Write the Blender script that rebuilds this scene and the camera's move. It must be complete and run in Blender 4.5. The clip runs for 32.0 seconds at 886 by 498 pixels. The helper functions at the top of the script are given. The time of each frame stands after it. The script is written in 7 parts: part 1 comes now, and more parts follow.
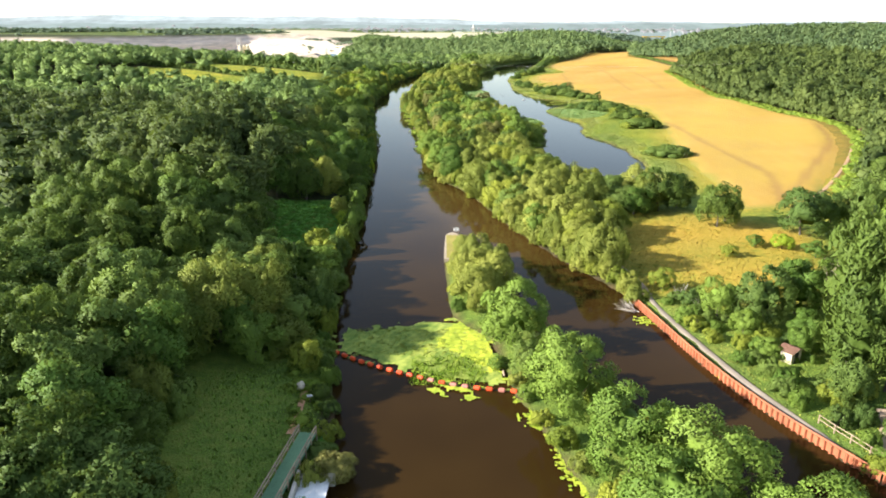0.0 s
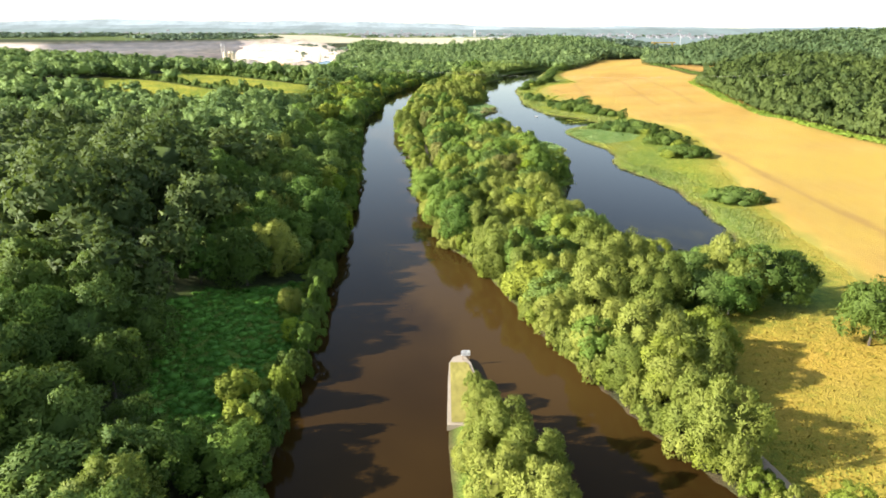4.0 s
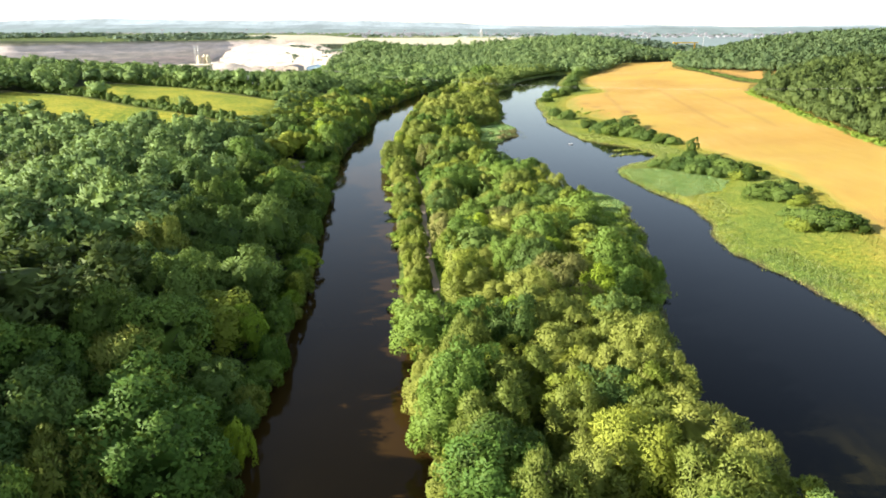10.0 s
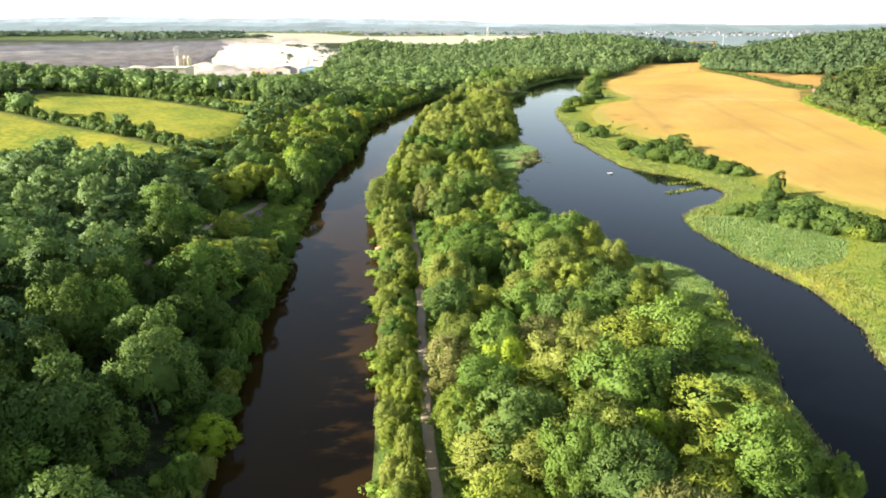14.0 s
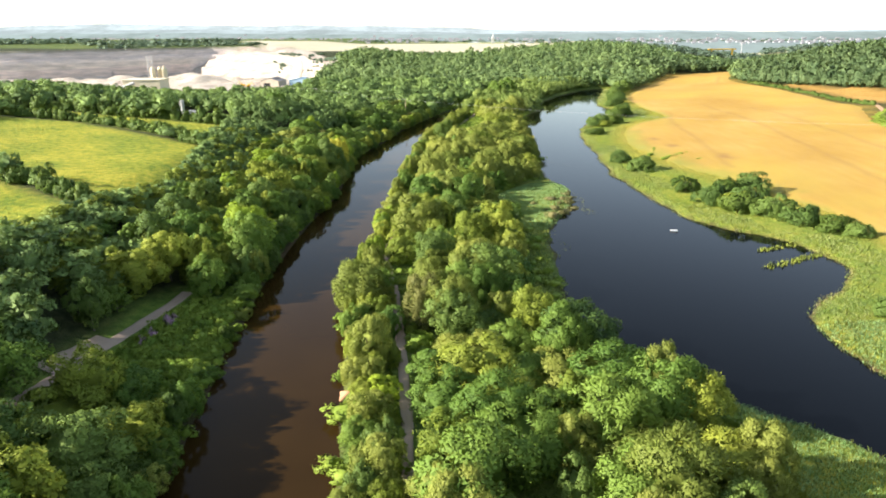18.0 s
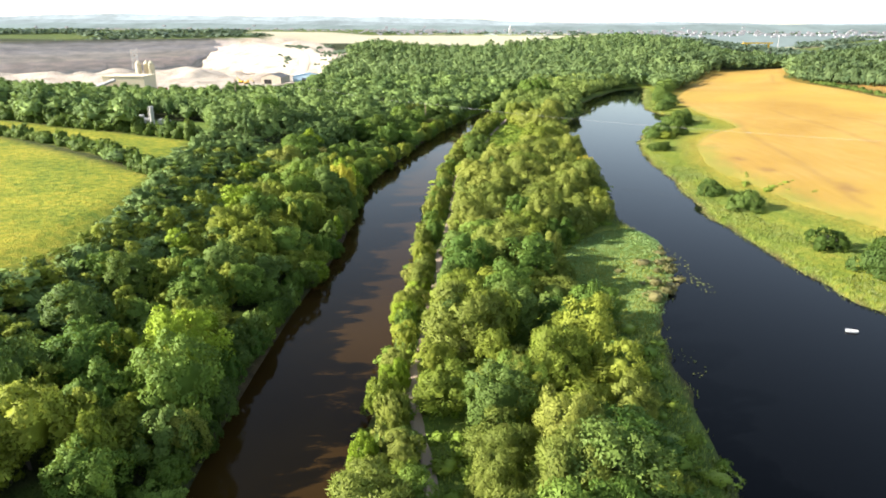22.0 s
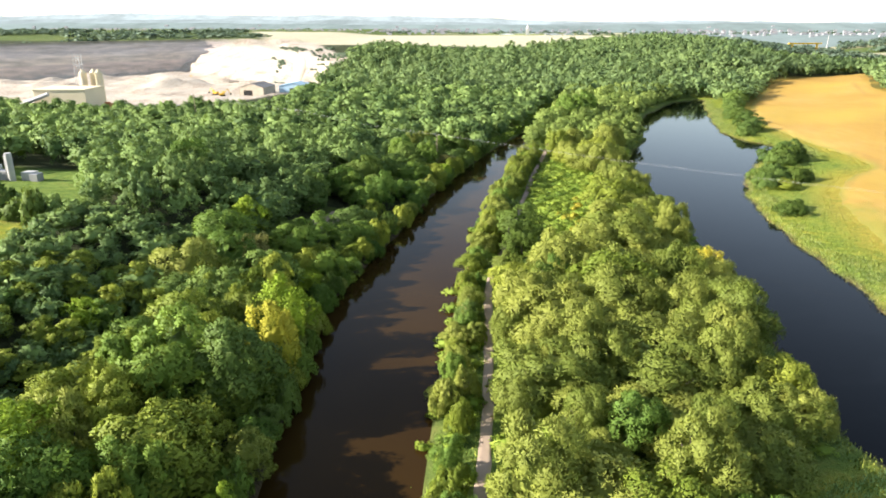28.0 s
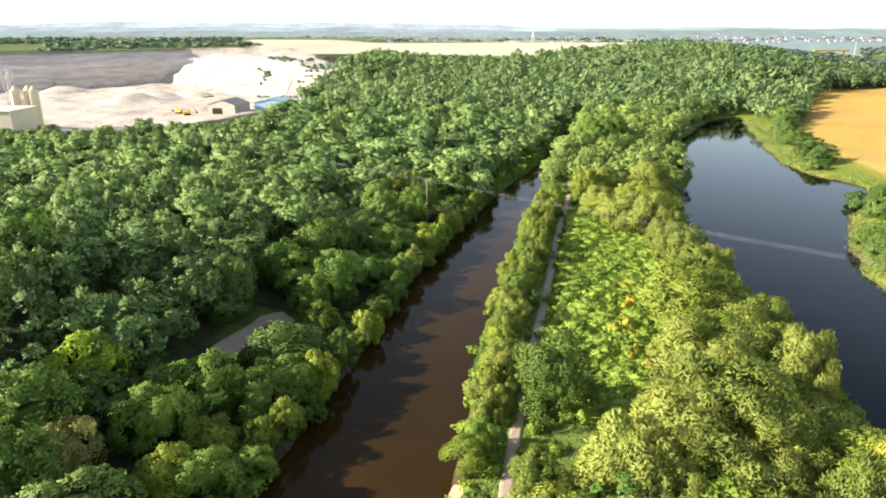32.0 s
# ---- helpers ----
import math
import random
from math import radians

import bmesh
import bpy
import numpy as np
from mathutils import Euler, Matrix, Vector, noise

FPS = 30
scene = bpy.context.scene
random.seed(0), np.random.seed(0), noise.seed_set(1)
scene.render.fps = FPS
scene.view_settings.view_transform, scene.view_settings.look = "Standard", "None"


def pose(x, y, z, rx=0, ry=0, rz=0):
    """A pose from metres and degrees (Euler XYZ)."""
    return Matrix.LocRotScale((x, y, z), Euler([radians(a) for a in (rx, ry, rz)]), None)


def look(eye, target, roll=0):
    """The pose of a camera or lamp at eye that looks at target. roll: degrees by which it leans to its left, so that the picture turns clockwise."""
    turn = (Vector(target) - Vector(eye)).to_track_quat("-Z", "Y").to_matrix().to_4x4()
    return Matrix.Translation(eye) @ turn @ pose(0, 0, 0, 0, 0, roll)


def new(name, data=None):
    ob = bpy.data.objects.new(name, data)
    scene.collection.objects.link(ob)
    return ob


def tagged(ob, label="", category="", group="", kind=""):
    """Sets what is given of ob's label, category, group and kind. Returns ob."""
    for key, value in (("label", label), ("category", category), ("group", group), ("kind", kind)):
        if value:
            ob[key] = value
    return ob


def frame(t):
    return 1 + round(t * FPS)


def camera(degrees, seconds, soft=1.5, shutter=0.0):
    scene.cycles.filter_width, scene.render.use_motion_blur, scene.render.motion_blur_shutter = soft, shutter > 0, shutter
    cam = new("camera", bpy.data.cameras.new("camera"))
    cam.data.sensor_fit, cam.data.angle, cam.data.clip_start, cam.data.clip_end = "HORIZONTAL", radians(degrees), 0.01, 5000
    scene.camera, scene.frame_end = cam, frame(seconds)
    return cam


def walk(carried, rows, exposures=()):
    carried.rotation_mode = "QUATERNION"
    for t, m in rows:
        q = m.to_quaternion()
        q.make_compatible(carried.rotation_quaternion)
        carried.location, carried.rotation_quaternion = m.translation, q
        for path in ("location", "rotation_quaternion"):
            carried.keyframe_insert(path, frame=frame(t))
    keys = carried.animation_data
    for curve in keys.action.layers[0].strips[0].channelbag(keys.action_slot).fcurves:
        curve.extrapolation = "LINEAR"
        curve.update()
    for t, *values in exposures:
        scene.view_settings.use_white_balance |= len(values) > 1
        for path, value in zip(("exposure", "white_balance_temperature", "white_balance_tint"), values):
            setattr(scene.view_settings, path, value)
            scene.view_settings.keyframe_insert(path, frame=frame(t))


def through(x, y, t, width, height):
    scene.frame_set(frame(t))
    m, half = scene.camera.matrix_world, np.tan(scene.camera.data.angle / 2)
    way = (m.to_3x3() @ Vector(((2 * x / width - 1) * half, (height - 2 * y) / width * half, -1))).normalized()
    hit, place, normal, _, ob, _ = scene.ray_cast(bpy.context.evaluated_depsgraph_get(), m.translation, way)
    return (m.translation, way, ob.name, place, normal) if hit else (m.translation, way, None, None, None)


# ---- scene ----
cam = camera(66.5, 32.0, soft=1.8)
METRES, EYE, TILT, LEAN, TURN = 500.0, 48.0, -18.55, 0.0, 0.0
ROWS = [
    (0.0, 0.0, 0.0, 0.0, -0.0, 0.0, 0.0),
    (0.5, -0.0001, 0.0122, 0.004, -0.01, 0.04, -0.0),
    (1.0, -0.0001, 0.0259, 0.0085, -0.03, 0.1, 0.0),
    (1.5, -0.0002, 0.0401, 0.0133, -0.04, 0.17, 0.0),
    (2.0, -0.0003, 0.0547, 0.0183, -0.04, 0.22, -0.01),
    (2.5, -0.0004, 0.0689, 0.0231, -0.04, 0.26, -0.03),
    (3.0, -0.0005, 0.084, 0.0283, -0.04, 0.31, -0.05),
    (3.5, -0.0006, 0.0991, 0.0337, -0.02, 0.34, -0.07),
    (5.5, -0.0007, 0.1591, 0.0545, 0.1, 0.44, -0.08),
    (6.0, -0.0008, 0.1742, 0.0597, 0.12, 0.46, -0.08),
    (6.5, -0.0009, 0.1888, 0.0645, 0.15, 0.45, -0.08),
    (7.0, -0.001, 0.2041, 0.0697, 0.18, 0.42, -0.1),
    (7.5, -0.001, 0.2186, 0.0747, 0.21, 0.4, -0.1),
    (8.0, -0.0012, 0.2339, 0.08, 0.24, 0.36, -0.13),
    (8.5, -0.0012, 0.2486, 0.0848, 0.29, 0.35, -0.08),
    (9.0, -0.0013, 0.2638, 0.09, 0.33, 0.33, -0.08),
    (9.5, -0.0014, 0.2791, 0.0951, 0.36, 0.32, -0.11),
    (10.0, -0.0015, 0.2944, 0.1002, 0.4, 0.29, -0.11),
    (10.5, -0.0016, 0.3088, 0.1051, 0.44, 0.26, -0.12),
    (11.0, -0.0016, 0.324, 0.1103, 0.49, 0.22, -0.17),
    (11.5, -0.0017, 0.3394, 0.1155, 0.55, 0.18, -0.18),
    (12.0, -0.0017, 0.3546, 0.1206, 0.61, 0.15, -0.22),
    (12.5, -0.0017, 0.3689, 0.1255, 0.66, 0.11, -0.23),
    (13.0, -0.0019, 0.3841, 0.1306, 0.71, 0.1, -0.25),
    (13.5, -0.0024, 0.3994, 0.1358, 0.75, 0.1, -0.25),
    (14.0, -0.0031, 0.4148, 0.1409, 0.79, 0.13, -0.25),
    (14.5, -0.0034, 0.429, 0.1457, 0.83, 0.18, -0.28),
    (16.5, -0.0037, 0.4893, 0.1652, 0.97, 0.48, -0.21),
    (17.0, -0.0042, 0.5045, 0.1702, 1.0, 0.55, -0.22),
    (17.5, -0.0051, 0.5194, 0.1753, 1.02, 0.62, -0.23),
    (18.0, -0.0061, 0.5343, 0.1804, 1.06, 0.68, -0.25),
    (18.5, -0.0075, 0.5486, 0.1851, 1.1, 0.68, -0.3),
    (19.0, -0.0089, 0.5637, 0.1902, 1.19, 0.62, -0.33),
    (19.5, -0.0107, 0.5787, 0.1952, 1.28, 0.53, -0.42),
    (20.0, -0.0126, 0.5937, 0.2002, 1.4, 0.43, -0.5),
    (20.5, -0.0145, 0.608, 0.2048, 1.52, 0.33, -0.58),
    (21.0, -0.0169, 0.623, 0.2098, 1.63, 0.22, -0.65),
    (21.5, -0.0199, 0.6379, 0.2147, 1.75, 0.12, -0.72),
    (22.0, -0.0233, 0.6522, 0.2196, 1.88, 0.01, -0.79),
    (22.5, -0.0264, 0.6662, 0.2241, 2.01, -0.09, -0.84),
    (23.0, -0.0292, 0.6811, 0.2288, 2.15, -0.17, -0.92),
    (23.5, -0.0316, 0.696, 0.2338, 2.28, -0.27, -0.95),
    (24.0, -0.0331, 0.7111, 0.2388, 2.41, -0.37, -1.02),
    (24.5, -0.0337, 0.7254, 0.2437, 2.52, -0.45, -1.05),
    (25.0, -0.0338, 0.7407, 0.2487, 2.61, -0.44, -1.06),
    (25.5, -0.0339, 0.7558, 0.2539, 2.66, -0.42, -1.05),
    (27.5, -0.0343, 0.8149, 0.2739, 2.82, -0.16, -1.01),
    (28.0, -0.0343, 0.8298, 0.2788, 2.86, -0.07, -0.99),
    (28.5, -0.0344, 0.8437, 0.2836, 2.89, 0.01, -0.95),
    (29.0, -0.0345, 0.8585, 0.2885, 2.93, 0.1, -0.94),
    (29.5, -0.0345, 0.8734, 0.2933, 2.99, 0.19, -0.91),
    (30.0, -0.0345, 0.8881, 0.2982, 3.02, 0.26, -0.9),
    (30.5, -0.0346, 0.902, 0.303, 3.08, 0.31, -0.88),
    (31.0, -0.0346, 0.9168, 0.3079, 3.12, 0.37, -0.91),
    (31.5, -0.0346, 0.9314, 0.3128, 3.18, 0.41, -0.9),
    (32.0, -0.0347, 0.9458, 0.3177, 3.22, 0.46, -0.92),
]
walk(cam, [(t, pose(0, 0, EYE, TILT, LEAN, TURN) @ pose(METRES * x, METRES * y, METRES * z, 90 + pitch, roll, yaw)) for t, x, y, z, yaw, pitch, roll in ROWS])

# ---- world, sun, exposure ----
SUN_FROM = Vector((-0.88, -0.18, 0.42)).normalized()   # direction towards the sun
world = bpy.data.worlds.new("sky")
scene.world = world
world.use_nodes = True
wn = world.node_tree
sky = wn.nodes.new("ShaderNodeTexSky")
sky.sky_type = 'NISHITA'
sky.sun_disc = False
sky.sun_elevation = math.asin(SUN_FROM.z)
sky.sun_rotation = math.atan2(SUN_FROM.x, SUN_FROM.y)
sky.air_density, sky.dust_density, sky.ozone_density = 1.0, 0.35, 1.0
wn.nodes["Background"].inputs["Strength"].default_value = 0.105
haze = wn.nodes.new("ShaderNodeHueSaturation")
haze.inputs["Saturation"].default_value = 0.72
wn.links.new(sky.outputs[0], haze.inputs["Color"])
wn.links.new(haze.outputs[0], wn.nodes["Background"].inputs["Color"])
sun = new("sun", bpy.data.lights.new("sun", "SUN"))
sun.data.energy, sun.data.angle, sun.data.color = 5.0, radians(0.6), (1.0, 0.93, 0.87)
sun.matrix_world = look((0, 0, 300), Vector((0, 0, 300)) - SUN_FROM)
scene.view_settings.exposure = 1.55

# ---- materials ----


def material(name, rough=0.8, metal=0.0, spec=0.3):
    m = bpy.data.materials.new(name)
    m.use_nodes = True
    b = m.node_tree.nodes["Principled BSDF"]
    b.inputs["Roughness"].default_value, b.inputs["Metallic"].default_value = rough, metal
    b.inputs["Specular IOR Level"].default_value = spec
    return m, m.node_tree, b


def add(nt, kind, **values):
    n = nt.nodes.new(kind)
    for k, v in values.items():
        n.inputs[k.replace("_", " ")].default_value = v
    return n


def ramp(nt, source, stops):
    r = nt.nodes.new("ShaderNodeValToRGB")
    e = r.color_ramp.elements
    while len(e) < len(stops):
        e.new(0.5)
    for el, (p, c) in zip(e, stops):
        el.position, el.color = p, (*c, 1)
    nt.links.new(source, r.inputs[0])
    return r.outputs[0]


def mixc(nt, fac, a, b, mode="MIX"):
    n = nt.nodes.new("ShaderNodeMix")
    n.data_type, n.blend_type = "RGBA", mode
    for sock, v in ((n.inputs[0], fac), (n.inputs[6], a), (n.inputs[7], b)):
        if hasattr(v, "is_linked"):
            nt.links.new(v, sock)
        else:
            sock.default_value = (*v, 1) if isinstance(v, tuple) else v
    return n.outputs[2]


def math_node(nt, op, a, b=0.0, clamp=False):
    n = nt.nodes.new("ShaderNodeMath")
    n.operation, n.use_clamp = op, clamp
    for sock, v in zip(n.inputs, (a, b)):
        if hasattr(v, "is_linked"):
            nt.links.new(v, sock)
        else:
            sock.default_value = v
    return n.outputs[0]


def where(nt):
    return nt.nodes.new("ShaderNodeNewGeometry").outputs["Position"]


def noise_at(nt, scale, detail=4.0, rough=0.55, vec=None, stretch=None):
    n = add(nt, "ShaderNodeTexNoise", Scale=scale, Detail=detail, Roughness=rough)
    v = vec or where(nt)
    if stretch:
        mp = nt.nodes.new("ShaderNodeMapping")
        mp.inputs["Scale"].default_value = stretch
        nt.links.new(v, mp.inputs[0])
        v = mp.outputs[0]
    nt.links.new(v, n.inputs["Vector"])
    return n.outputs["Fac"]


def bump(nt, b, height, strength, dist):
    n = add(nt, "ShaderNodeBump", Strength=strength, Distance=dist)
    nt.links.new(height, n.inputs["Height"])
    nt.links.new(n.outputs[0], b.inputs["Normal"])


def simple(name, colour, rough=0.8, metal=0.0, vary=0.25, scale=1.5, rel=0.02, spec=0.3):
    """A surface of one base colour with stains at two scales and a fine relief."""
    m, nt, b = material(name, rough, metal, spec)
    big, fine = noise_at(nt, scale * 0.2), noise_at(nt, scale * 6)
    f = math_node(nt, "MULTIPLY", math_node(nt, "ADD", big, fine), 0.5)
    lo, hi = tuple(c * (1 - vary) for c in colour), tuple(min(1, c * (1 + vary)) for c in colour)
    nt.links.new(ramp(nt, f, [(0.3, lo), (0.7, hi)]), b.inputs["Base Color"])
    if rel:
        bump(nt, b, fine, 0.5, rel)
    return m


def leaf_material(name, dark, light, through=0.3, per_tree="random", warm=False):
    m, nt, b = material(name, 0.62, 0.0, 0.16)
    lo, hi = ((1.3, 1.3, 1.2), (1.36, 1.28, 1.2)) if warm else ((1.3, 1.38, 1.6), (1.32, 1.36, 1.65))
    dark, light = tuple(c * k for c, k in zip(dark, lo)), tuple(c * k for c, k in zip(light, hi))
    geo = nt.nodes.new("ShaderNodeNewGeometry")
    if per_tree == "random":
        tone = nt.nodes.new("ShaderNodeObjectInfo").outputs["Random"]
    else:
        at = nt.nodes.new("ShaderNodeAttribute")
        at.attribute_name = "tone"
        tone = math_node(nt, "MULTIPLY", at.outputs["Fac"], 1.2)
    isl = geo.outputs["Random Per Island"]
    patch = noise_at(nt, 0.45, 3.0)
    t = math_node(nt, "ADD", math_node(nt, "MULTIPLY", tone, 0.6), math_node(nt, "MULTIPLY", isl, 0.16))
    t = math_node(nt, "ADD", t, math_node(nt, "MULTIPLY", patch, 0.3))
    t = math_node(nt, "ADD", t, math_node(nt, "MULTIPLY", math_node(nt, "SUBTRACT", noise_at(nt, 3.2, 3.0), 0.42), 0.5))
    mid = tuple((a + c) / 2 for a, c in zip(dark, light))
    col = ramp(nt, t, [(0.12, dark), (0.5, mid), (0.95, light)])
    nt.links.new(col, b.inputs["Base Color"])
    tr = nt.nodes.new("ShaderNodeBsdfTranslucent")
    nt.links.new(mixc(nt, 0.5, col, (0.16, 0.22, 0.03)), tr.inputs[0])
    mx = nt.nodes.new("ShaderNodeMixShader")
    mx.inputs[0].default_value = through
    nt.links.new(b.outputs[0], mx.inputs[1])
    nt.links.new(tr.outputs[0], mx.inputs[2])
    nt.links.new(mx.outputs[0], nt.nodes["Material Output"].inputs[0])
    return m


LEAF = {
    "oak": leaf_material("oak_leaves", (0.04, 0.075, 0.015), (0.15, 0.205, 0.035)),
    "ash": leaf_material("ash_leaves", (0.05, 0.108, 0.019), (0.158, 0.242, 0.042), warm=True),
    "willow": leaf_material("willow_leaves", (0.1, 0.137, 0.024), (0.242, 0.274, 0.056), warm=True),
    "dark": leaf_material("alder_leaves", (0.034, 0.062, 0.009), (0.1, 0.14, 0.02)),
    "lime": leaf_material("lime_green_leaves", (0.135, 0.2, 0.013), (0.3, 0.365, 0.026)),
    "yellow": leaf_material("yellowing_leaves", (0.251, 0.25, 0.020), (0.512, 0.42, 0.045)),
    "brown": leaf_material("browning_leaves", (0.115, 0.115, 0.026), (0.25, 0.225, 0.055)),
    "birch": leaf_material("birch_leaves", (0.095, 0.14, 0.018), (0.25, 0.292, 0.042), warm=True),
}
WOOD_LEAF = leaf_material("woodland_leaves", (0.042, 0.08, 0.024), (0.225, 0.3, 0.07), per_tree="tone")
HILL_LEAF = leaf_material("hillside_oak_leaves", (0.026, 0.044, 0.012), (0.105, 0.135, 0.028), per_tree="tone")
WILLOW_LEAF = leaf_material("willow_scrub_leaves", (0.095, 0.138, 0.024), (0.25, 0.3, 0.062), per_tree="tone")
# Far hill and valley woods: bluer green, haze put into the leaf colour.
FAR_LEAF = leaf_material("haze_tinted_far_leaves", (0.046, 0.082, 0.03), (0.135, 0.178, 0.056), per_tree="tone")
VALLEY_LEAF = leaf_material("haze_tinted_valley_leaves", (0.062, 0.105, 0.036), (0.2, 0.262, 0.075), per_tree="tone")
BARK = simple("bark", (0.09, 0.075, 0.055), 0.9, vary=0.4, scale=4)
DEADWOOD = simple("bleached_dead_wood", (0.42, 0.38, 0.31), 0.85, vary=0.25, scale=4)


def ground_material():
    m, nt, b = material("ground", 0.95, 0.0, 0.15)

    def mask(name):
        a = nt.nodes.new("ShaderNodeAttribute")
        a.attribute_name = name
        return a.outputs["Fac"]
    n1, n2, n3 = noise_at(nt, 0.05), noise_at(nt, 0.6, 5.0), noise_at(nt, 3.5, 4.0)
    f = math_node(nt, "ADD", math_node(nt, "MULTIPLY", n1, 0.45), math_node(nt, "MULTIPLY", n2, 0.55))
    grass = ramp(nt, f, [(0.3, (0.065, 0.12, 0.02)), (0.5, (0.14, 0.205, 0.032)), (0.7, (0.25, 0.27, 0.055))])
    litter = ramp(nt, n2, [(0.35, (0.025, 0.035, 0.012)), (0.65, (0.06, 0.065, 0.024))])
    col = mixc(nt, mask("grass"), litter, grass)
    meadow = ramp(nt, f, [(0.38, (0.125, 0.18, 0.018)), (0.5, (0.26, 0.275, 0.026)), (0.62, (0.42, 0.36, 0.04))])
    col = mixc(nt, mask("meadow"), col, meadow)
    dry = ramp(nt, f, [(0.34, (0.24, 0.235, 0.03)), (0.5, (0.43, 0.285, 0.04)), (0.66, (0.47, 0.305, 0.055))])
    col = mixc(nt, mask("dry"), col, dry)
    col = mixc(nt, mask("grain"), col, ramp(nt, f, [(0.36, (0.33, 0.185, 0.04)), (0.64, (0.45, 0.275, 0.075))]))
    stone = ramp(nt, f, [(0.3, (0.3, 0.24, 0.18)), (0.5, (0.42, 0.36, 0.28)), (0.7, (0.5, 0.45, 0.37))])
    stub = ramp(nt, f, [(0.3, (0.4, 0.35, 0.22)), (0.5, (0.52, 0.46, 0.31)), (0.7, (0.5, 0.47, 0.3))])
    col = mixc(nt, mask("stubble"), col, stub)
    sep = nt.nodes.new("ShaderNodeSeparateXYZ")
    nt.links.new(where(nt), sep.inputs[0])
    lvl = math_node(nt, "MULTIPLY", math_node(nt, "ADD", math_node(nt, "ADD", sep.outputs[2], 6.0), math_node(nt, "MULTIPLY", n1, 4.0)), 1 / 36.0)
    # Rock bands of the back wall, their colours paled to stand for haze.
    bed = ramp(nt, lvl, [(0.08, (0.746, 0.588, 0.461)), (0.14, (0.724, 0.549, 0.422)), (0.36, (0.746, 0.569, 0.452)), (0.42, (0.765, 0.608, 0.461)), (0.52, (0.705, 0.558, 0.43)), (0.6, (0.746, 0.608, 0.491)), (0.68, (0.687, 0.558, 0.461)), (0.88, (0.588, 0.491, 0.411)), (0.96, (0.235, 0.216, 0.137))])
    streak = ramp(nt, noise_at(nt, 0.3, 5.0, 0.62, stretch=(0.14, 0.14, 1.1)), [(0.35, (0.78, 0.78, 0.78)), (0.65, (1.18, 1.18, 1.18))])
    bed = mixc(nt, 1.0, bed, streak, "MULTIPLY")
    dust = ramp(nt, f, [(0.36, (0.3, 0.22, 0.165)), (0.45, (0.44, 0.36, 0.27)), (0.5, (0.49, 0.42, 0.33)), (0.6, (0.53, 0.46, 0.36))])
    stone = mixc(nt, mask("strata"), dust, bed)
    col = mixc(nt, mask("quarry"), col, stone)
    mud = ramp(nt, n2, [(0.3, (0.05, 0.035, 0.02)), (0.7, (0.1, 0.07, 0.035))])
    col = mixc(nt, mask("mud"), col, mud)
    shade = ramp(nt, n3, [(0.25, (0.72, 0.72, 0.72)), (0.75, (1.2, 1.2, 1.2))])
    col = mixc(nt, 1.0, col, shade, "MULTIPLY")
    nt.links.new(col, b.inputs["Base Color"])
    bump(nt, b, math_node(nt, "ADD", n2, n3), 0.8, 0.5)
    return m


def crop_material():
    m, nt, b = material("ripe_wheat", 0.85, 0.0, 0.2)
    n1 = noise_at(nt, 0.02, 4.0)
    n2 = noise_at(nt, 0.5, 5.0, 0.65, stretch=(1.0, 0.12, 1.0))
    n3 = noise_at(nt, 5.0, 3.0)
    f = math_node(nt, "ADD", math_node(nt, "MULTIPLY", n1, 0.5), math_node(nt, "ADD", math_node(nt, "MULTIPLY", n2, 0.3), math_node(nt, "MULTIPLY", n3, 0.2)))
    col = ramp(nt, f, [(0.36, (0.335, 0.19, 0.034)), (0.5, (0.395, 0.238, 0.048)), (0.64, (0.45, 0.295, 0.078))])
    weedy = ramp(nt, noise_at(nt, 0.011, 3.0), [(0.46, (0.0, 0.0, 0.0)), (0.62, (0.7, 0.7, 0.7))])
    col = mixc(nt, weedy, col, (0.41, 0.29, 0.05))
    at = nt.nodes.new("ShaderNodeAttribute")
    at.attribute_name = "flat"
    col = mixc(nt, at.outputs["Fac"], col, (0.27, 0.155, 0.045))
    at2 = nt.nodes.new("ShaderNodeAttribute")
    at2.attribute_name = "weeds"
    col = mixc(nt, at2.outputs["Fac"], col, ramp(nt, n3, [(0.35, (0.14, 0.175, 0.025)), (0.65, (0.27, 0.25, 0.045))]))
    nt.links.new(col, b.inputs["Base Color"])
    bump(nt, b, math_node(nt, "ADD", n2, n3), 0.7, 0.4)
    return m


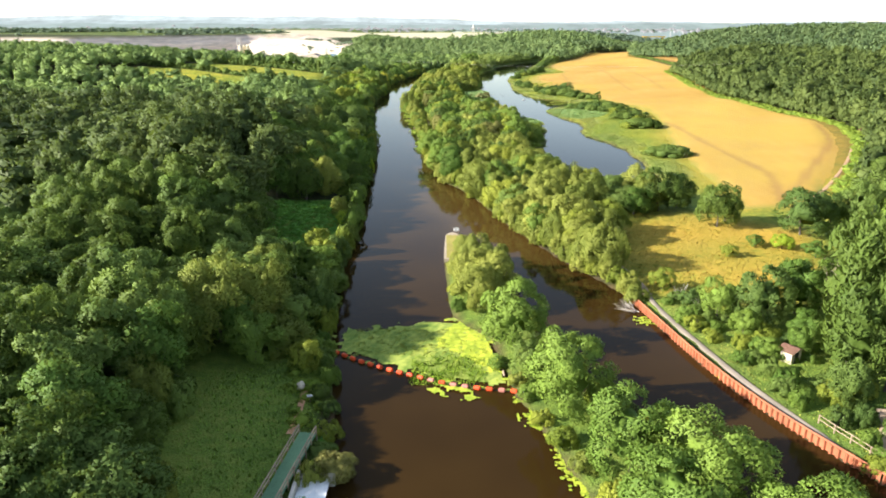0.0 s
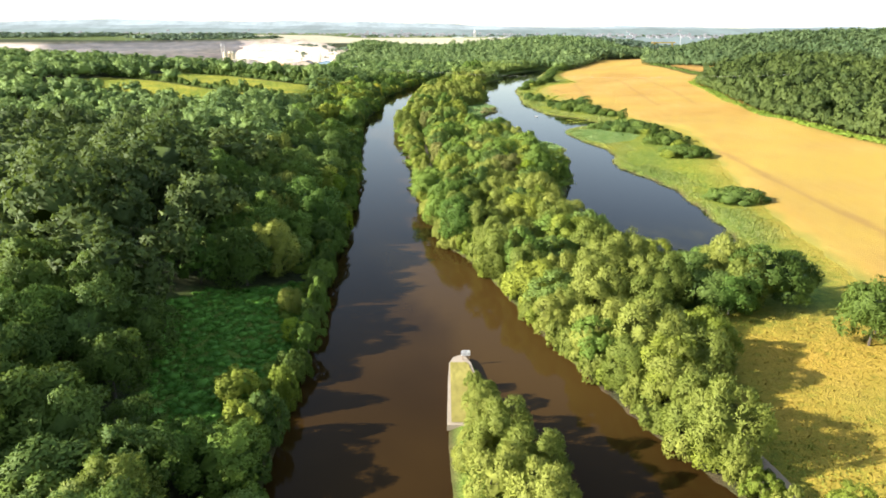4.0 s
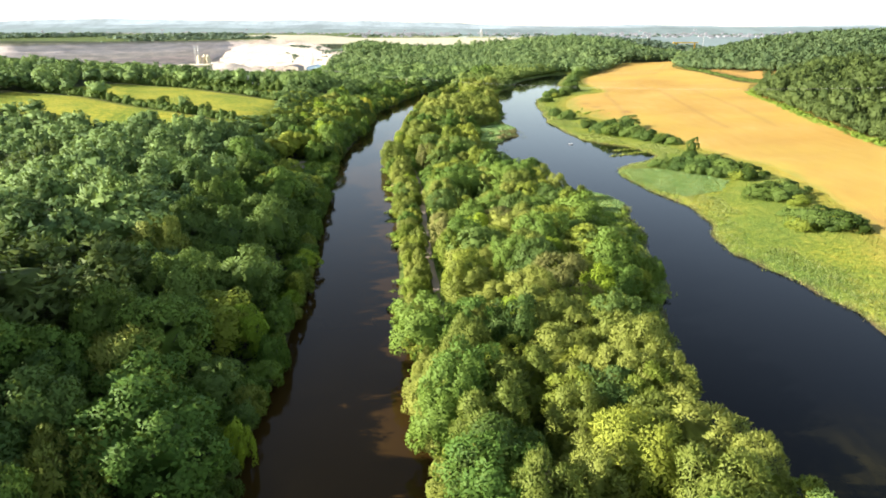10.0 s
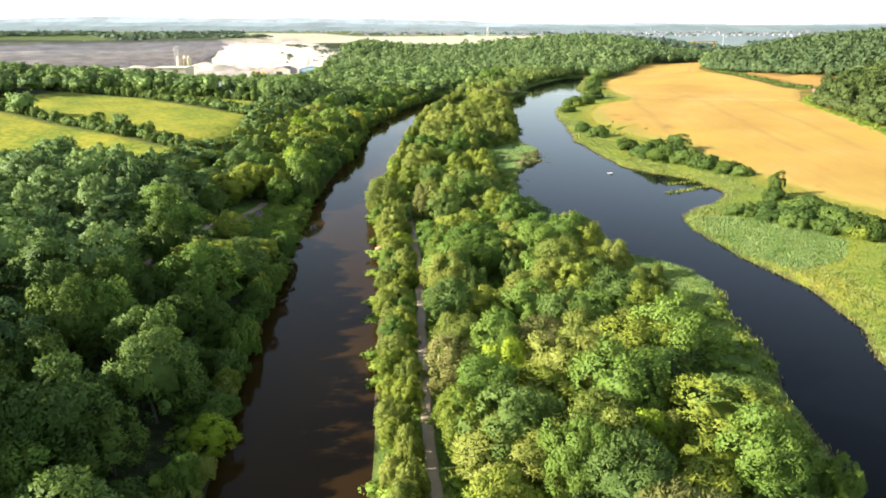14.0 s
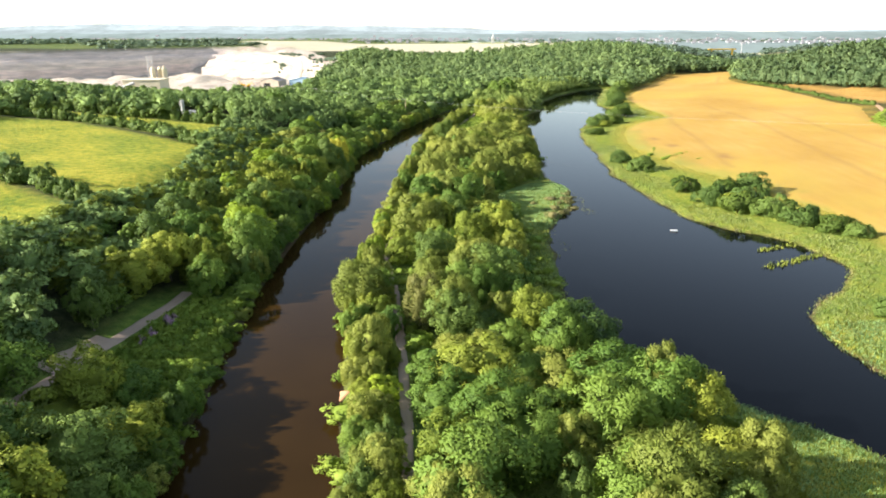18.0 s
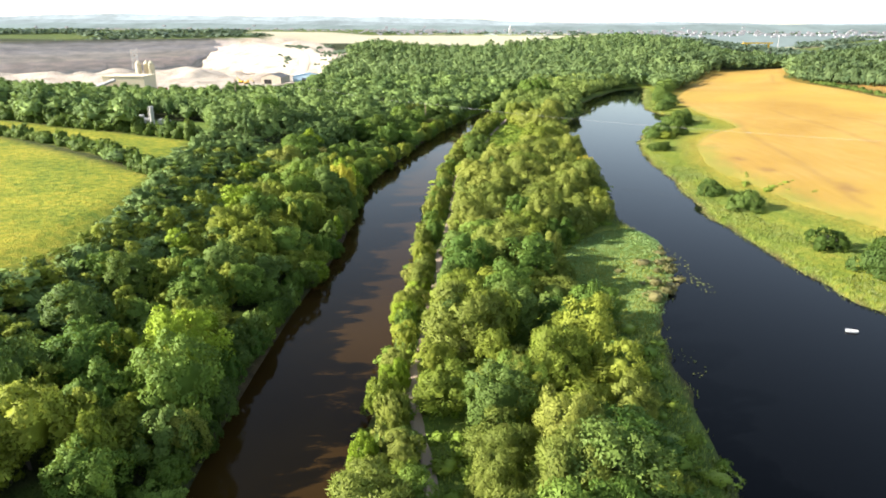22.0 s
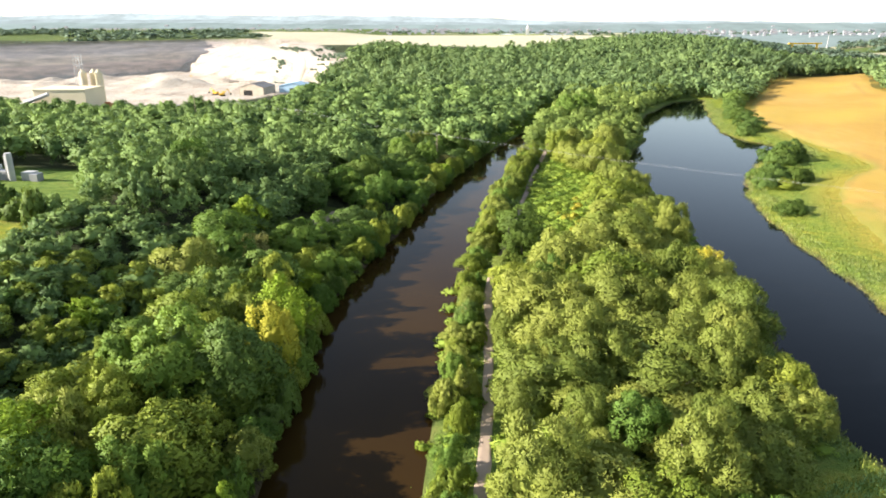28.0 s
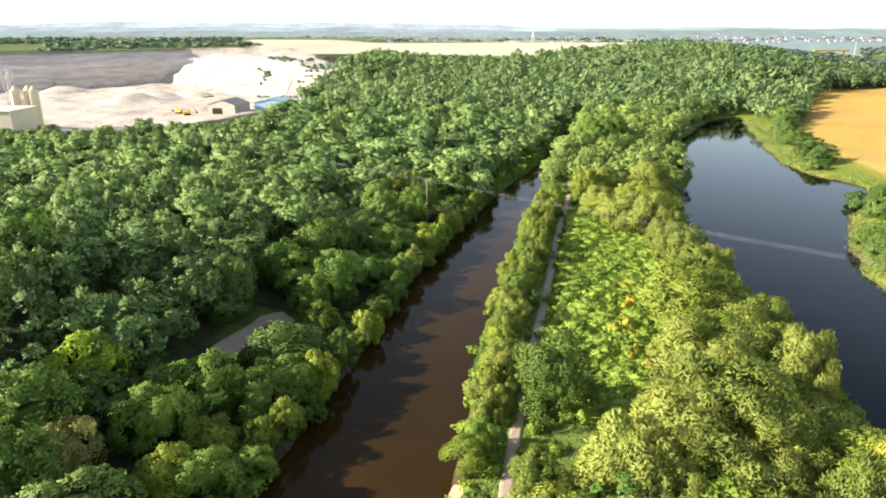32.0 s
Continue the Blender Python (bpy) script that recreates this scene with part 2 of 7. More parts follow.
def water_material():
    m, nt, b = material("murky_river_water", 0.045, 0.0, 0.5)
    b.inputs["IOR"].default_value = 1.33
    b.inputs["Specular IOR Level"].default_value = 0.11
    n1 = noise_at(nt, 0.03, 3.0)
    at = nt.nodes.new("ShaderNodeAttribute")
    at.attribute_name = "silt"
    col = ramp(nt, n1, [(0.35, (0.024, 0.0128, 0.0032)), (0.65, (0.034, 0.0185, 0.0045))])
    col = mixc(nt, at.outputs["Fac"], (0.0011, 0.0014, 0.0019), col)
    at2 = nt.nodes.new("ShaderNodeAttribute")
    at2.attribute_name = "plume"
    col = mixc(nt, at2.outputs["Fac"], col, (0.062, 0.035, 0.009))
    at3 = nt.nodes.new("ShaderNodeAttribute")
    at3.attribute_name = "shallow"
    bedc = ramp(nt, noise_at(nt, 0.22, 5.0, stretch=(1.0, 0.5, 1.0)), [(0.36, (0.005, 0.005, 0.003)), (0.5, (0.013, 0.0115, 0.0035)), (0.68, (0.025, 0.021, 0.006))])
    col = mixc(nt, at3.outputs["Fac"], col, bedc)
    nt.links.new(col, b.inputs["Base Color"])
    h = math_node(nt, "ADD", noise_at(nt, 0.5, 3.0), math_node(nt, "MULTIPLY", noise_at(nt, 2.5, 2.0), 0.4))
    bump(nt, b, h, 0.10, 0.06)
    return m


GROUND, CROP, WATER = ground_material(), crop_material(), water_material()
GRAVEL = simple("pale_gravel", (0.34, 0.255, 0.18), 0.95, vary=0.22, scale=1.2)

# ---- plan ----


def smooth(points, step=2.5):
    """A rounded line through the points, in even short steps."""
    p = np.array(points, float)
    q = np.vstack([2 * p[0] - p[1], p, 2 * p[-1] - p[-2]])
    out = []
    for i in range(1, len(q) - 2):
        a, b_, c, d = q[i - 1:i + 3]
        n = max(2, int(np.hypot(*(c - b_)) / step))
        for t in np.arange(n) / n:
            out.append(0.5 * (2 * b_ + (c - a) * t + (2 * a - 5 * b_ + 4 * c - d) * t * t + (3 * b_ - a - 3 * c + d) * t ** 3))
    out.append(p[-1])
    return np.array(out)


LEFT_BANK = [(-13, -60), (-14, 40), (-13, 56), (-14, 75), (-16, 88), (-18, 100), (-20, 116), (-20.5, 140), (-21.5, 168), (-24, 200), (-25, 228), (-28.5, 282),
             (-33, 310), (-36, 350), (-39.5, 382), (-42, 430), (-40, 490), (-43, 540), (-41, 562), (-36, 590), (-30, 630), (-20, 672), (-9, 712), (4, 752), (20, 824), (34, 870)]
SPIT_LEFT = [(34, 113), (32, 120), (26, 133), (22, 144), (16, 162), (10, 185), (5, 200), (-1, 214), (-6, 250), (-10, 275), (-12, 300), (-16, 342), (-22, 388),
             (-24.5, 402), (-23, 430), (-23, 470), (-22, 530), (-18, 585), (-11, 638), (-3, 682), (4, 735), (13, 783), (28, 835), (38, 868)]
PILING = [(34, 113), (38, 90), (42, 75.5), (48.5, 61), (60, 38), (90, -60)]
ISLAND = [(1, 153), (4, 152), (8, 140), (13, 122), (15.5, 104), (19, 84), (26, 66), (36, 44), (60, -40), (45, -60), (30, 10), (18, 50), (14.5, 63), (12, 74), (9.5, 82), (7, 98), (1.5, 106), (0.5, 133)]
LAKE_LEFT = [(46, 186), (39, 194), (34, 215), (32, 240), (37, 262), (43, 279), (46, 304), (49, 334), (49, 350), (44, 357), (35, 364), (27, 378), (19.5, 391),
             (19.5, 430), (22, 450), (31, 476), (33, 497), (28, 512), (31, 550), (33, 580), (34, 612), (33.5, 645), (35, 668), (40, 695), (48, 716), (56, 736), (53, 746), (61, 782), (76, 818), (103, 872), (124, 893)]
LAKE_RIGHT = [(58, 186), (65, 195), (69.5, 215), (71, 240), (72, 270), (66, 293), (63, 308), (68, 334), (62, 363), (59, 386), (63, 398), (76, 411), (81, 424), (76, 440), (66, 451),
              (59, 464), (54, 508), (53, 520), (55.5, 570), (57.5, 607), (65, 646), (79, 676), (103, 708), (95, 738), (95, 760), (105, 805), (120, 866), (127, 890)]
river_outline = np.vstack([smooth(LEFT_BANK), smooth(SPIT_LEFT)[::-1], smooth(PILING)])
lake_outline = np.vstack([smooth(LAKE_LEFT), smooth(LAKE_RIGHT)[::-1]])
island_outline = smooth(ISLAND + ISLAND[:1])


def wavy(line, size, seed):
    """Uneven natural edges on a closed outline."""
    rng = np.random.RandomState(seed)
    n = len(line)
    k = np.convolve(np.tile(rng.randn(n), 3), np.ones(3) / 3, "same")[n:2 * n]
    d = np.roll(line, -1, 0) - np.roll(line, 1, 0)
    d = d / (np.hypot(d[:, 0], d[:, 1])[:, None] + 1e-9)
    return line + np.stack([d[:, 1], -d[:, 0]], 1) * (k * size)[:, None]


lake_outline = wavy(lake_outline, 0.8, 3)
island_outline = wavy(island_outline, 0.25, 4)


def inside(x, y, poly):
    r = np.zeros(x.shape, bool)
    px, py = poly[:, 0], poly[:, 1]
    for i in range(len(poly)):
        x1, y1, x0, y0 = px[i], py[i], px[i - 1], py[i - 1]
        if y1 == y0:
            continue
        c = ((y1 > y) != (y0 > y)) & (x < (x0 - x1) * (y - y1) / (y0 - y1) + x1)
        r ^= c
    return r


def away(x, y, poly, closed=True, cap=60.0):
    """Distance to a line of points, up to cap."""
    best = np.full(x.shape, cap * cap)
    for i in range(0 if closed else 1, len(poly)):
        (ax, ay), (bx, by) = poly[i - 1], poly[i]
        near = (x > min(ax, bx) - cap) & (x < max(ax, bx) + cap) & (y > min(ay, by) - cap) & (y < max(ay, by) + cap)
        if not near.any():
            continue
        xs, ys = x[near], y[near]
        dx, dy = bx - ax, by - ay
        t = np.clip(((xs - ax) * dx + (ys - ay) * dy) / (dx * dx + dy * dy + 1e-9), 0, 1)
        best[near] = np.minimum(best[near], (xs - ax - t * dx) ** 2 + (ys - ay - t * dy) ** 2)
    return np.sqrt(best)


def shore(x, y):
    """Metres from the water's edge: positive on land, negative in water."""
    x, y = np.asarray(x, float), np.asarray(y, float)
    wet = (inside(x, y, river_outline) & ~inside(x, y, island_outline)) | inside(x, y, lake_outline)
    d = np.minimum(np.minimum(away(x, y, river_outline), away(x, y, island_outline)), away(x, y, lake_outline))
    return np.where(wet, -d, d)


def ease(v, a, b):
    t = np.clip((v - a) / (b - a), 0, 1)
    return t * t * (3 - 2 * t)


def wave(x, y, size, seed):
    rng = np.random.RandomState(seed)
    s = 0
    for k in range(6):
        a, ph = rng.rand() * 6.283, rng.rand(2) * 6.283
        f = 6.283 / size * (0.6 + 0.9 * rng.rand())
        s = s + np.sin(x * f * math.cos(a) + y * f * math.sin(a) + ph[0])
    return s / 6


LB = smooth(LEFT_BANK)
RB = np.vstack([np.array(PILING[::-1]), smooth(LAKE_RIGHT)])
RB = RB[np.argsort(RB[:, 1])]


PIT_Y, PIT_X = [760, 850, 900, 980, 1100, 1200, 1260], [-178, -150, -138, -143, -172, -215, -250]


def relief(x, y):
    """The lie of the land away from the water."""
    x, y = np.asarray(x, float), np.asarray(y, float)
    s = np.interp(y, LB[:, 1], LB[:, 0]) - x
    left = np.interp(s, [0, 15, 25, 38, 46, 60, 110, 200, 330, 600], [0, 1.4, 4.6, 10, 12, 13, 15.5, 20, 24, 26])
    left = left * (1 - 0.7 * np.exp(-((x + 53) / 16) ** 2 - ((y - 378) / 26) ** 2))
    left = left * (1 - 0.55 * (1 - ease(y, 105, 210)) * (1 - ease(s, 60, 120))) * (1 - 0.8 * ease(y, 535, 720)) * (1 - 0.6 * (1 - ease(y, 385, 445)) * ease(s, 30, 90))
    ridge = 6 * np.exp(-((x + 300) / 110) ** 2 - ((y - 660) / 85) ** 2)
    left = np.where(s > 0, left + ridge * ease(s, 60, 200), 0)
    r = x - np.interp(y, RB[:, 1], RB[:, 0])
    right = np.interp(r, [0, 12, 40, 110, 150, 230, 330, 600], [0, 0.4, 1.2, 4.5, 7.0, 16.0, 30, 43])
    right = np.where(r > 0, right, 0)
    near = np.where(s > 0, left, right)
    # far hills, with the valley going on to the right
    hill = 23 * np.exp(-((x - 190) / 130) ** 2 - ((y - 1235) / 120) ** 2) + 11 * np.exp(-((x - 20) / 160) ** 2 - ((y - 1090) / 120) ** 2)
    plateau = 20 * ease(y, 1060, 1250) * (1 - 0.93 * np.exp(-((x - 400 - 0.25 * (y - 1000)) / 150) ** 2)) + 6.5 * ease(-x, 210, 330) * ease(y, 900, 1000)
    far = np.maximum(hill, plateau) + 2 * wave(x, y, 500, 5)
    near = near + 13 * np.exp(-((x - 350) / 90) ** 2 - ((y - 870) / 130) ** 2)
    far = np.maximum(far, 17 * np.exp(-((x + 125) / 95) ** 2) * ease(y, 950, 1080))
    z = near * (1 - ease(y, 900, 1150)) + far * ease(y, 880, 1100)
    z = z + 11 * np.exp(-((x - 168) / 58) ** 2 - ((y - 1008) / 38) ** 2)
    # the quarry pit: a stepped wall behind, a long ramp on its right side
    back = np.interp(x, [-900, -560, -500, -360, -330, -250], [980, 1010, 1062, 1256, 1275, 1290]) + 5 * wave(x, y, 110, 8)
    side = np.interp(y, PIT_Y, PIT_X) + 5 * wave(x, y, 90, 14)
    front = 768 + 5 * wave(x, y, 70, 15)
    wall = np.interp(y - back, [0, 5, 14, 19, 29, 36, 60], [-13, 6, 7, 16, 17, 26.5, 27])
    face = ease(y, 1005, 1085)
    ramp_ = (np.interp(x - side + 0.4 * (y - 1100) + 3 * wave(x, y, 40, 23), [-80, -62, -52, -36, -27, -6, 12], [-13, 1, 2, 9.5, 10.5, 18, 20]) + 13) * face - 13
    heaps = 5.5 * np.maximum(0, wave(x, y, 46, 29) - 0.22) * ease(y, 815, 860) + 9 * np.maximum(0, wave(x, y, 75, 30) - 0.2) * ease(y, 900, 960)
    floor_ = 3.0 + heaps - 11 * ease(y, 880, 1130) + 0.8 * wave(x, y, 50, 9) + 0.6 * wave(x, y, 22, 19) + 6 * np.exp(-((x + 240) / 20) ** 2 - ((y - 930) / 11) ** 2) + 5 * np.exp(-((x + 285) / 26) ** 2 - ((y - 985) / 10) ** 2) + 4.5 * np.exp(-((x + 190) / 15) ** 2 - ((y - 960) / 9) ** 2) + 4 * np.exp(-((x + 330) / 17) ** 2 - ((y - 920) / 12) ** 2) + 5 * np.exp(-((x + 250) / 11) ** 2 - ((y - 1040) / 12) ** 2)
    pit = np.maximum(floor_, np.maximum(wall, ramp_))
    in_pit = ease(y - front, 0, 25) * ease(side - x, -5, 5) * ease(x, -900, -880) * (1 - ease(y - back, 44, 70))
    z = z * (1 - in_pit) + pit * in_pit
    return z + 0.5 * wave(x, y, 45, 2)


def height(x, y, d=None):
    """The ground's height."""
    d = shore(x, y) if d is None else d
    bank = np.where(d > 0, 0.15 + 0.75 * ease(d, 0, 2.5), np.maximum(-2.5, d * 0.8 + 0.1))
    return bank + np.where(d > 0, relief(x, y) * ease(d, 1.0, 12.0), 0)


CROP_EDGE = [(78, 172), (82, 200), (86, 235), (94, 280), (106, 335), (110, 380), (102, 420), (97, 455), (88, 497), (80, 520), (75, 548), (72, 575), (77, 605), (84, 630), (100, 655), (113, 666), (116, 676), (118, 692), (117, 722), (117, 762), (124, 802), (143, 852), (172, 912), (188, 943), (206, 966), (250, 996), (300, 1030),
             (292, 1008), (262, 950), (237, 895), (231, 850), (230, 775), (228, 705), (224, 672), (200, 618), (198, 590), (186, 520), (172, 440), (168, 380), (170, 320), (161, 278), (132, 224), (99, 176)]
crop_outline = smooth(CROP_EDGE + CROP_EDGE[:1], 6)
MEADOWS = [np.array(p, float) for p in (
    [(-83, 433), (-80, 455), (-83, 480), (-87, 500), (-118, 519), (-150, 537), (-185, 540), (-200, 500), (-172, 482), (-120, 450)],
    [(-90, 405), (-88, 424), (-122, 443), (-174, 473), (-205, 480), (-215, 440), (-160, 425)],
    [(-90, 512), (-93, 535), (-97, 549), (-135, 560), (-168, 568), (-205, 568), (-300, 615), (-310, 595), (-200, 552), (-150, 545), (-118, 527)])]

# ---- mesh helpers ----


def mesh_tris(name, verts, tris, mats, normals=None, values=None, smooth_faces=True):
    """A mesh from arrays of corners and triangles; values: named numbers per corner."""
    me = bpy.data.meshes.new(name)
    verts, tris = np.ascontiguousarray(verts, np.float32), np.ascontiguousarray(tris, np.int32)
    k = tris.shape[1]
    me.vertices.add(len(verts))
    me.vertices.foreach_set("co", verts.ravel())
    me.loops.add(tris.size)
    me.loops.foreach_set("vertex_index", tris.ravel())
    me.polygons.add(len(tris))
    me.polygons.foreach_set("loop_start", np.arange(len(tris), dtype=np.int32) * k)
    me.polygons.foreach_set("use_smooth", np.full(len(tris), smooth_faces))
    for key, v in (values or {}).items():
        a = me.attributes.new(key, "FLOAT", "POINT")
        a.data.foreach_set("value", np.ascontiguousarray(v, np.float32))
    me.update(calc_edges=True)
    if normals is not None:
        me.normals_split_custom_set_from_vertices(np.ascontiguousarray(normals, np.float32).tolist())
    for m in mats if isinstance(mats, (list, tuple)) else [mats]:
        me.materials.append(m)
    return me


def grid_mesh(name, xs, ys, fz, mat, values=None, keep=None):
    X, Y = np.meshgrid(xs, ys)
    V = np.stack([X.ravel(), Y.ravel(), fz.ravel()], 1)
    n = len(xs)
    i = (np.arange(len(ys) - 1)[:, None] * n + np.arange(n - 1)[None, :]).ravel()
    Q = np.stack([i, i + 1, i + n + 1, i + n], 1)
    if keep is not None:
        Q = Q[keep.ravel()[Q].all(1)]
        used = np.unique(Q)
        back = np.full(len(V), -1)
        back[used] = np.arange(len(used))
        Q, V = back[Q], V[used]
        values = {k: v.ravel()[used] for k, v in (values or {}).items()}
    else:
        values = {k: v.ravel() for k, v in (values or {}).items()}
    return mesh_tris(name, V, Q, mat, values=values)


def part(name, bm, mat, parent=None, label=""):
    me = bpy.data.meshes.new(name)
    bm.normal_update()
    bm.to_mesh(me)
    bm.free()
    me.materials.append(mat)
    ob = new(name, me)
    if parent is not None:
        ob.parent = parent
    if label:
        ob["label"] = label
    return ob


def box(bm, x0, y0, z0, x1, y1, z1, bevel=0.0):
    r = bmesh.ops.create_cube(bm, size=1.0)
    for v in r["verts"]:
        v.co = Vector(((x0 + x1) / 2 + v.co.x * (x1 - x0), (y0 + y1) / 2 + v.co.y * (y1 - y0), (z0 + z1) / 2 + v.co.z * (z1 - z0)))
    if bevel:
        edges = list({e for v in r["verts"] for e in v.link_edges})
        bmesh.ops.bevel(bm, geom=edges, offset=bevel, segments=1, affect='EDGES')
    return bm


def rod(bm, a, b, r0, r1=None, n=6):
    """A tapered round bar from a to b."""
    a, b = Vector(a), Vector(b)
    d = b - a
    m = Matrix.Translation((a + b) / 2) @ d.to_track_quat("Z", "Y").to_matrix().to_4x4()
    bmesh.ops.create_cone(bm, cap_ends=True, segments=n, radius1=r0, radius2=r0 if r1 is None else r1, depth=d.length, matrix=m)
    return bm


def empty(name, x, y, z, rz=0.0, label="", category="", group="", kind=""):
    e = new(name)
    e.matrix_basis = pose(x, y, z, 0, 0, rz)
    return tagged(e, label, category, group, kind)


# ---- ground and water ----
fine_x = np.arange(-124, 136.1, 2.0)
xs = np.concatenate([-124 - 3.6 * 118 - np.cumsum(np.geomspace(7, 330, 28))[::-1], -124 - 3.6 * np.arange(118, 0, -1), fine_x, 136 + np.cumsum(np.geomspace(3, 260, 46))])
fine_y = np.arange(40, 900.1, 2.0)
ys = np.concatenate([40 - np.cumsum(np.geomspace(4, 220, 16))[::-1], fine_y, 900 + 3.9 * np.arange(1, 101), 1290 + np.cumsum(np.geomspace(7, 260, 40))])
GX, GY = np.meshgrid(xs, ys)
GD = shore(GX.ravel(), GY.ravel()).reshape(GX.shape)
GZ = height(GX, GY, GD)


def ground_at(x, y):
    """The height of the ground sheet, between its corners."""
    i, j = np.clip(np.searchsorted(xs, x) - 1, 0, len(xs) - 2), np.clip(np.searchsorted(ys, y) - 1, 0, len(ys) - 2)
    u, v = (x - xs[i]) / (xs[i + 1] - xs[i]), (y - ys[j]) / (ys[j + 1] - ys[j])
    return (GZ[j, i] * (1 - u) + GZ[j, i + 1] * u) * (1 - v) + (GZ[j + 1, i] * (1 - u) + GZ[j + 1, i + 1] * u) * v


def shore_at(x, y):
    i, j = np.clip(np.searchsorted(xs, x), 0, len(xs) - 1), np.clip(np.searchsorted(ys, y), 0, len(ys) - 1)
    return GD[j, i]


def soft_in(x, y, poly, width):
    d = away(x, y, poly, cap=30)
    return np.clip(0.5 + np.where(inside(x, y, poly), d, -d) / width, 0, 1)


def flatr(f):
    return f(GX.ravel(), GY.ravel()).reshape(GX.shape)


in_meadow = np.zeros(GX.shape)
for p in MEADOWS:
    in_meadow = np.maximum(in_meadow, flatr(lambda x, y: soft_in(x, y, p, 5)))
side_right = GX > np.interp(GY, RB[:, 1], RB[:, 0]) - 3
strip = side_right * ease(-(GX - np.interp(GY, [0, 186, 900], [75, 112, 135])), -25, 10) * ease(GY, 100, 120) * (1 - ease(GY, 880, 960))
HAY = np.array([(36, 117), (40, 150), (50, 168), (70, 168), (82, 150), (78, 120), (60, 108)], float)
in_hay = flatr(lambda x, y: soft_in(x, y, HAY, 10))
dry_band = flatr(lambda x, y: np.clip(1 - away(x, y, crop_outline, cap=20) / 9, 0, 1)) * 0.6
pit_side = np.interp(GY, PIT_Y, PIT_X) + 5 * wave(GX, GY, 90, 14)
pit_back = np.interp(GX, [-900, -560, -500, -360, -330, -250], [980, 1010, 1062, 1256, 1275, 1290]) + 5 * wave(GX, GY, 110, 8)
quarry = ease(GY, 775, 788) * ease(pit_side + 34 * ease(GY, 1010, 1090) - GX, -3, 2) * (1 - ease(GY - pit_back, 36, 44)) * (GX > -890)
strata = ease(GY - pit_back, -3, 1) * (1 - ease(GX, -345, -325)) * quarry
works = 1 - ease(np.hypot((GX - 455) / 90, (GY - 1440) / 60), 0.8, 1.0)
second_field = ease(GX - np.interp(GY, [600, 670, 700, 800, 885], [250, 235, 235, 236, 244]), 0, 6) * (GY > 655) * (GY < 850) * (1 - ease(GY - np.interp(GX, [234, 237, 246, 254, 263, 274, 292], [980, 850, 812, 778, 748, 730, 700]), 2, 8))
far_field = ease(GY, 1235, 1260) * ease(GX + 0.35 * (GY - 1400), -330, -310) * (1 - ease(GX - 0.12 * (GY - 1300), 215, 235))
far_field = np.maximum(far_field * (GY < 1900), 0.7 * ease(GY, 1400, 1450) * (GX > -200) * (wave(GX, GY, 320, 22) > 0.25))
OPEN_CLEARING = np.array([(-55.5, 589), (-49, 589), (-48, 602), (-54.5, 602)], float)
OPEN_COMPOUND = np.array([(-140, 566), (-104, 553), (-95, 566), (-110, 605), (-140, 605)], float)
glade_b = flatr(lambda x, y: soft_in(x, y, np.array([(-62, 335), (-48, 335), (-40, 372), (-42, 398), (-54, 404), (-60, 394)], float), 4))
glade_b = np.maximum(glade_b, flatr(lambda x, y: np.maximum(soft_in(x, y, OPEN_CLEARING, 4), soft_in(x, y, OPEN_COMPOUND, 4))))
glade = flatr(lambda x, y: soft_in(x, y, np.array([(-38, 130), (-21, 128), (-22, 168), (-22, 182), (-31, 180), (-42, 173), (-46, 165), (-43, 152)], float), 4))
lawn = flatr(lambda x, y: soft_in(x, y, np.array([(-41, 50), (-15, 50), (-16, 104), (-27, 104), (-36, 92), (-40, 80)], float), 4))
quay_green = flatr(lambda x, y: soft_in(x, y, np.array([(36, 110), (44, 72), (56, 40), (72, 60), (76, 118), (60, 112)], float), 4))
REEDS = [np.array(p, float) for p in ([(34.3, 363.8), (38.2, 362.3), (44.7, 353.9), (50.2, 346.2), (44.7, 329.2), (39.7, 327.1), (37.4, 332.1), (33.6, 341.9)], [(21, 501), (34, 505), (31, 476), (24, 457), (19, 445), (14.6, 447), (10.5, 455), (6.8, 470), (11, 486)])]
RIGHT_REEDS = np.array([(58.8, 389.6), (70.7, 389.7), (81.0, 382.3), (88.9, 367.3), (81.9, 355.9), (69.2, 349.7), (64.3, 358.3), (58.8, 367.0)], float)
reed_ground = flatr(lambda x, y: np.maximum(np.maximum(soft_in(x, y, REEDS[0], 4), soft_in(x, y, REEDS[1], 4)), soft_in(x, y, RIGHT_REEDS, 6)))
spit_grass = (1 - side_right) * (GX > -26) * (GY > 150)
grass = np.clip(strip + in_meadow + glade + glade_b + lawn + 0.75 * spit_grass + flatr(lambda x, y: soft_in(x, y, island_outline, 2)) + in_hay + 0.5 * (GY > 1250) + quay_green, 0, 1)
me = grid_mesh("ground", xs, ys, GZ, GROUND, {"grass": grass, "meadow": np.clip(in_meadow + 0.8 * reed_ground + strip * np.clip(0.3 + 0.6 * wave(GX, GY, 30, 12), 0, 1), 0, 1), "dry": np.clip(dry_band * side_right + in_hay * (0.75 + 0.5 * wave(GX, GY, 22, 41)), 0, 1), "grain": second_field,
               "quarry": np.clip(quarry + works, 0, 1), "strata": strata, "stubble": far_field, "mud": np.clip(1 - GD / 0.9, 0, 1) * (GD < 6)})
tagged(new("ground", me), "uneven riverside ground with grass, leaf litter and bare stone", "ground", kind="structure")

wx, wy = np.arange(-60, 150.1, 3.0), np.arange(-80, 905, 3.0)
WX, WY = np.meshgrid(wx, wy)
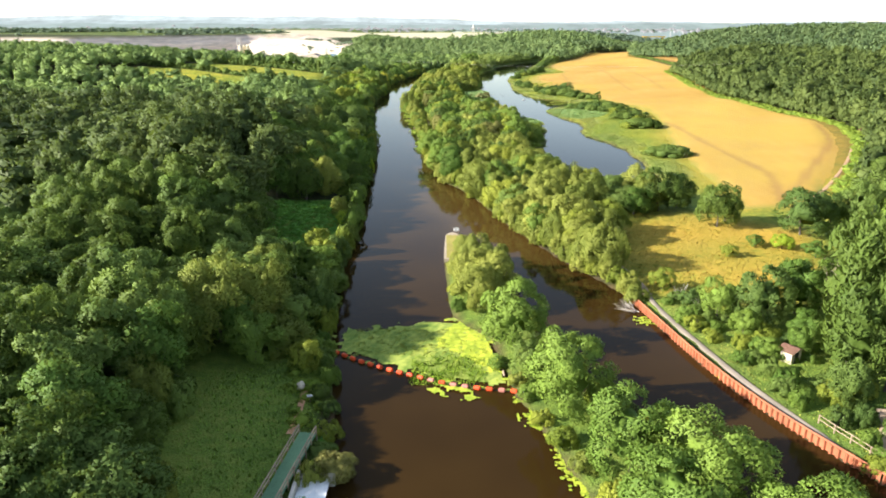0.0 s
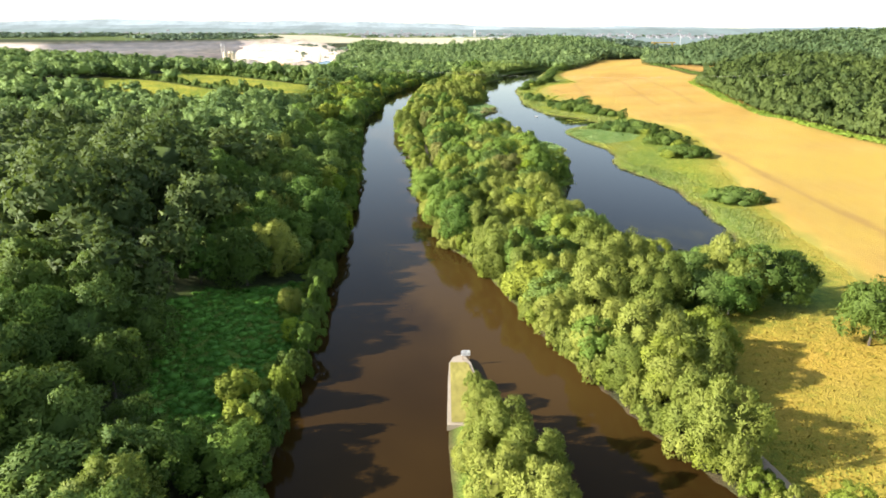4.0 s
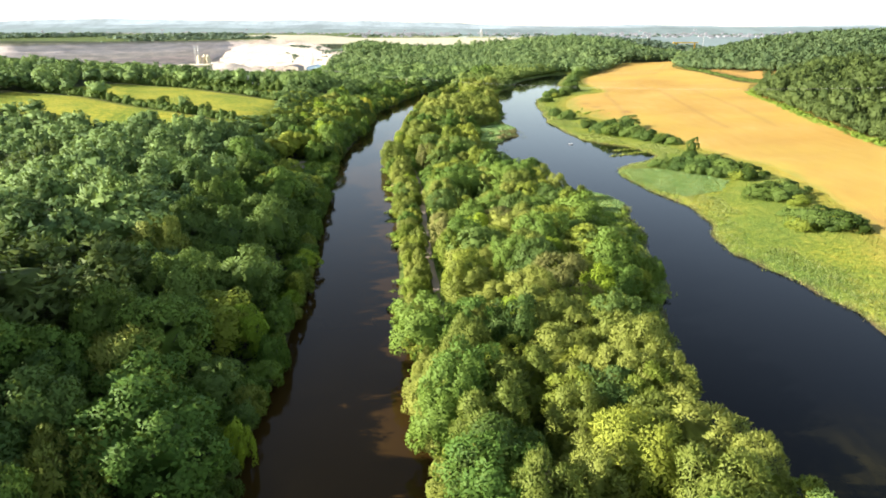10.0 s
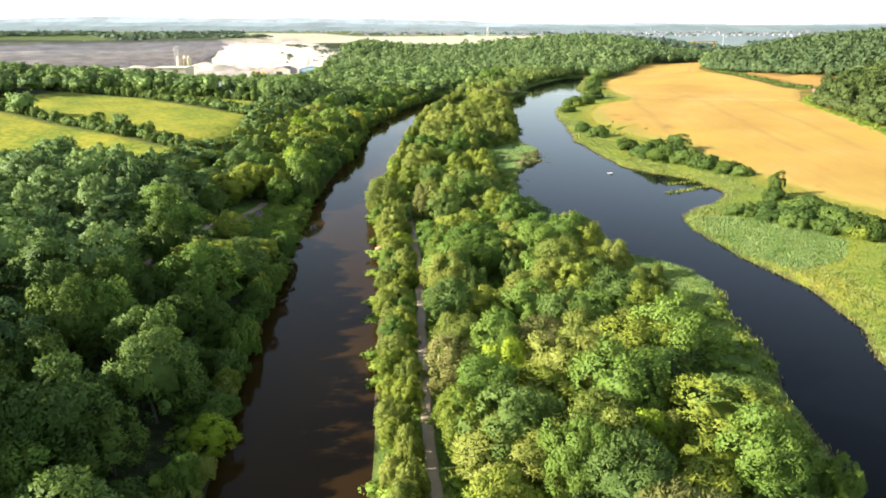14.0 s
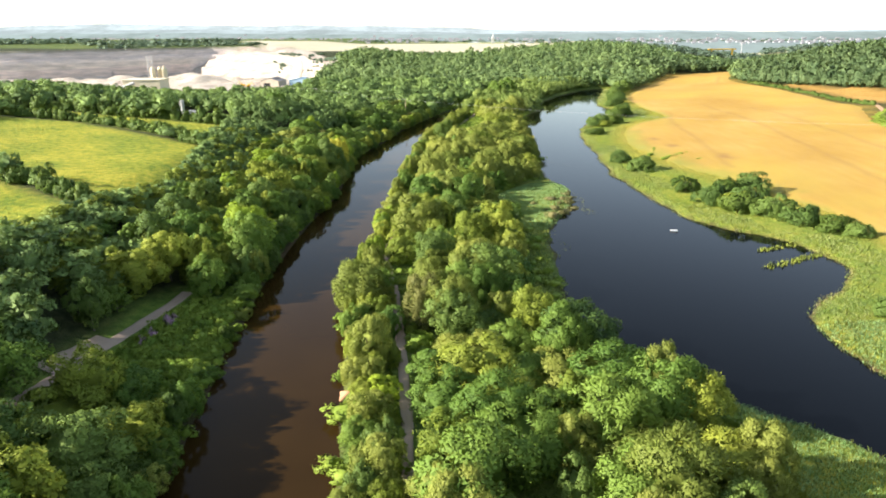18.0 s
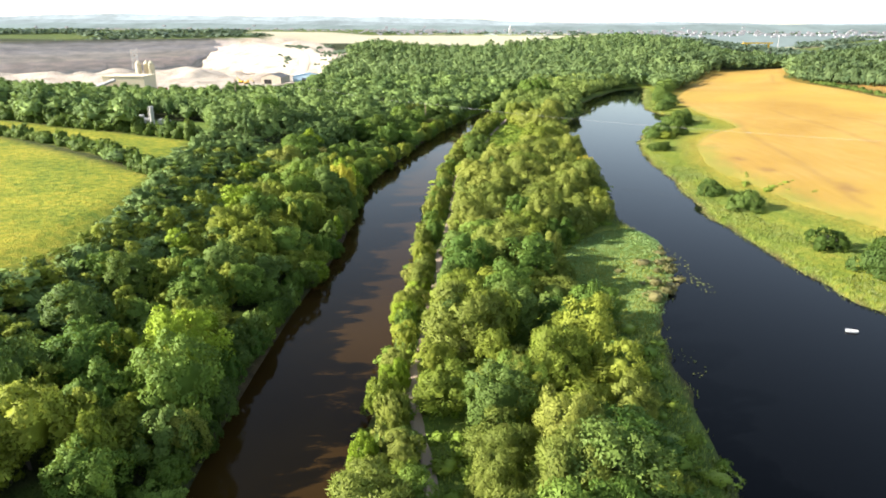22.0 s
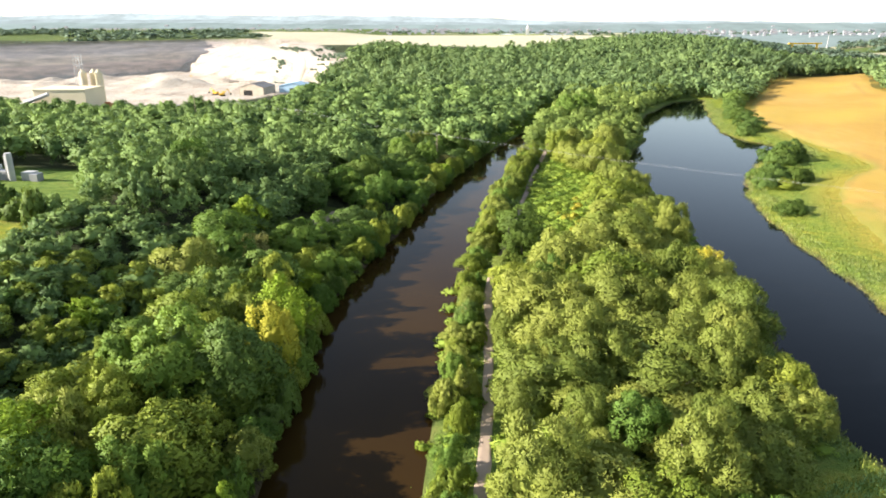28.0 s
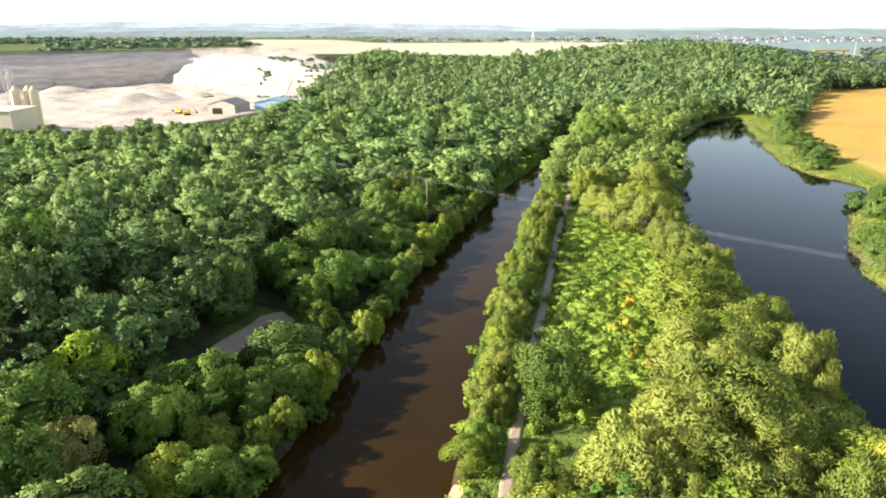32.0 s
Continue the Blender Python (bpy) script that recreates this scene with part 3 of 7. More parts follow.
silt = np.clip(1 - ease(WX - np.interp(WY, [r[1] for r in SPIT_LEFT], [r[0] for r in SPIT_LEFT]), 6, 14) * (WY > 170), 0, 1)
plume = ease(WX + 0.35 * (WY - 150) + 4 * wave(WX, WY, 30, 31), 0, 7) * ease(WY, 118, 150) * (1 - ease(WY + 0.9 * WX, 195, 208)) * (WX < 40)
shallow = (WX > 28) * (WY > 180) * (1 - ease(WY + 0.35 * (48 - WX) + 7 * wave(WX, WY, 26, 35), 208, 236))
me = grid_mesh("water", wx, wy, np.zeros(WX.shape), WATER, {"silt": silt, "plume": 0.75 * plume, "shallow": shallow})
tagged(new("water", me), "still murky brown river water reflecting the sky", "water", kind="structure")

cx, cy = np.arange(66, 310, 1.8), np.arange(160, 1040, 3.0)
CX, CY = np.meshgrid(cx, cy)
cin = inside(CX.ravel(), CY.ravel(), crop_outline).reshape(CX.shape)
cd = away(CX.ravel(), CY.ravel(), crop_outline, cap=20).reshape(CX.shape)
TRACKS = [smooth(p, 8) for p in ([(92, 178), (104, 215), (104, 262), (108, 330)], [(92, 176), (118, 214), (150, 262), (165, 300)])]
TRACKS += [smooth(p, 8) for p in ([(150, 900), (136, 850), (125, 790), (114, 742), (116, 716), (123, 690), (110, 640), (102, 570), (94, 520)], [(155, 720), (147, 621), (140, 574), (136, 539), (128, 470)], [(123, 690), (118, 672), (103, 656), (92, 640)], [(240, 930), (224, 890), (214, 863)], [(175, 700), (168, 610), (160, 540), (150, 470)])]
tram = np.zeros(CX.shape)
for i, tr in enumerate(TRACKS):
    dist = away(CX.ravel(), CY.ravel(), tr, closed=False, cap=10).reshape(CX.shape)
    tram = np.maximum(tram, (0.65 if i < 2 else 0.4) * np.clip(1.5 - dist / 1.0, 0, 1))
for px_, py_, pr_ in ((100, 541, 3), (82, 626, 2), (88, 568, 2.5), (86, 587, 2)):
    tram = np.maximum(tram, np.clip(1.4 - np.hypot(CX - px_, (CY - py_) * 0.6) / pr_ + 0.6 * wave(CX, CY, 9, 33), 0, 1))
CZ = height(CX.ravel(), CY.ravel()).reshape(CX.shape) + np.where(cin, 0.55 * ease(cd, 0, 6) - 0.12 * tram, -0.6) + 0.08 * wave(CX, CY, 14, 77)
lakeside = (CX < np.interp(CY, [160, 420, 700, 960], [110, 130, 150, 190])) * np.clip(1.15 - cd / (3.5 + 5 * (CY > 480) * (CY < 620)) + 0.55 * wave(CX, CY, 17, 36) + 0.3 * wave(CX, CY, 6, 37), 0, 1)
me = grid_mesh("wheat_field", cx, cy, CZ, CROP, {"flat": tram, "weeds": 0.8 * lakeside}, keep=cin | (cd < 4.5))
tagged(new("wheat_field", me), "ripe golden wheat standing in a large sloping field", "wheat field", kind="stuff")

# ---- trees ----


def ico(n):
    bm = bmesh.new()
    bmesh.ops.create_icosphere(bm, subdivisions=n, radius=1.0)
    v = np.array([p.co[:] for p in bm.verts])
    f = np.array([[q.index for q in p.verts] for p in bm.faces])
    bm.free()
    return v, f


ICO = {n: ico(n) for n in (1, 2, 3)}


def boughs_for(shape, rng, count, per):
    """Centres and sizes of the boughs of one crown, and of the leaf clumps upon each bough."""
    B, BR = [], []
    flat = {"broad": (0.46, 0.62, 0.5, 0.40), "willow": (0.48, 0.68, 0.44, 0.42), "upright": (0.10, 0.46, 0.5, 0.42), "shrub": (0.30, 0.70, 0.26, 0.36)}[shape]
    big = {"broad": (0.25, 0.41), "willow": (0.24, 0.35), "upright": (0.2, 0.31), "shrub": (0.24, 0.38)}[shape]
    lop = 1 + 0.08 * rng.randn(3)
    for i in range(count):
        a = i * 2.4 + rng.uniform(-0.5, 0.5)
        up = -0.85 + 1.8 * (i + 0.5) / count + rng.uniform(-0.12, 0.12)
        e = math.asin(max(-0.95, min(0.97, up)))
        q = rng.uniform(flat[0], flat[1]) * lop[i % 3]
        B.append((math.cos(a) * math.cos(e) * q, math.sin(a) * math.cos(e) * q, flat[2] + flat[3] * math.sin(e) * rng.uniform(0.75, 1.1)))
        BR.append(rng.uniform(*big))
    B, BR = np.array(B), np.array(BR)
    k = np.repeat(np.arange(count), per)
    out = B[k] - np.array([0, 0, flat[2] * 0.6])
    out /= np.linalg.norm(out, axis=1)[:, None] + 1e-6
    d = rng.randn(len(k), 3) + 0.9 * out + np.array([0, 0, 0.35])
    d /= np.linalg.norm(d, axis=1)[:, None]
    C = B[k] + d * (BR[k] * rng.uniform(0.62, 0.95, len(k)))[:, None] * np.array([1, 1, 0.72])
    R = BR[k] * rng.uniform(0.34, 0.6, len(k))
    return B, BR, C, R, d


def crown_arrays(shape, seed, cards, size, sub=2, count=15, per=8):
    """Corners, triangles and normals of one crown of radius about 1 and height about 1: a lumpy dark core and many leaf sprays in clumps on its boughs."""
    rng = np.random.RandomState(seed)
    tall = {"broad": 1.5, "willow": 1.35, "upright": 2.1, "shrub": 0.95}[shape]
    B, BR, C, Rr, axis = boughs_for(shape, rng, count, per)
    B, C = B * np.array([1, 1, tall]), C * np.array([1, 1, tall])
    v, f = ICO[sub]
    mid = np.array([0, 0, B[:, 2].mean()])
    rad = np.full(len(v), 0.22)
    for c, r in list(zip(B, BR * 0.86)) + list(zip(C, Rr * 0.7)):
        o = c - mid
        bq = v @ o
        disc = bq * bq - (o @ o - r * r)
        rad = np.maximum(rad, np.where(disc > 0, bq + np.sqrt(np.maximum(disc, 0)), 0))
    V0 = mid + v * (rad * (0.58 if cards > 1000 else 0.86))[:, None]
    V0[:, 2] = np.maximum(V0[:, 2], 0.02)
    N0 = v * 0.7 + 0.3 * rng.randn(*v.shape)
    wts = Rr ** 1.8 / (Rr ** 1.8).sum()
    p, nn, kk = np.zeros((0, 3)), np.zeros((0, 3)), np.zeros(0, int)
    while len(p) < cards:
        n = cards * 2
        k = rng.choice(len(C), n, p=wts)
        d = rng.randn(n, 3)
        d /= np.linalg.norm(d, axis=1)[:, None]
        q = C[k] + (Rr[k] * rng.uniform(0.6, 1.2, n) ** 0.7)[:, None] * d
        deep = (np.linalg.norm(q[:, None, :] - B[None], axis=2) / BR[None]).min(1)
        ok = (d[:, 2] > -0.75) & (q[:, 2] > 0.03) & ((d * axis[k]).sum(1) > -0.45) & (deep > 0.72)
        p, nn, kk = np.concatenate([p, q[ok]]), np.concatenate([nn, d[ok]]), np.concatenate([kk, k[ok]])
    p, nn, kk = p[:cards], nn[:cards], kk[:cards]
    face = nn + 0.3 * axis[kk] + 1.0 * rng.randn(cards, 3)
    face /= np.linalg.norm(face, axis=1)[:, None]
    face *= np.where((face * nn).sum(1) < 0, -1.0, 1.0)[:, None]
    if shape == "willow":
        ref = nn + 0.6 * axis[kk] + np.array([0, 0, 0.15]) + 0.5 * rng.randn(cards, 3)
        long_ = 1.7
    elif shape == "upright":
        ref = np.array([0, 0, 1.0]) + 0.5 * nn + 0.4 * rng.randn(cards, 3)
        long_ = 1.55
    else:
        ref = rng.randn(cards, 3)
        long_ = 1.25
    t = ref - (ref * face).sum(1)[:, None] * face
    t /= np.linalg.norm(t, axis=1)[:, None] + 1e-9
    u = np.cross(face, t)
    s = (size * rng.uniform(0.55, 1.4, cards))[:, None]
    w = s * (0.62 if long_ < 1.5 else 0.45)
    tip = p + t * s * long_ * 0.55 + nn * s * 0.12
    tail = p - t * s * long_ * 0.45 - nn * s * 0.1
    V1 = np.stack([tail + u * w * 0.75, tip + nn * s * 0.05, tail - u * w * 0.75 + t * s * 0.3], 1).reshape(-1, 3)
    b = len(V0) + np.arange(cards) * 3
    F1 = np.stack([b, b + 1, b + 2], 1)
    flip = (np.cross(V1[1::3] - V1[0::3], V1[2::3] - V1[0::3]) * face).sum(1) < 0
    F1[flip] = F1[flip][:, ::-1]
    out = p - np.array([0, 0, 0.35 * tall])
    out /= np.linalg.norm(out, axis=1)[:, None]
    dome = 0.9 if cards < 600 else 0.65 if cards < 1600 else 0.42
    n1 = 0.42 * nn + 0.3 * axis[kk] + dome * out + 0.22 * face
    n1 /= np.linalg.norm(n1, axis=1)[:, None]
    N1 = np.repeat(n1, 3, 0) + 0.07 * rng.randn(cards * 3, 3)
    N = np.concatenate([N0, N1])
    N /= np.linalg.norm(N, axis=1)[:, None]
    V = np.concatenate([V0, V1])
    V[:, 2] /= V[:, 2].max() * 0.97
    V[:, :2] /= np.percentile(np.hypot(V[:, 0], V[:, 1]), 98)
    return V, np.concatenate([f, F1]), N


SHAPES = {"fine": (10000, 0.046, 4), "broad": (8000, 0.05, 6), "willow": (13500, 0.039, 6), "upright": (3000, 0.074, 5), "shrub": (4600, 0.06, 5)}
CROWNS, TRUNKS = {}, {}
for shape, (cards, size, count) in SHAPES.items():
    CROWNS[shape] = []
    for k in range(count):
        V, T, N = crown_arrays("broad" if shape == "fine" else shape, 11 * k + len(shape), cards, size, 2, *((20, 12) if shape == "willow" else (15, 8)))
        CROWNS[shape].append(mesh_tris(shape + "_crown", V, T, LEAF["oak"], N))


def trunk_mesh(seed, stems):
    rng = random.Random(seed)
    bm = bmesh.new()
    for i in range(stems):
        lean = Vector((rng.uniform(-0.12, 0.12), rng.uniform(-0.12, 0.12), 0)) * (1 if stems == 1 else 2)
        fork = Vector((lean.x, lean.y, 0.45))
        rod(bm, (0, 0, -0.12), fork, 0.05, 0.032, 7)
        for k in range(4):
            a = rng.random() * 6.283
            rod(bm, fork * rng.uniform(0.7, 1.0), fork + Vector((math.cos(a) * 0.3, math.sin(a) * 0.3, rng.uniform(0.15, 0.35))), 0.022, 0.006, 5)
    me = bpy.data.meshes.new("trunk")
    bm.to_mesh(me)
    bm.free()
    me.materials.append(BARK)
    return me


TRUNKS = {"broad": trunk_mesh(1, 1), "willow": trunk_mesh(2, 3), "upright": trunk_mesh(3, 1), "shrub": trunk_mesh(4, 4), "fine": trunk_mesh(6, 1)}
WORDS = {"oak": "mid-green oak", "ash": "light green ash", "willow": "pale grey-green willow", "dark": "dark green alder", "lime": "bright lime-green maple", "yellow": "yellowing maple", "brown": "browning hawthorn", "birch": "yellow-green birch"}
NAMES = {"oak": "oak_tree", "ash": "ash_tree", "willow": "willow_tree", "dark": "alder_tree", "lime": "maple_tree", "yellow": "maple_tree", "brown": "hawthorn_tree", "birch": "birch_tree"}
rt = random.Random(5)


def tree(shape, leaf, x, y, radius, tall, where_="on the bank", group=""):
    """One tree or bush: trunk with limbs, and a crown of leaf sprays."""
    z = float(ground_at(x, y)) - 0.05
    bush = shape == "shrub"
    root = empty("bush" if bush else NAMES[leaf], x, y, z, rt.uniform(0, 360))
    tagged(root, "%s%s %s %s" % ("tall " if tall > 11 else "", WORDS[leaf], "bush" if bush else "tree", where_), "bush" if bush else "tree", group)
    low = 0.0 if bush or shape == "upright" else (0.02 if shape == "willow" else 0.05) * tall
    tr = new("trunk", TRUNKS[shape])
    tr.parent = root
    tr.scale = (radius * 0.9, radius * 0.9, tall * 0.8)
    cr = new("crown", rt.choice(CROWNS[shape]))
    cr.parent = root
    cr.location = (0, 0, low)
    cr.scale = (radius, radius * rt.uniform(0.88, 1.12), (tall - low) / 0.98)
    cr.material_slots[0].link = 'OBJECT'
    cr.material_slots[0].material = LEAF[leaf]
    return root


def scatter(x0, y0, x1, y1, gap, test, seed):
    """Uneven rows of places, one to each cell of that gap, where test allows."""
    rng = np.random.RandomState(seed)
    X, Y = np.meshgrid(np.arange(x0, x1, gap), np.arange(y0, y1, gap))
    X = X + (np.arange(X.shape[0])[:, None] % 2) * gap * 0.5
    x = X.ravel() + rng.uniform(-0.36, 0.36, X.size) * gap
    y = Y.ravel() + rng.uniform(-0.36, 0.36, X.size) * gap
    ok = test(x, y)
    return np.stack([x[ok], y[ok]], 1)


FAR_CROWNS = [crown_arrays(s, 70 + i, 460, 0.135, 2, 10, 6) for i, s in enumerate(("broad", "broad", "willow", "upright", "broad"))]
FARTHER_CROWNS = [crown_arrays(s, 60 + i, 230, 0.18, 1, 8, 5) for i, s in enumerate(("broad", "broad", "willow", "broad"))]
TINY_CROWNS = [crown_arrays(s, 50 + i, 60, 0.42, 1, 6, 3) for i, s in enumerate(("broad", "willow", "broad"))]
MID_CROWNS = [crown_arrays(s, 90 + i, 1500, 0.095, 2, 12, 8) for i, s in enumerate(("broad", "broad", "willow", "broad", "upright", "broad"))]


def woodland(name, places, radius, tall, label, lod, seed, mat, tone=(0, 1), lift=0.12):
    """A wood of many crowns as one mesh."""
    rng = np.random.RandomState(seed)
    V, T, N, S, base = [], [], [], [], 0
    z = ground_at(places[:, 0], places[:, 1])
    for (x, y), g in zip(places, z):
        v, t, n = lod[rng.randint(len(lod))]
        a = rng.rand() * 6.283
        c, s_ = math.cos(a), math.sin(a)
        k = rng.uniform(0.72, 1.0) if rng.rand() < 0.7 else rng.uniform(1.1, 1.4)
        r, h = rng.uniform(*radius) * k, rng.uniform(*tall) * (0.6 + 0.4 * k)
        m = np.array([[c, -s_, 0], [s_, c, 0], [0, 0, 1]])
        V.append((v * [r, r, h * (1 - lift)]) @ m.T + [x, y, g + lift * h])
        N.append(n @ m.T)
        T.append(t + base)
        k = rng.uniform(*tone) * 0.9 + 0.1 * (0.5 + 0.5 * math.sin(x * 0.021 + y * 0.016))
        S.append(np.full(len(v), k))
        base += len(v)
    me = mesh_tris(name, np.concatenate(V), np.concatenate(T), mat, np.concatenate(N), {"tone": np.concatenate(S)})
    return tagged(new(name, me), label, "woodland", kind="stuff")


def in_quarry(x, y, gap=8.0):
    return (y > 772 - gap) & (x < np.interp(y, PIT_Y, PIT_X) + gap) & (y < 1236 + gap)


left_x = lambda y: np.interp(y, LB[:, 1], LB[:, 0])
right_x = lambda y: np.interp(y, RB[:, 1], RB[:, 0])


def no_meadow(x, y, gap=3.0):
    ok = np.ones(x.shape, bool)
    for p in MEADOWS:
        ok &= ~(inside(x, y, p) | (away(x, y, p, cap=10) < gap))
    return ok


OPEN = [np.array(p, float) for p in ([(-38, 130), (-18, 128), (-18, 181), (-25, 184), (-32, 180), (-42, 173), (-46, 165), (-43, 152)], [(-27, 40), (-12, 40), (-14, 84), (-20, 88), (-33, 84), (-31, 70)],
                                      [(-60, 363), (-44, 363), (-41, 372), (-43, 390), (-46, 398), (-54, 404), (-59, 394)], [(-58, 577), (-47, 574), (-46, 603), (-57, 604)],
                                      [(-140, 570), (-106, 556), (-98, 566), (-112, 603), (-140, 603)], [(-170, 850), (-128, 856), (-108, 876), (-110, 918), (-150, 918)])]


def not_open(x, y):
    ok = no_meadow(x, y)
    for p in OPEN:
        ok &= ~inside(x, y, p)
    return ok


BIG_TREES = [  # x, y, crown radius, height, kind
    (10.2, 195.7, 4.7, 9, "willow"), (15.6, 179.5, 4.8, 9, "willow"), (29.8, 189, 6.8, 11, "willow"), (25.8, 166.5, 6.2, 11, "willow"), (35.3, 179.5, 4.8, 8, "willow"), (31.6, 152, 5.6, 9, "willow"), (20.8, 164.8, 3.8, 7, "willow"),
    (4.4, 215.5, 5.8, 10.5, "dark"), (-0.4, 235.5, 4.4, 8, "willow"), (13.1, 203.5, 5.4, 8, "willow"), (25.2, 209, 6.4, 10, "willow"), (44.5, 178, 5.2, 8.5, "oak"),
    (-41, 195.5, 5.6, 11.5, "willow"), (-32.5, 198, 5.0, 11, "ash"), (-26.7, 168.3, 2.7, 5.0, "willow"), (-23.4, 157.5, 2.6, 4.2, "lime"), (-54, 223.5, 6.8, 13, "ash"), (-44.5, 325, 7.6, 13, "ash"), (-60.5, 354, 8.4, 13, "ash"), (-60.5, 309.5, 7.4, 13, "oak"), (-31, 247.5, 3.9, 8.5, "lime"), (-7.4, 575.5, 5.2, 11, "dark"), (-14.2, 581, 3.9, 7.5, "willow")]


def clear_of_big(x, y):
    ok = np.ones(np.shape(x), bool)
    for bx, by, br, bh, bk in BIG_TREES:
        ok &= np.hypot(x - bx, y - by) > 0.78 * br
    return ok


def left_front(x, y):
    s = left_x(y) - x
    return (s > 3.5) & (s < 24) & (y < 690) & not_open(x, y) & clear_of_big(x, y)


def left_mid(x, y):
    s = left_x(y) - x
    return (s > 24) & (s < 66) & (y < 690) & not_open(x, y) & clear_of_big(x, y)


def left_back(x, y):
    s = left_x(y) - x
    return (((s > 66) | (y >= 690)) & (s > 3)) & not_open(x, y) & ~in_quarry(x, y) & (x > -420) & (x > -70 - 0.76 * y)


for x, y in scatter(-75, 40, 40, 700, 7.6, left_front, 1):
    s = left_x(y) - x
    kind = rt.choices(("oak", "ash", "dark", "birch", "willow", "brown", "lime"), ((36, 18, 28, 2, 14, 2, 0) if y < 104 else (36, 26, 24, 4, 8, 2, 0) if y < 190 else (22, 42, 12, 8, 12, 2, 2) if y < 235 else (36, 18, 36, 4, 4, 2, 0)) if y < 340 else ((14, 26, 6, 44, 8, 0, 2) if y < 530 else (28, 34, 10, 14, 8, 2, 4)))[0]
    shape = "broad" if kind == "birch" else ("willow" if kind == "willow" else "broad")
    edge = s < 8
    r = rt.uniform(3.2, 4.8) if edge else rt.uniform(3.8, 7.2)
    tall = (rt.uniform(4.5, 8.5) if edge else rt.uniform(8, 13)) * (0.85 if y < 135 else 1 if y < 340 else 0.78)
    tree("fine" if y < 130 and shape == "broad" else shape, kind, x, y, r, tall, "on the wooded river bank", "trees of the wooded bank")
for x, y in scatter(-96, 384, -40, 540, 4.6, lambda x, y: (left_x(y) - x > 7) & (left_x(y) - x < 44) & not_open(x, y), 10):
    if rt.random() < 0.82:
        tree("upright", rt.choices(("birch", "ash", "lime"), (78, 18, 4))[0], x, y, rt.uniform(1.8, 3.0), rt.uniform(6, 9.5) * (0.5 if left_x(y) - x > 30 else 0.7 if left_x(y) - x > 20 else 1), "in young riverside wood", "young birch wood")
for x, y in scatter(-96, 40, -20, 150, 7.8, left_mid, 12):
    tree("fine", rt.choices(("oak", "ash", "dark", "willow"), (38, 4, 54, 4) if y < 108 else (38, 2, 60, 0))[0], x, y, rt.uniform(4.4, 7.4), rt.uniform(9, 13.5), "on a wooded slope", "trees of the wooded slope")
woodland("woodland", scatter(-150, 152, 20, 258, 9.0, left_mid, 2), (4.8, 8.2), (9, 16.5), "dense dark broadleaf wood on a rising slope", MID_CROWNS, 13, HILL_LEAF, (0, 0.6))
woodland("woodland", scatter(-150, 260, 20, 330, 8.6, left_mid, 9), (4.6, 8.0), (8, 14.5), "dense mixed broadleaf wood above the river", MID_CROWNS, 14, WOOD_LEAF, (0, 0.7))
woodland("thicket", scatter(-120, 395, -50, 560, 4.0, lambda x, y: left_mid(x, y), 26), (2.2, 3.4), (2.8, 4.8), "low thicket of young trees beside the meadows", FAR_CROWNS, 27, WOOD_LEAF, (0, 0.8))
woodland("woodland", scatter(-150, 330, 20, 870, 6.6, lambda x, y: left_mid(x, y) & ((y < 395) | (y > 560)), 6), (3.2, 5.2), (7, 11), "dense mixed broadleaf wood on a rising slope", MID_CROWNS, 3, WOOD_LEAF, (0, 0.75))
woodland("woodland", scatter(-430, 440, 20, 870, 8.0, lambda x, y: left_back(x, y) & ~((x < -120) & (y > 690)), 7), (4.0, 6.2), (7, 10.5), "dense broadleaf wood between meadows and quarry", FAR_CROWNS, 8, WOOD_LEAF, (0, 0.85))
woodland("woodland", scatter(-430, 690, -110, 790, 6.4, lambda x, y: left_back(x, y) & (x < -120) & (y > 690), 18), (2.8, 4.6), (4, 7.5), "low young wood along the quarry edge", FAR_CROWNS, 19, WOOD_LEAF)
woodland("woodland", scatter(-430, 330, 20, 440, 7.6, left_back, 16), (3.6, 5.6), (6, 9), "lower scrubby wood in front of the meadows", FAR_CROWNS, 17, WOOD_LEAF)
woodland("woodland", scatter(-430, 30, 20, 330, 8.8, left_back, 4), (4.8, 7.6), (8, 13), "dense broadleaf wood covering the hillside", FAR_CROWNS, 5, HILL_LEAF, (0, 0.5))

# ---- towpath ----
COBBLE = simple("grey_path_stone", (0.2, 0.17, 0.13), 0.95, vary=0.3, scale=1.2)
PATH = smooth([(47, 66), (42.5, 80), (39.5, 95), (37.5, 108), (37, 122), (33, 140), (28, 160), (21, 184), (13, 212), (6, 234), (1.5, 248), (-1, 260), (-5, 298), (-8, 343), (-11, 374), (-15, 405), (-18.5, 424), (-18, 441), (-17, 483), (-15.5, 510), (-15, 536), (-14.5, 558), (-9, 594), (-5, 618), (2, 662), (9, 700), (15, 745), (26, 800)], 2.0)


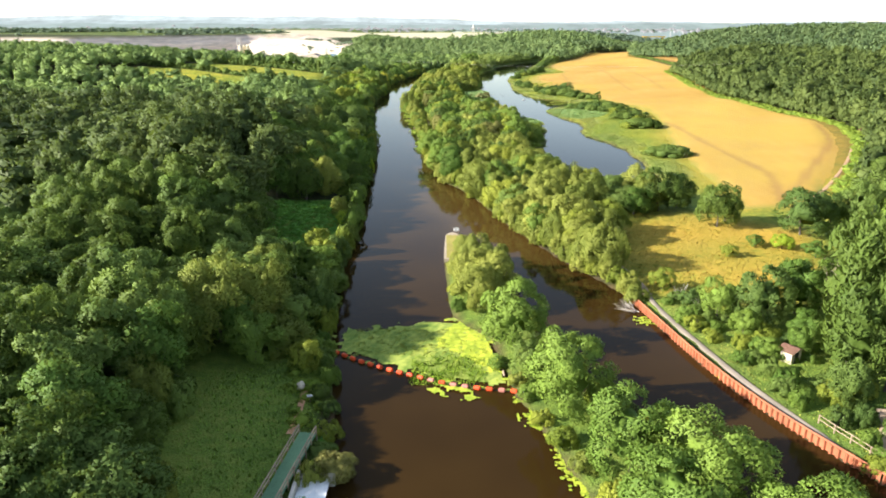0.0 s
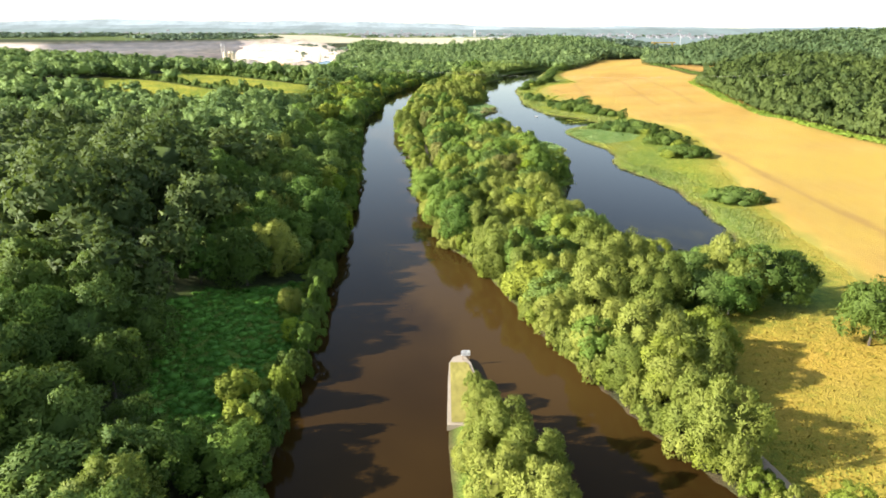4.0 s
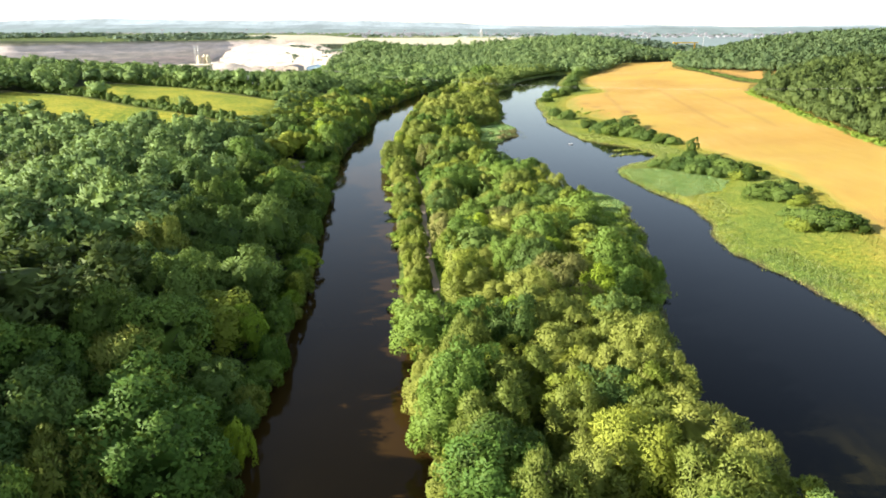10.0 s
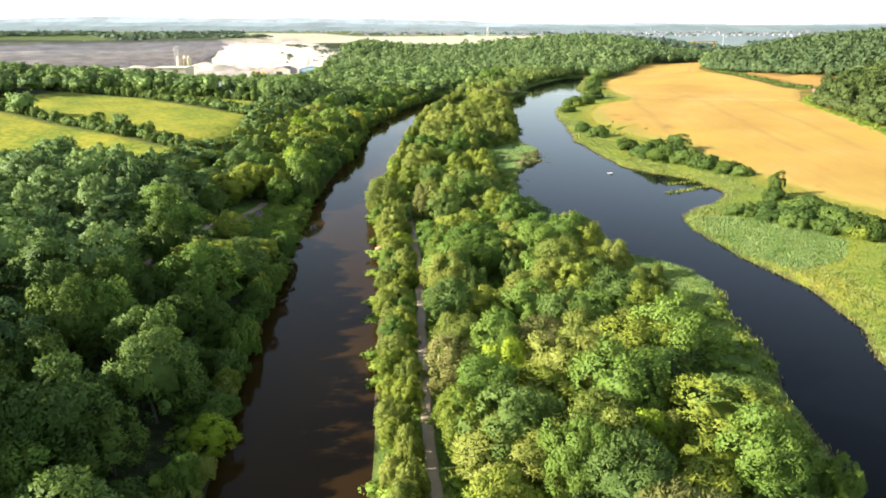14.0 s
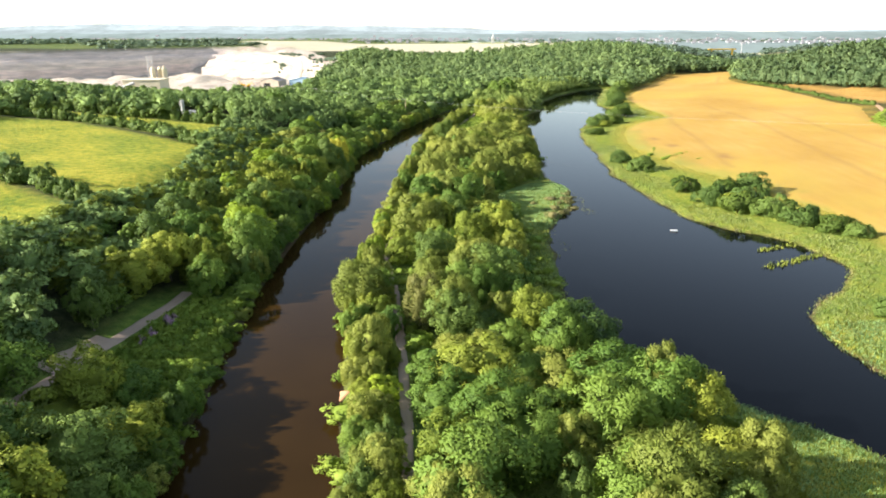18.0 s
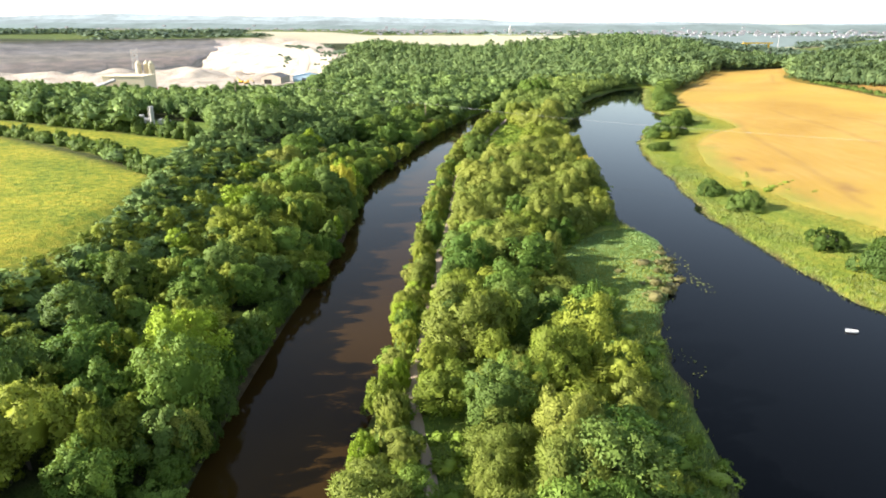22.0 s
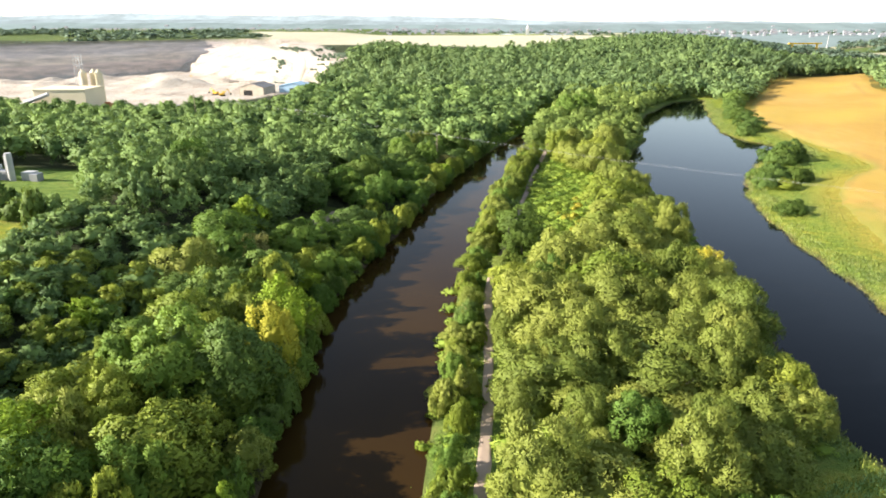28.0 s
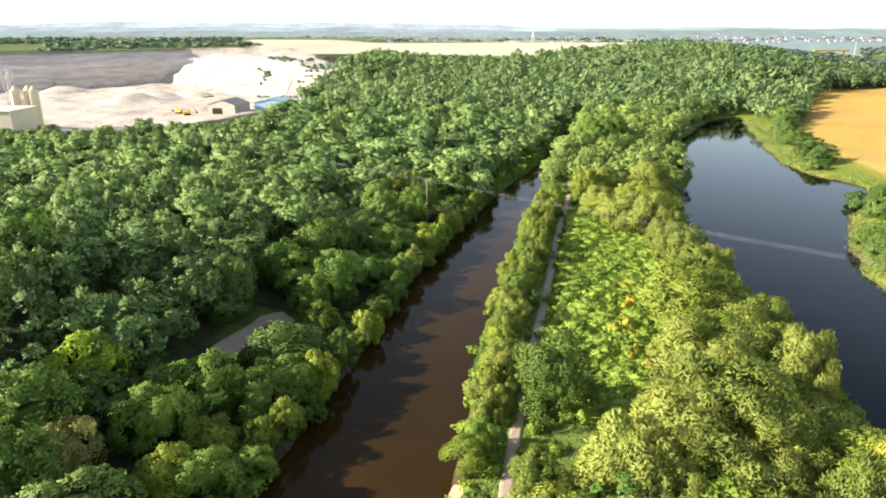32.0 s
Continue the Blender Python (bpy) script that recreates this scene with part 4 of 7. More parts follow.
def ribbon(name, line, width, mat, label, lift=0.09, category="path", seed=1):
    """A worn path that follows the ground, with uneven edges."""
    rng = np.random.RandomState(seed)
    d = np.gradient(line, axis=0)
    d /= np.hypot(d[:, 0], d[:, 1])[:, None]
    nrm = np.stack([-d[:, 1], d[:, 0]], 1)
    n = len(line)
    off = np.array([-0.5, -0.42, -0.2, 0.0, 0.2, 0.42, 0.5]) * width
    V = []
    for k, o in enumerate(off):
        q = line + nrm * (o + (rng.uniform(-0.18, 0.18, n) if k in (0, 6) else 0))[:, None] if k in (0, 6) else line + nrm * o
        z = height(q[:, 0], q[:, 1]) + (lift if k not in (0, 6) else -0.05)
        V.append(np.column_stack([q, z]))
    V = np.stack(V, 1).reshape(-1, 3)
    m = len(off)
    i = (np.arange(n - 1)[:, None] * m + np.arange(m - 1)[None, :]).ravel()
    return tagged(new(name, mesh_tris(name, V, np.stack([i, i + 1, i + m + 1, i + m], 1), mat)), label, category, kind="structure")


ribbon("path_quay", PATH[PATH[:, 1] < 114], 0.9, COBBLE, "narrow grey path along the top of the quay")
ribbon("path", PATH[PATH[:, 1] > 112], 1.6, GRAVEL, "pale trodden gravel towpath between trees and river")


def path_gap(x, y):
    return away(x, y, PATH, closed=False, cap=12)


path_at = lambda y: np.interp(y, PATH[:, 1], PATH[:, 0])
SCRUB = np.array([(-8, 607), (-3, 640), (4, 672), (14, 676), (22, 650), (20, 620), (13, 594), (9, 574), (2, 563), (-5, 567), (-9, 590)], float)


def on_spit(x, y):
    d = shore(x, y)
    side = (x > left_x(y) + 8) & (x < np.interp(y, [r[1] for r in LAKE_RIGHT], [r[0] for r in LAKE_RIGHT]))
    ok = side & (d > 1.4) & (y > 186) & (path_gap(x, y) > np.where(y < 245, 1.6, 1.9))
    for p in REEDS + [SCRUB]:
        ok &= ~inside(x, y, p)
    return ok


for x, y in scatter(-30, 252, 60, 880, 6.8, lambda x, y: on_spit(x, y) & (x > path_at(y) + 2.6) & (np.hypot(x + 8, y - 577) > 9) & ~((np.abs(x + 6) < 7) & (y > 560) & (y < 577)), 21):
    d = float(shore_at(x, y))
    if y < 265:
        kind = rt.choices(("willow", "birch", "lime", "ash"), (70, 14, 8, 8))[0]
    elif y < 420:
        kind = rt.choices(("willow", "oak", "ash", "birch", "lime", "brown"), (30, 18, 24, 22, 2, 4))[0]
    elif y < 500:
        kind = rt.choices(("willow", "oak", "ash", "birch"), (40, 12, 24, 24))[0]
    else:
        kind = rt.choices(("willow", "ash", "birch"), (78, 10, 12))[0]
    shape = "willow" if kind in ("willow",) or rt.random() < 0.35 else "broad"
    if y > 700 or (318 < y < 482 and d < 9 and x > 10) or (436 < y < 503 and x > 14) or (298 < y < 345 and x > 35) or (380 < y < 700 and d < 4.5 and x > 8) or d < 2.6:
        continue
    tall = rt.uniform(5.5, 11.5) * (0.66 if d < 5 else 1)
    clear = min(float(away(np.array([x]), np.array([y]), p, cap=14)[0]) for p in REEDS)
    r = min(rt.choice((3.0, 4.2, 5.2, 6.4, 7.2)) * rt.uniform(0.9, 1.1) * (1.18 if y > 490 else 1.0), (0.62 * d + 0.3) if y < 520 and x > 6 else 0.8 * d + 0.6, x - float(path_at(y)) + 0.1, 0.85 * clear + 0.8)
    tree(shape, kind, x, y, r, min(tall, 2.1 * r + 0.8), "between river and lake", "trees of the spit")
for x, y in scatter(-30, 250, 36, 690, 3.2, lambda x, y: on_spit(x, y) & (x < path_at(y) - 1.6), 22):
    kind = rt.choices(("willow", "ash", "birch", "oak", "lime"), (50, 10, 34, 3, 3))[0]
    big = 1.55 if y < 245 else (1.0 if y < 560 else 1.1)
    tree(rt.choice(("broad", "shrub", "willow")), kind, x, y, min(rt.uniform(1.9, 3.0) * big, float(path_at(y)) - x + 0.3), rt.uniform(3.0, 5.6) * big, "between towpath and river", "waterside bushes")
for x, y in scatter(-8, 113, 72, 252, 6.0, lambda x, y: (shore(x, y) > 1.3) & (x > left_x(y) + 12) & (x < right_x(y) - np.where(y < 186, 0, 8)) & (path_gap(x, y) > 0.9) & ~inside(x, y, HAY) & ~inside(x, y, island_outline) & ((y > 168) | (x < path_at(y) + 9)) & clear_of_big(x, y), 23):
    d = float(shore_at(x, y))
    kind = rt.choices(("willow", "birch", "ash", "lime", "oak"), (56, 14, 20, 3, 7))[0]
    tree("willow" if kind in ("willow", "birch") else "broad", kind, x, y, rt.uniform(4.0, 6.4) * (0.7 if d < 2.6 else 1), rt.uniform(7, 11) * (0.7 if d < 2.6 else 1), "at the water's edge", "trees of the spit")

woodland("woodland", scatter(-30, 690, 110, 900, 6.2, lambda x, y: on_spit(x, y) & (shore_at(x, y) > 3) & (y > 698), 24), (3.6, 5.4), (7, 11), "pale willows crowding the strip between river and lake", MID_CROWNS[:4], 25, WILLOW_LEAF)

# island below the weir boom
for x, y, r, h, k, s in ((4.0, 144, 1.5, 2.0, "willow", "shrub"), (4.8, 139.5, 2.2, 3.4, "willow", "willow"), (5.0, 133, 3.2, 5.6, "willow", "willow"), (6.6, 127, 4.2, 7.6, "willow", "willow"), (3.4, 125.5, 2.8, 4.6, "willow", "willow"), (9.6, 122, 4.0, 7.2, "willow", "willow"), (5.4, 118.5, 4.2, 7.6, "willow", "willow"), (9.4, 114, 4.8, 8.8, "willow", "willow"), (6.0, 109, 4.6, 8.2, "willow", "willow"),
                         (10.7, 93.5, 5.6, 11, "ash", "fine"), (12.0, 84.5, 2.8, 5, "oak", "fine"), (15.7, 75, 5.8, 11.5, "ash", "fine"), (17.8, 82.5, 2.6, 4.5, "birch", "broad"), (20.6, 63, 5.6, 10, "ash", "fine"), (27.6, 59, 6.4, 10, "ash", "fine"), (22.5, 54, 5.4, 8, "ash", "fine"), (35, 50, 6, 9, "ash", "fine")):
    tree(s, k, x, y, r, h, "on the small island", "island trees")

for x, y, r, h in ((8.2, 88.5, 1.8, 2.2), (10.4, 83, 1.6, 1.8), (11.6, 79, 1.7, 2.4), (12.6, 73.5, 1.6, 2.0), (14.2, 68.5, 2.0, 2.8), (15.8, 63.5, 2.0, 2.6), (17.6, 57, 2.4, 3.2), (2.6, 108.5, 1.6, 2.0), (2.4, 116, 1.7, 2.2), (4.6, 127, 1.5, 2.0), (16.8, 90, 2.0, 3.2), (15.2, 101, 1.6, 2.6), (21, 78, 2.4, 4.0), (24.5, 70, 2.4, 4), (13, 118, 2.0, 3.2)):
    tree("shrub", rt.choice(("ash", "willow", "birch")), x, y, r, h, "at the island's edge", "island bushes")

# right bank of the lake: bushes in the rough grass
for x, y, r, h in ((60, 539, 3.6, 4.0), (63, 522, 4.4, 4.6), (68, 489, 3.8, 4.4), (71, 474, 4.4, 5.0), (75, 463, 4.6, 5.0), (80, 470, 4.8, 5.5), (86, 482, 4.2, 6.0), (82, 459, 4.6, 5.0), (86, 451, 4.2, 4.2), (91, 444, 4.2, 3.6), (78, 480, 4.2, 5.0), (94, 440, 3.0, 2.8),
                   (75, 392, 4.0, 3.2), (80, 388, 4.6, 3.6), (85, 383, 4.8, 4.0), (89, 386, 5.0, 4.6), (92, 377, 5.0, 4.4), (96, 371, 4.8, 4.0), (94, 383, 4.4, 4.0), (90, 408, 3.0, 2.6), (97, 400, 2.8, 2.4), (91, 346, 5.0, 4.0), (97, 347, 5.4, 4.2), (94, 342, 4.6, 3.4), (89, 318, 5.0, 3.6), (95, 315, 5.4, 3.8), (93, 321, 4.6, 3.4), (84, 246, 5.6, 3.8), (80, 250, 4.2, 3.0),
                   (64, 611, 3.4, 2.8), (67, 616, 2.8, 2.4), (71, 642, 5.0, 3.8), (76, 650, 5.4, 4.8), (81, 648, 4.6, 4.2), (73, 651, 4.4, 3.6), (92, 680, 5.0, 5.5), (95, 687, 4.8, 6.5), (88, 676, 4.4, 4.6), (90, 691, 4.2, 4.4), (97, 694, 3.6, 4.0), (99, 740, 3.4, 3.6), (103, 748, 4.0, 4.8), (108, 753, 4.2, 6.0), (106, 764, 3.6, 4.4), (112, 774, 4.4, 6.0), (114, 788, 4.6, 6.5), (112, 796, 3.8, 5.0), (118, 808, 4.6, 6.5), (121, 820, 5.0, 7.5), (126, 832, 5.0, 8), (131, 845, 5.4, 9.5), (136, 856, 5, 9), (140, 868, 5, 9), (150, 884, 5, 9)):
    if r > 4.4 and h < 5.6:
        tree("shrub", rt.choice(("birch", "oak")), x + rt.uniform(-5, 5), y + rt.uniform(-5, 5), r * 0.9, h * 0.8, "in rough grass beside the lake", "lakeside bushes")
    tree("shrub" if h < 5.6 else "broad", rt.choice(("oak", "oak", "dark")), x, y, r * (1.32 if y < 700 else 1.3), h * (1.12 if y < 700 else 1.0), "in rough grass beside the lake", "lakeside bushes")
tree("broad", "dark", 92, 411, 2.6, 7.6, "standing alone beside the wheat field")

for x, y in scatter(38, 58, 62, 114, 3.4, lambda x, y: (x > path_at(y) + 1.6) & (x < path_at(y) + 13) & ~((x > 46) & (x < 53) & (y > 82) & (y < 87)), 29):
    tree("shrub", rt.choice(("ash", "oak", "birch", "oak")), x, y, rt.uniform(1.4, 2.4), rt.uniform(1.2, 3.0), "in grass beside the quay path", "quayside bushes")

# right bank near the sheet piling
for x, y, r, h, k in ((49, 168, 4.6, 7.5, "ash"), (56.5, 171, 7.4, 11.5, "dark"), (62, 174, 5.0, 9, "dark"), (65.5, 155, 5.2, 10.5, "dark"), (69, 159, 4.0, 7.5, "dark"), (81.5, 147, 6.8, 11, "oak"), (89, 150, 5, 9, "oak"), (73, 138, 2.6, 3.4, "lime"), (68, 140, 2.4, 3, "ash"), (77, 132, 3, 4, "ash"), (60, 134, 2.2, 2.6, "birch"),
                      (46, 104, 3.6, 7, "ash"), (52, 101, 4.8, 9.5, "oak"), (59, 104, 4.8, 9.5, "ash"), (64, 109, 4.4, 8, "ash"), (40.5, 116, 2.6, 4.5, "birch"), (56, 94, 3.2, 5, "ash"), (49, 93, 2.0, 2.6, "birch"),
                      (54.5, 80, 4.4, 15, "dark"), (57.5, 86, 4.8, 19, "dark"), (61.5, 93, 5.0, 21, "dark"), (51.5, 76, 3.0, 7, "oak"), (58.5, 79, 4.6, 18, "dark"), (53, 90, 2.6, 4.5, "ash"), (48, 89.5, 2.2, 3, "ash"), (47.5, 97, 2.6, 4.5, "ash"), (62.5, 84, 4.4, 19, "dark"), (66.5, 91, 4.8, 20, "dark"), (67, 100, 4.4, 16, "dark"), (72, 100, 4.8, 15, "dark"), (78, 108, 5, 14, "oak"), (84, 114, 5, 14, "ash"), (92, 122, 5.4, 14, "oak"), (70, 84, 5, 14, "oak"), (80, 94, 5.5, 14, "oak"), (98, 136, 5.5, 13, "ash"), (94, 148, 5, 12, "oak"), (104, 150, 5.5, 13, "oak"), (112, 166, 5.5, 13, "dark")):
    tree("upright" if h > 9 and x < 68 and y < 101 and x > 50.5 and h > 13 else ("fine" if x < 66 and y < 112 else "broad"), k, x, y, r, h, "behind the sheet-piled quay", "quayside trees")


def right_wood(x, y):
    near = (y < 560) & (x > np.interp(y, [0, 100, 150, 180, 210, 242, 282, 310, 400, 470, 540], [90, 95, 104, 115, 136, 158, 178, 181, 178, 182, 194]))
    b = (y >= 540) & (y < 690) & (x > np.interp(y, [540, 575, 605, 640, 690], [196, 197, 206, 232, 285]))
    c = ((y > 5 + np.interp(x, [234, 237, 246, 254, 263, 274, 292, 340, 420, 560], [980, 850, 812, 778, 748, 730, 700, 690, 690, 690])) & (x > np.interp(y, [850, 886, 960, 1036], [237, 242, 276, 310]))) | ((x > np.interp(y, [690, 775], [287, 340])) & (y >= 690) & (y < 775)) | ((y > 953 + 0.767 * (x - 186)) & (x > 186) & (y > 960))
    return (near | b | c) & (x < 560) & (y < 1110) & (x < 75 + 0.76 * y)


woodland("woodland", scatter(85, 60, 300, 720, 7.4, lambda x, y: right_wood(x, y) & (x < 300), 31), (4.0, 6.0), (10, 14), "dense deciduous wood edging the wheat field", FAR_CROWNS, 32, HILL_LEAF, (0.1, 0.9))
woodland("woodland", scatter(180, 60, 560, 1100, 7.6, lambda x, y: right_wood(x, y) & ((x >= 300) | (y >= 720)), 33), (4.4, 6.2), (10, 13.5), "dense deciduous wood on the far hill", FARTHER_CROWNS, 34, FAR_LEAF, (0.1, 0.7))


edge_wood = smooth([(118, 184), (135, 208), (156, 240), (175, 280), (179, 312), (176, 360), (175, 400), (178, 470), (190, 540), (194, 575), (202, 605), (228, 640), (262, 668)], 2.6)
woodland("wood_edge", edge_wood + np.random.RandomState(36).uniform(-1.3, 1.3, edge_wood.shape), (2.4, 4.2), (4, 9), "low bushy edge of the wood beside the wheat", FAR_CROWNS, 35, HILL_LEAF, (0.2, 0.9), 0.0)
far_edge = smooth([(292, 702), (274, 732), (263, 750), (254, 780), (246, 814), (237, 852), (238, 884)], 3.0)
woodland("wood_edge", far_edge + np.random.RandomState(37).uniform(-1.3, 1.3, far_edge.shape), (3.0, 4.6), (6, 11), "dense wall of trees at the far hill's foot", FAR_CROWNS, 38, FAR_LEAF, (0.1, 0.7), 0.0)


def far_wood(x, y):
    d = shore(x, y)
    valley = (y >= 860) & (y < np.interp(x, [-150, 0, 70, 150, 230, 290, 420], [1185, 1180, 1225, 1330, 1300, 1150, 1110]) + 14 * wave(x, y, 60, 44)) & (x > -150 + 0.1 * (y - 860)) & (x < 420) & ~right_wood(x, y) & ~inside(x, y, crop_outline) & (d > 5)
    spit = (y >= 755) & (y < 900) & (x > left_x(y) + 12) & (d > 2) & (x < np.interp(y, [r[1] for r in LAKE_LEFT], [r[0] for r in LAKE_LEFT]) - 2) & (y > 880)
    return (valley | spit) & ~in_quarry(x, y) & not_open(x, y)


woodland("woodland", scatter(-160, 855, 430, 1350, 7.8, far_wood, 41), (4.2, 6.2), (8, 13), "distant mixed wood filling the valley", FARTHER_CROWNS, 42, VALLEY_LEAF, (0.1, 0.9))
# willow bushes leaning over the river from the spit
for x, y in smooth(SPIT_LEFT[:9], 3.2):
    tree("shrub", rt.choice(("willow", "willow", "birch")), x + rt.uniform(0.6, 1.8), y + rt.uniform(-1, 1), rt.uniform(2.0, 3.0), rt.uniform(2.6, 5.0), "overhanging the river", "waterside bushes")
# leafy edge along the wooded bank, hanging over the water
edge_line = smooth(LEFT_BANK[1:], 4.0)
for i, (x, y) in enumerate(edge_line):
    if 44 < y < 700 and not (360 < y < 400 and i % 3) and not (128 < y < 172 and i % 2):
        kind = rt.choices(("ash", "oak", "birch", "dark", "willow", "lime"), (34, 26, 14, 10, 12, 4))[0]
        big = y < 100 or 360 < y < 400
        tree("shrub" if big or rt.random() < 0.4 else "broad", kind, x - rt.uniform(0.3, 2.0), y + rt.uniform(-1, 1), rt.uniform(2.0, 3.3) * (0.8 if big else 1), rt.uniform(3, 6.5) * (0.5 if big else 1), "at the river's edge", "waterside trees")
# ---- hedges, scrub, single trees ----


def hedge(points, gap, r, h, label):
    line = smooth(points, gap)
    line = line + np.random.RandomState(int(h * 10)).uniform(-0.9, 0.9, line.shape)
    ob = woodland("hedge", line, (r * 0.75, r * 1.25), (h * 0.7, h * 1.4), label, HEDGE_CROWNS, 46, HEDGE_LEAF, (0, 0.7), 0.0)
    ob["category"] = "hedge"


HEDGE_CROWNS = [crown_arrays("shrub", 320 + i, 620, 0.15, 2) for i in range(3)]
HEDGE_LEAF = leaf_material("hawthorn_hedge_leaves", (0.045, 0.085, 0.014), (0.15, 0.19, 0.032), per_tree="tone")
hedge([(-90, 505), (-112, 525), (-150, 541), (-200, 551), (-260, 578), (-310, 598)], 2.6, 3.0, 3.6, "dark thick hawthorn hedge between two meadows")
hedge([(-86, 428), (-121, 447), (-165, 474), (-205, 492)], 2.8, 2.8, 3.4, "dark uneven hawthorn hedge between two meadows")
hedge([(-98, 553), (-135, 564), (-168, 572), (-205, 573), (-300, 619)], 3.6, 3.4, 5, "tall dark hedge along the top of the meadow")
tree("fine", "ash", -31, 214, 8.6, 14, "with a wide crown beside the river")
for x, y, r, h, k in BIG_TREES:
    tree("willow" if k == "willow" else "fine", k, x, y, r, h, "standing out among its neighbours")
for x, y, r, h, k in ((20, 283, 3.0, 8, "lime"), (-124, 452, 3.4, 5.5, "dark"), (-101, 439, 3.2, 5.2, "dark"), (-34, 94, 7.6, 13.5, "willow"), (-28.5, 99, 5.6, 11, "willow"), (-38, 77, 6.6, 12, "ash"), (-39, 62, 6.6, 12, "ash"), (-37, 51, 5.4, 10, "oak"), (-29, 57, 2.6, 5, "willow"), (-27, 138, 3.4, 5.5, "birch"), (-28.5, 122, 4.2, 8, "ash"), (-24, 128, 3.4, 6, "birch"), (-19.5, 86, 2.6, 4.5, "birch"),
                      (-12.3, 63.2, 2.6, 4.0, "brown"), (-8.8, 60.5, 1.9, 2.4, "lime"), (-10.2, 57.5, 2.2, 3.0, "birch"), (-54, 510, 7.0, 13, "ash"), (-46.5, 511, 6.2, 13, "oak"), (-44.5, 519, 3.8, 12, "yellow"), (-46, 530, 5.2, 11, "lime"),
                      (-46, 415, 5.8, 12, "ash"), (-49, 399.5, 4.2, 8, "ash"), (-44.5, 407, 4.0, 8, "oak"), (-49, 424, 6.2, 12, "lime"), (-55, 445, 4.8, 9, "ash"), (-64, 569, 4.6, 10, "lime"), (-84, 589, 5.4, 12, "ash"), (-31, 112, 5.2, 9.5, "willow"), (-46, 70, 6, 10, "oak"), (2, 268, 2.8, 5.5, "lime"), (22, 300, 3.0, 6, "lime"), (26, 560, 3.6, 7, "yellow"), (22, 516, 3.8, 7.5, "birch"),
                      (27, 758, 6.6, 15, "ash"), (32, 766, 6.6, 16.5, "ash"), (24, 764, 5.5, 15, "ash"), (14, 752, 4.6, 9, "ash"), (20, 762, 5, 11, "ash"), (38, 775, 5, 11, "ash"), (-20, 394.5, 5.4, 9.5, "willow"), (-16.6, 400, 3.2, 5.5, "ash"), (-15.4, 373.5, 3.7, 8, "willow"), (-13.5, 384, 2.6, 5, "ash"), (-2, 395, 4.4, 9, "ash")):
    tree("willow" if k == "willow" else ("fine" if y < 130 or r > 5.9 else "broad"), k, x, y, r, h, "with a broad rounded crown")


def low_scrub(name, places, size, tall, label, mat, seed, tone=(0, 1)):
    ob = woodland(name, places, size, tall, label, SCRUB_CROWNS, seed, mat, tone, 0.0)
    ob["category"] = "scrub"
    return ob


SCRUB_CROWNS = [crown_arrays("shrub", 300 + i, 260, 0.15, 1) for i in range(4)]
NETTLE = leaf_material("nettle_scrub_leaves", (0.095, 0.16, 0.018), (0.26, 0.315, 0.036), per_tree="tone")
LUSH = leaf_material("lush_green_herbs", (0.055, 0.165, 0.018), (0.18, 0.36, 0.045), per_tree="tone")
BROOM = leaf_material("yellow_flowering_scrub", (0.15, 0.185, 0.02), (0.4, 0.32, 0.03), per_tree="tone")

verge = np.concatenate([edge_wood[:-14] + np.random.RandomState(39 + i).uniform(-1.2, 1.2, edge_wood[:-14].shape) + [-4.2 - 1.6 * i, 1.0] for i in range(3)])
low_scrub("verge_herbs", verge, (1.4, 2.4), (0.7, 1.6), "rank green verge between wheat and wood", NETTLE, 40, (0, 0.7))
low_scrub("wheat_weeds", np.array([(78.5, 561), (79.3, 563.5), (77.8, 558.5), (77.4, 542), (79, 543.5), (80.4, 545), (76.2, 540.6), (89, 538), (90.2, 539.4), (87.8, 537.2), (88.4, 551), (85.6, 549), (83.2, 547), (73, 548), (74.2, 550.4), (81.6, 566), (82.8, 541)], float), (0.9, 1.5), (0.7, 1.1), "green weeds standing in thin ripe wheat", NETTLE, 43, (0.1, 0.7))


def in_scrub(x, y):
    return inside(x, y, SCRUB) & (path_gap(x, y) > 1.6)


low_scrub("bramble_scrub", scatter(-12, 575, 26, 680, 1.6, in_scrub, 51), (1.4, 2.5), (0.6, 1.5), "low bright green brambles and nettles", NETTLE, 52)
low_scrub("flowering_scrub", np.array([(4.5, 601), (5.5, 603.5), (7, 603), (6, 600), (8.4, 611), (9.6, 613), (7.6, 598), (6.6, 594), (5.2, 591.5), (10, 620), (3.4, 604.6), (7.4, 588.4)], float), (0.9, 1.5), (1.6, 2.4), "yellow-flowering shrubs among brambles", BROOM, 53)


def bank_herbs(x, y):
    d = shore_at(x, y)
    s = left_x(y) - x
    return ((d > 0.2) & (d < 5) & (s > 0) & (y < 870) & ((y > 72) | (x > -12))) | ((s > 0) & (s < 16) & (y > 335) & (y < 402) & (x > -51.5))


low_scrub("bank_herbs", scatter(-75, 50, 40, 870, 2.3, bank_herbs, 54), (1.0, 2.1), (0.5, 1.5), "rank green herbs along the river bank", NETTLE, 55, (0, 0.6))


def spit_floor(x, y):
    d = shore_at(x, y)
    side = (x > left_x(y) + 8) & (x < np.interp(y, [r[1] for r in LAKE_RIGHT], [r[0] for r in LAKE_RIGHT]))
    return side & (d > 0.3) & (x < right_x(y) - 9) & (y > 118) & (y < 760) & (path_gap(x, y) > 1.4) & ~inside(x, y, REEDS[0]) & ~inside(x, y, REEDS[1]) & ~inside(x, y, SCRUB)


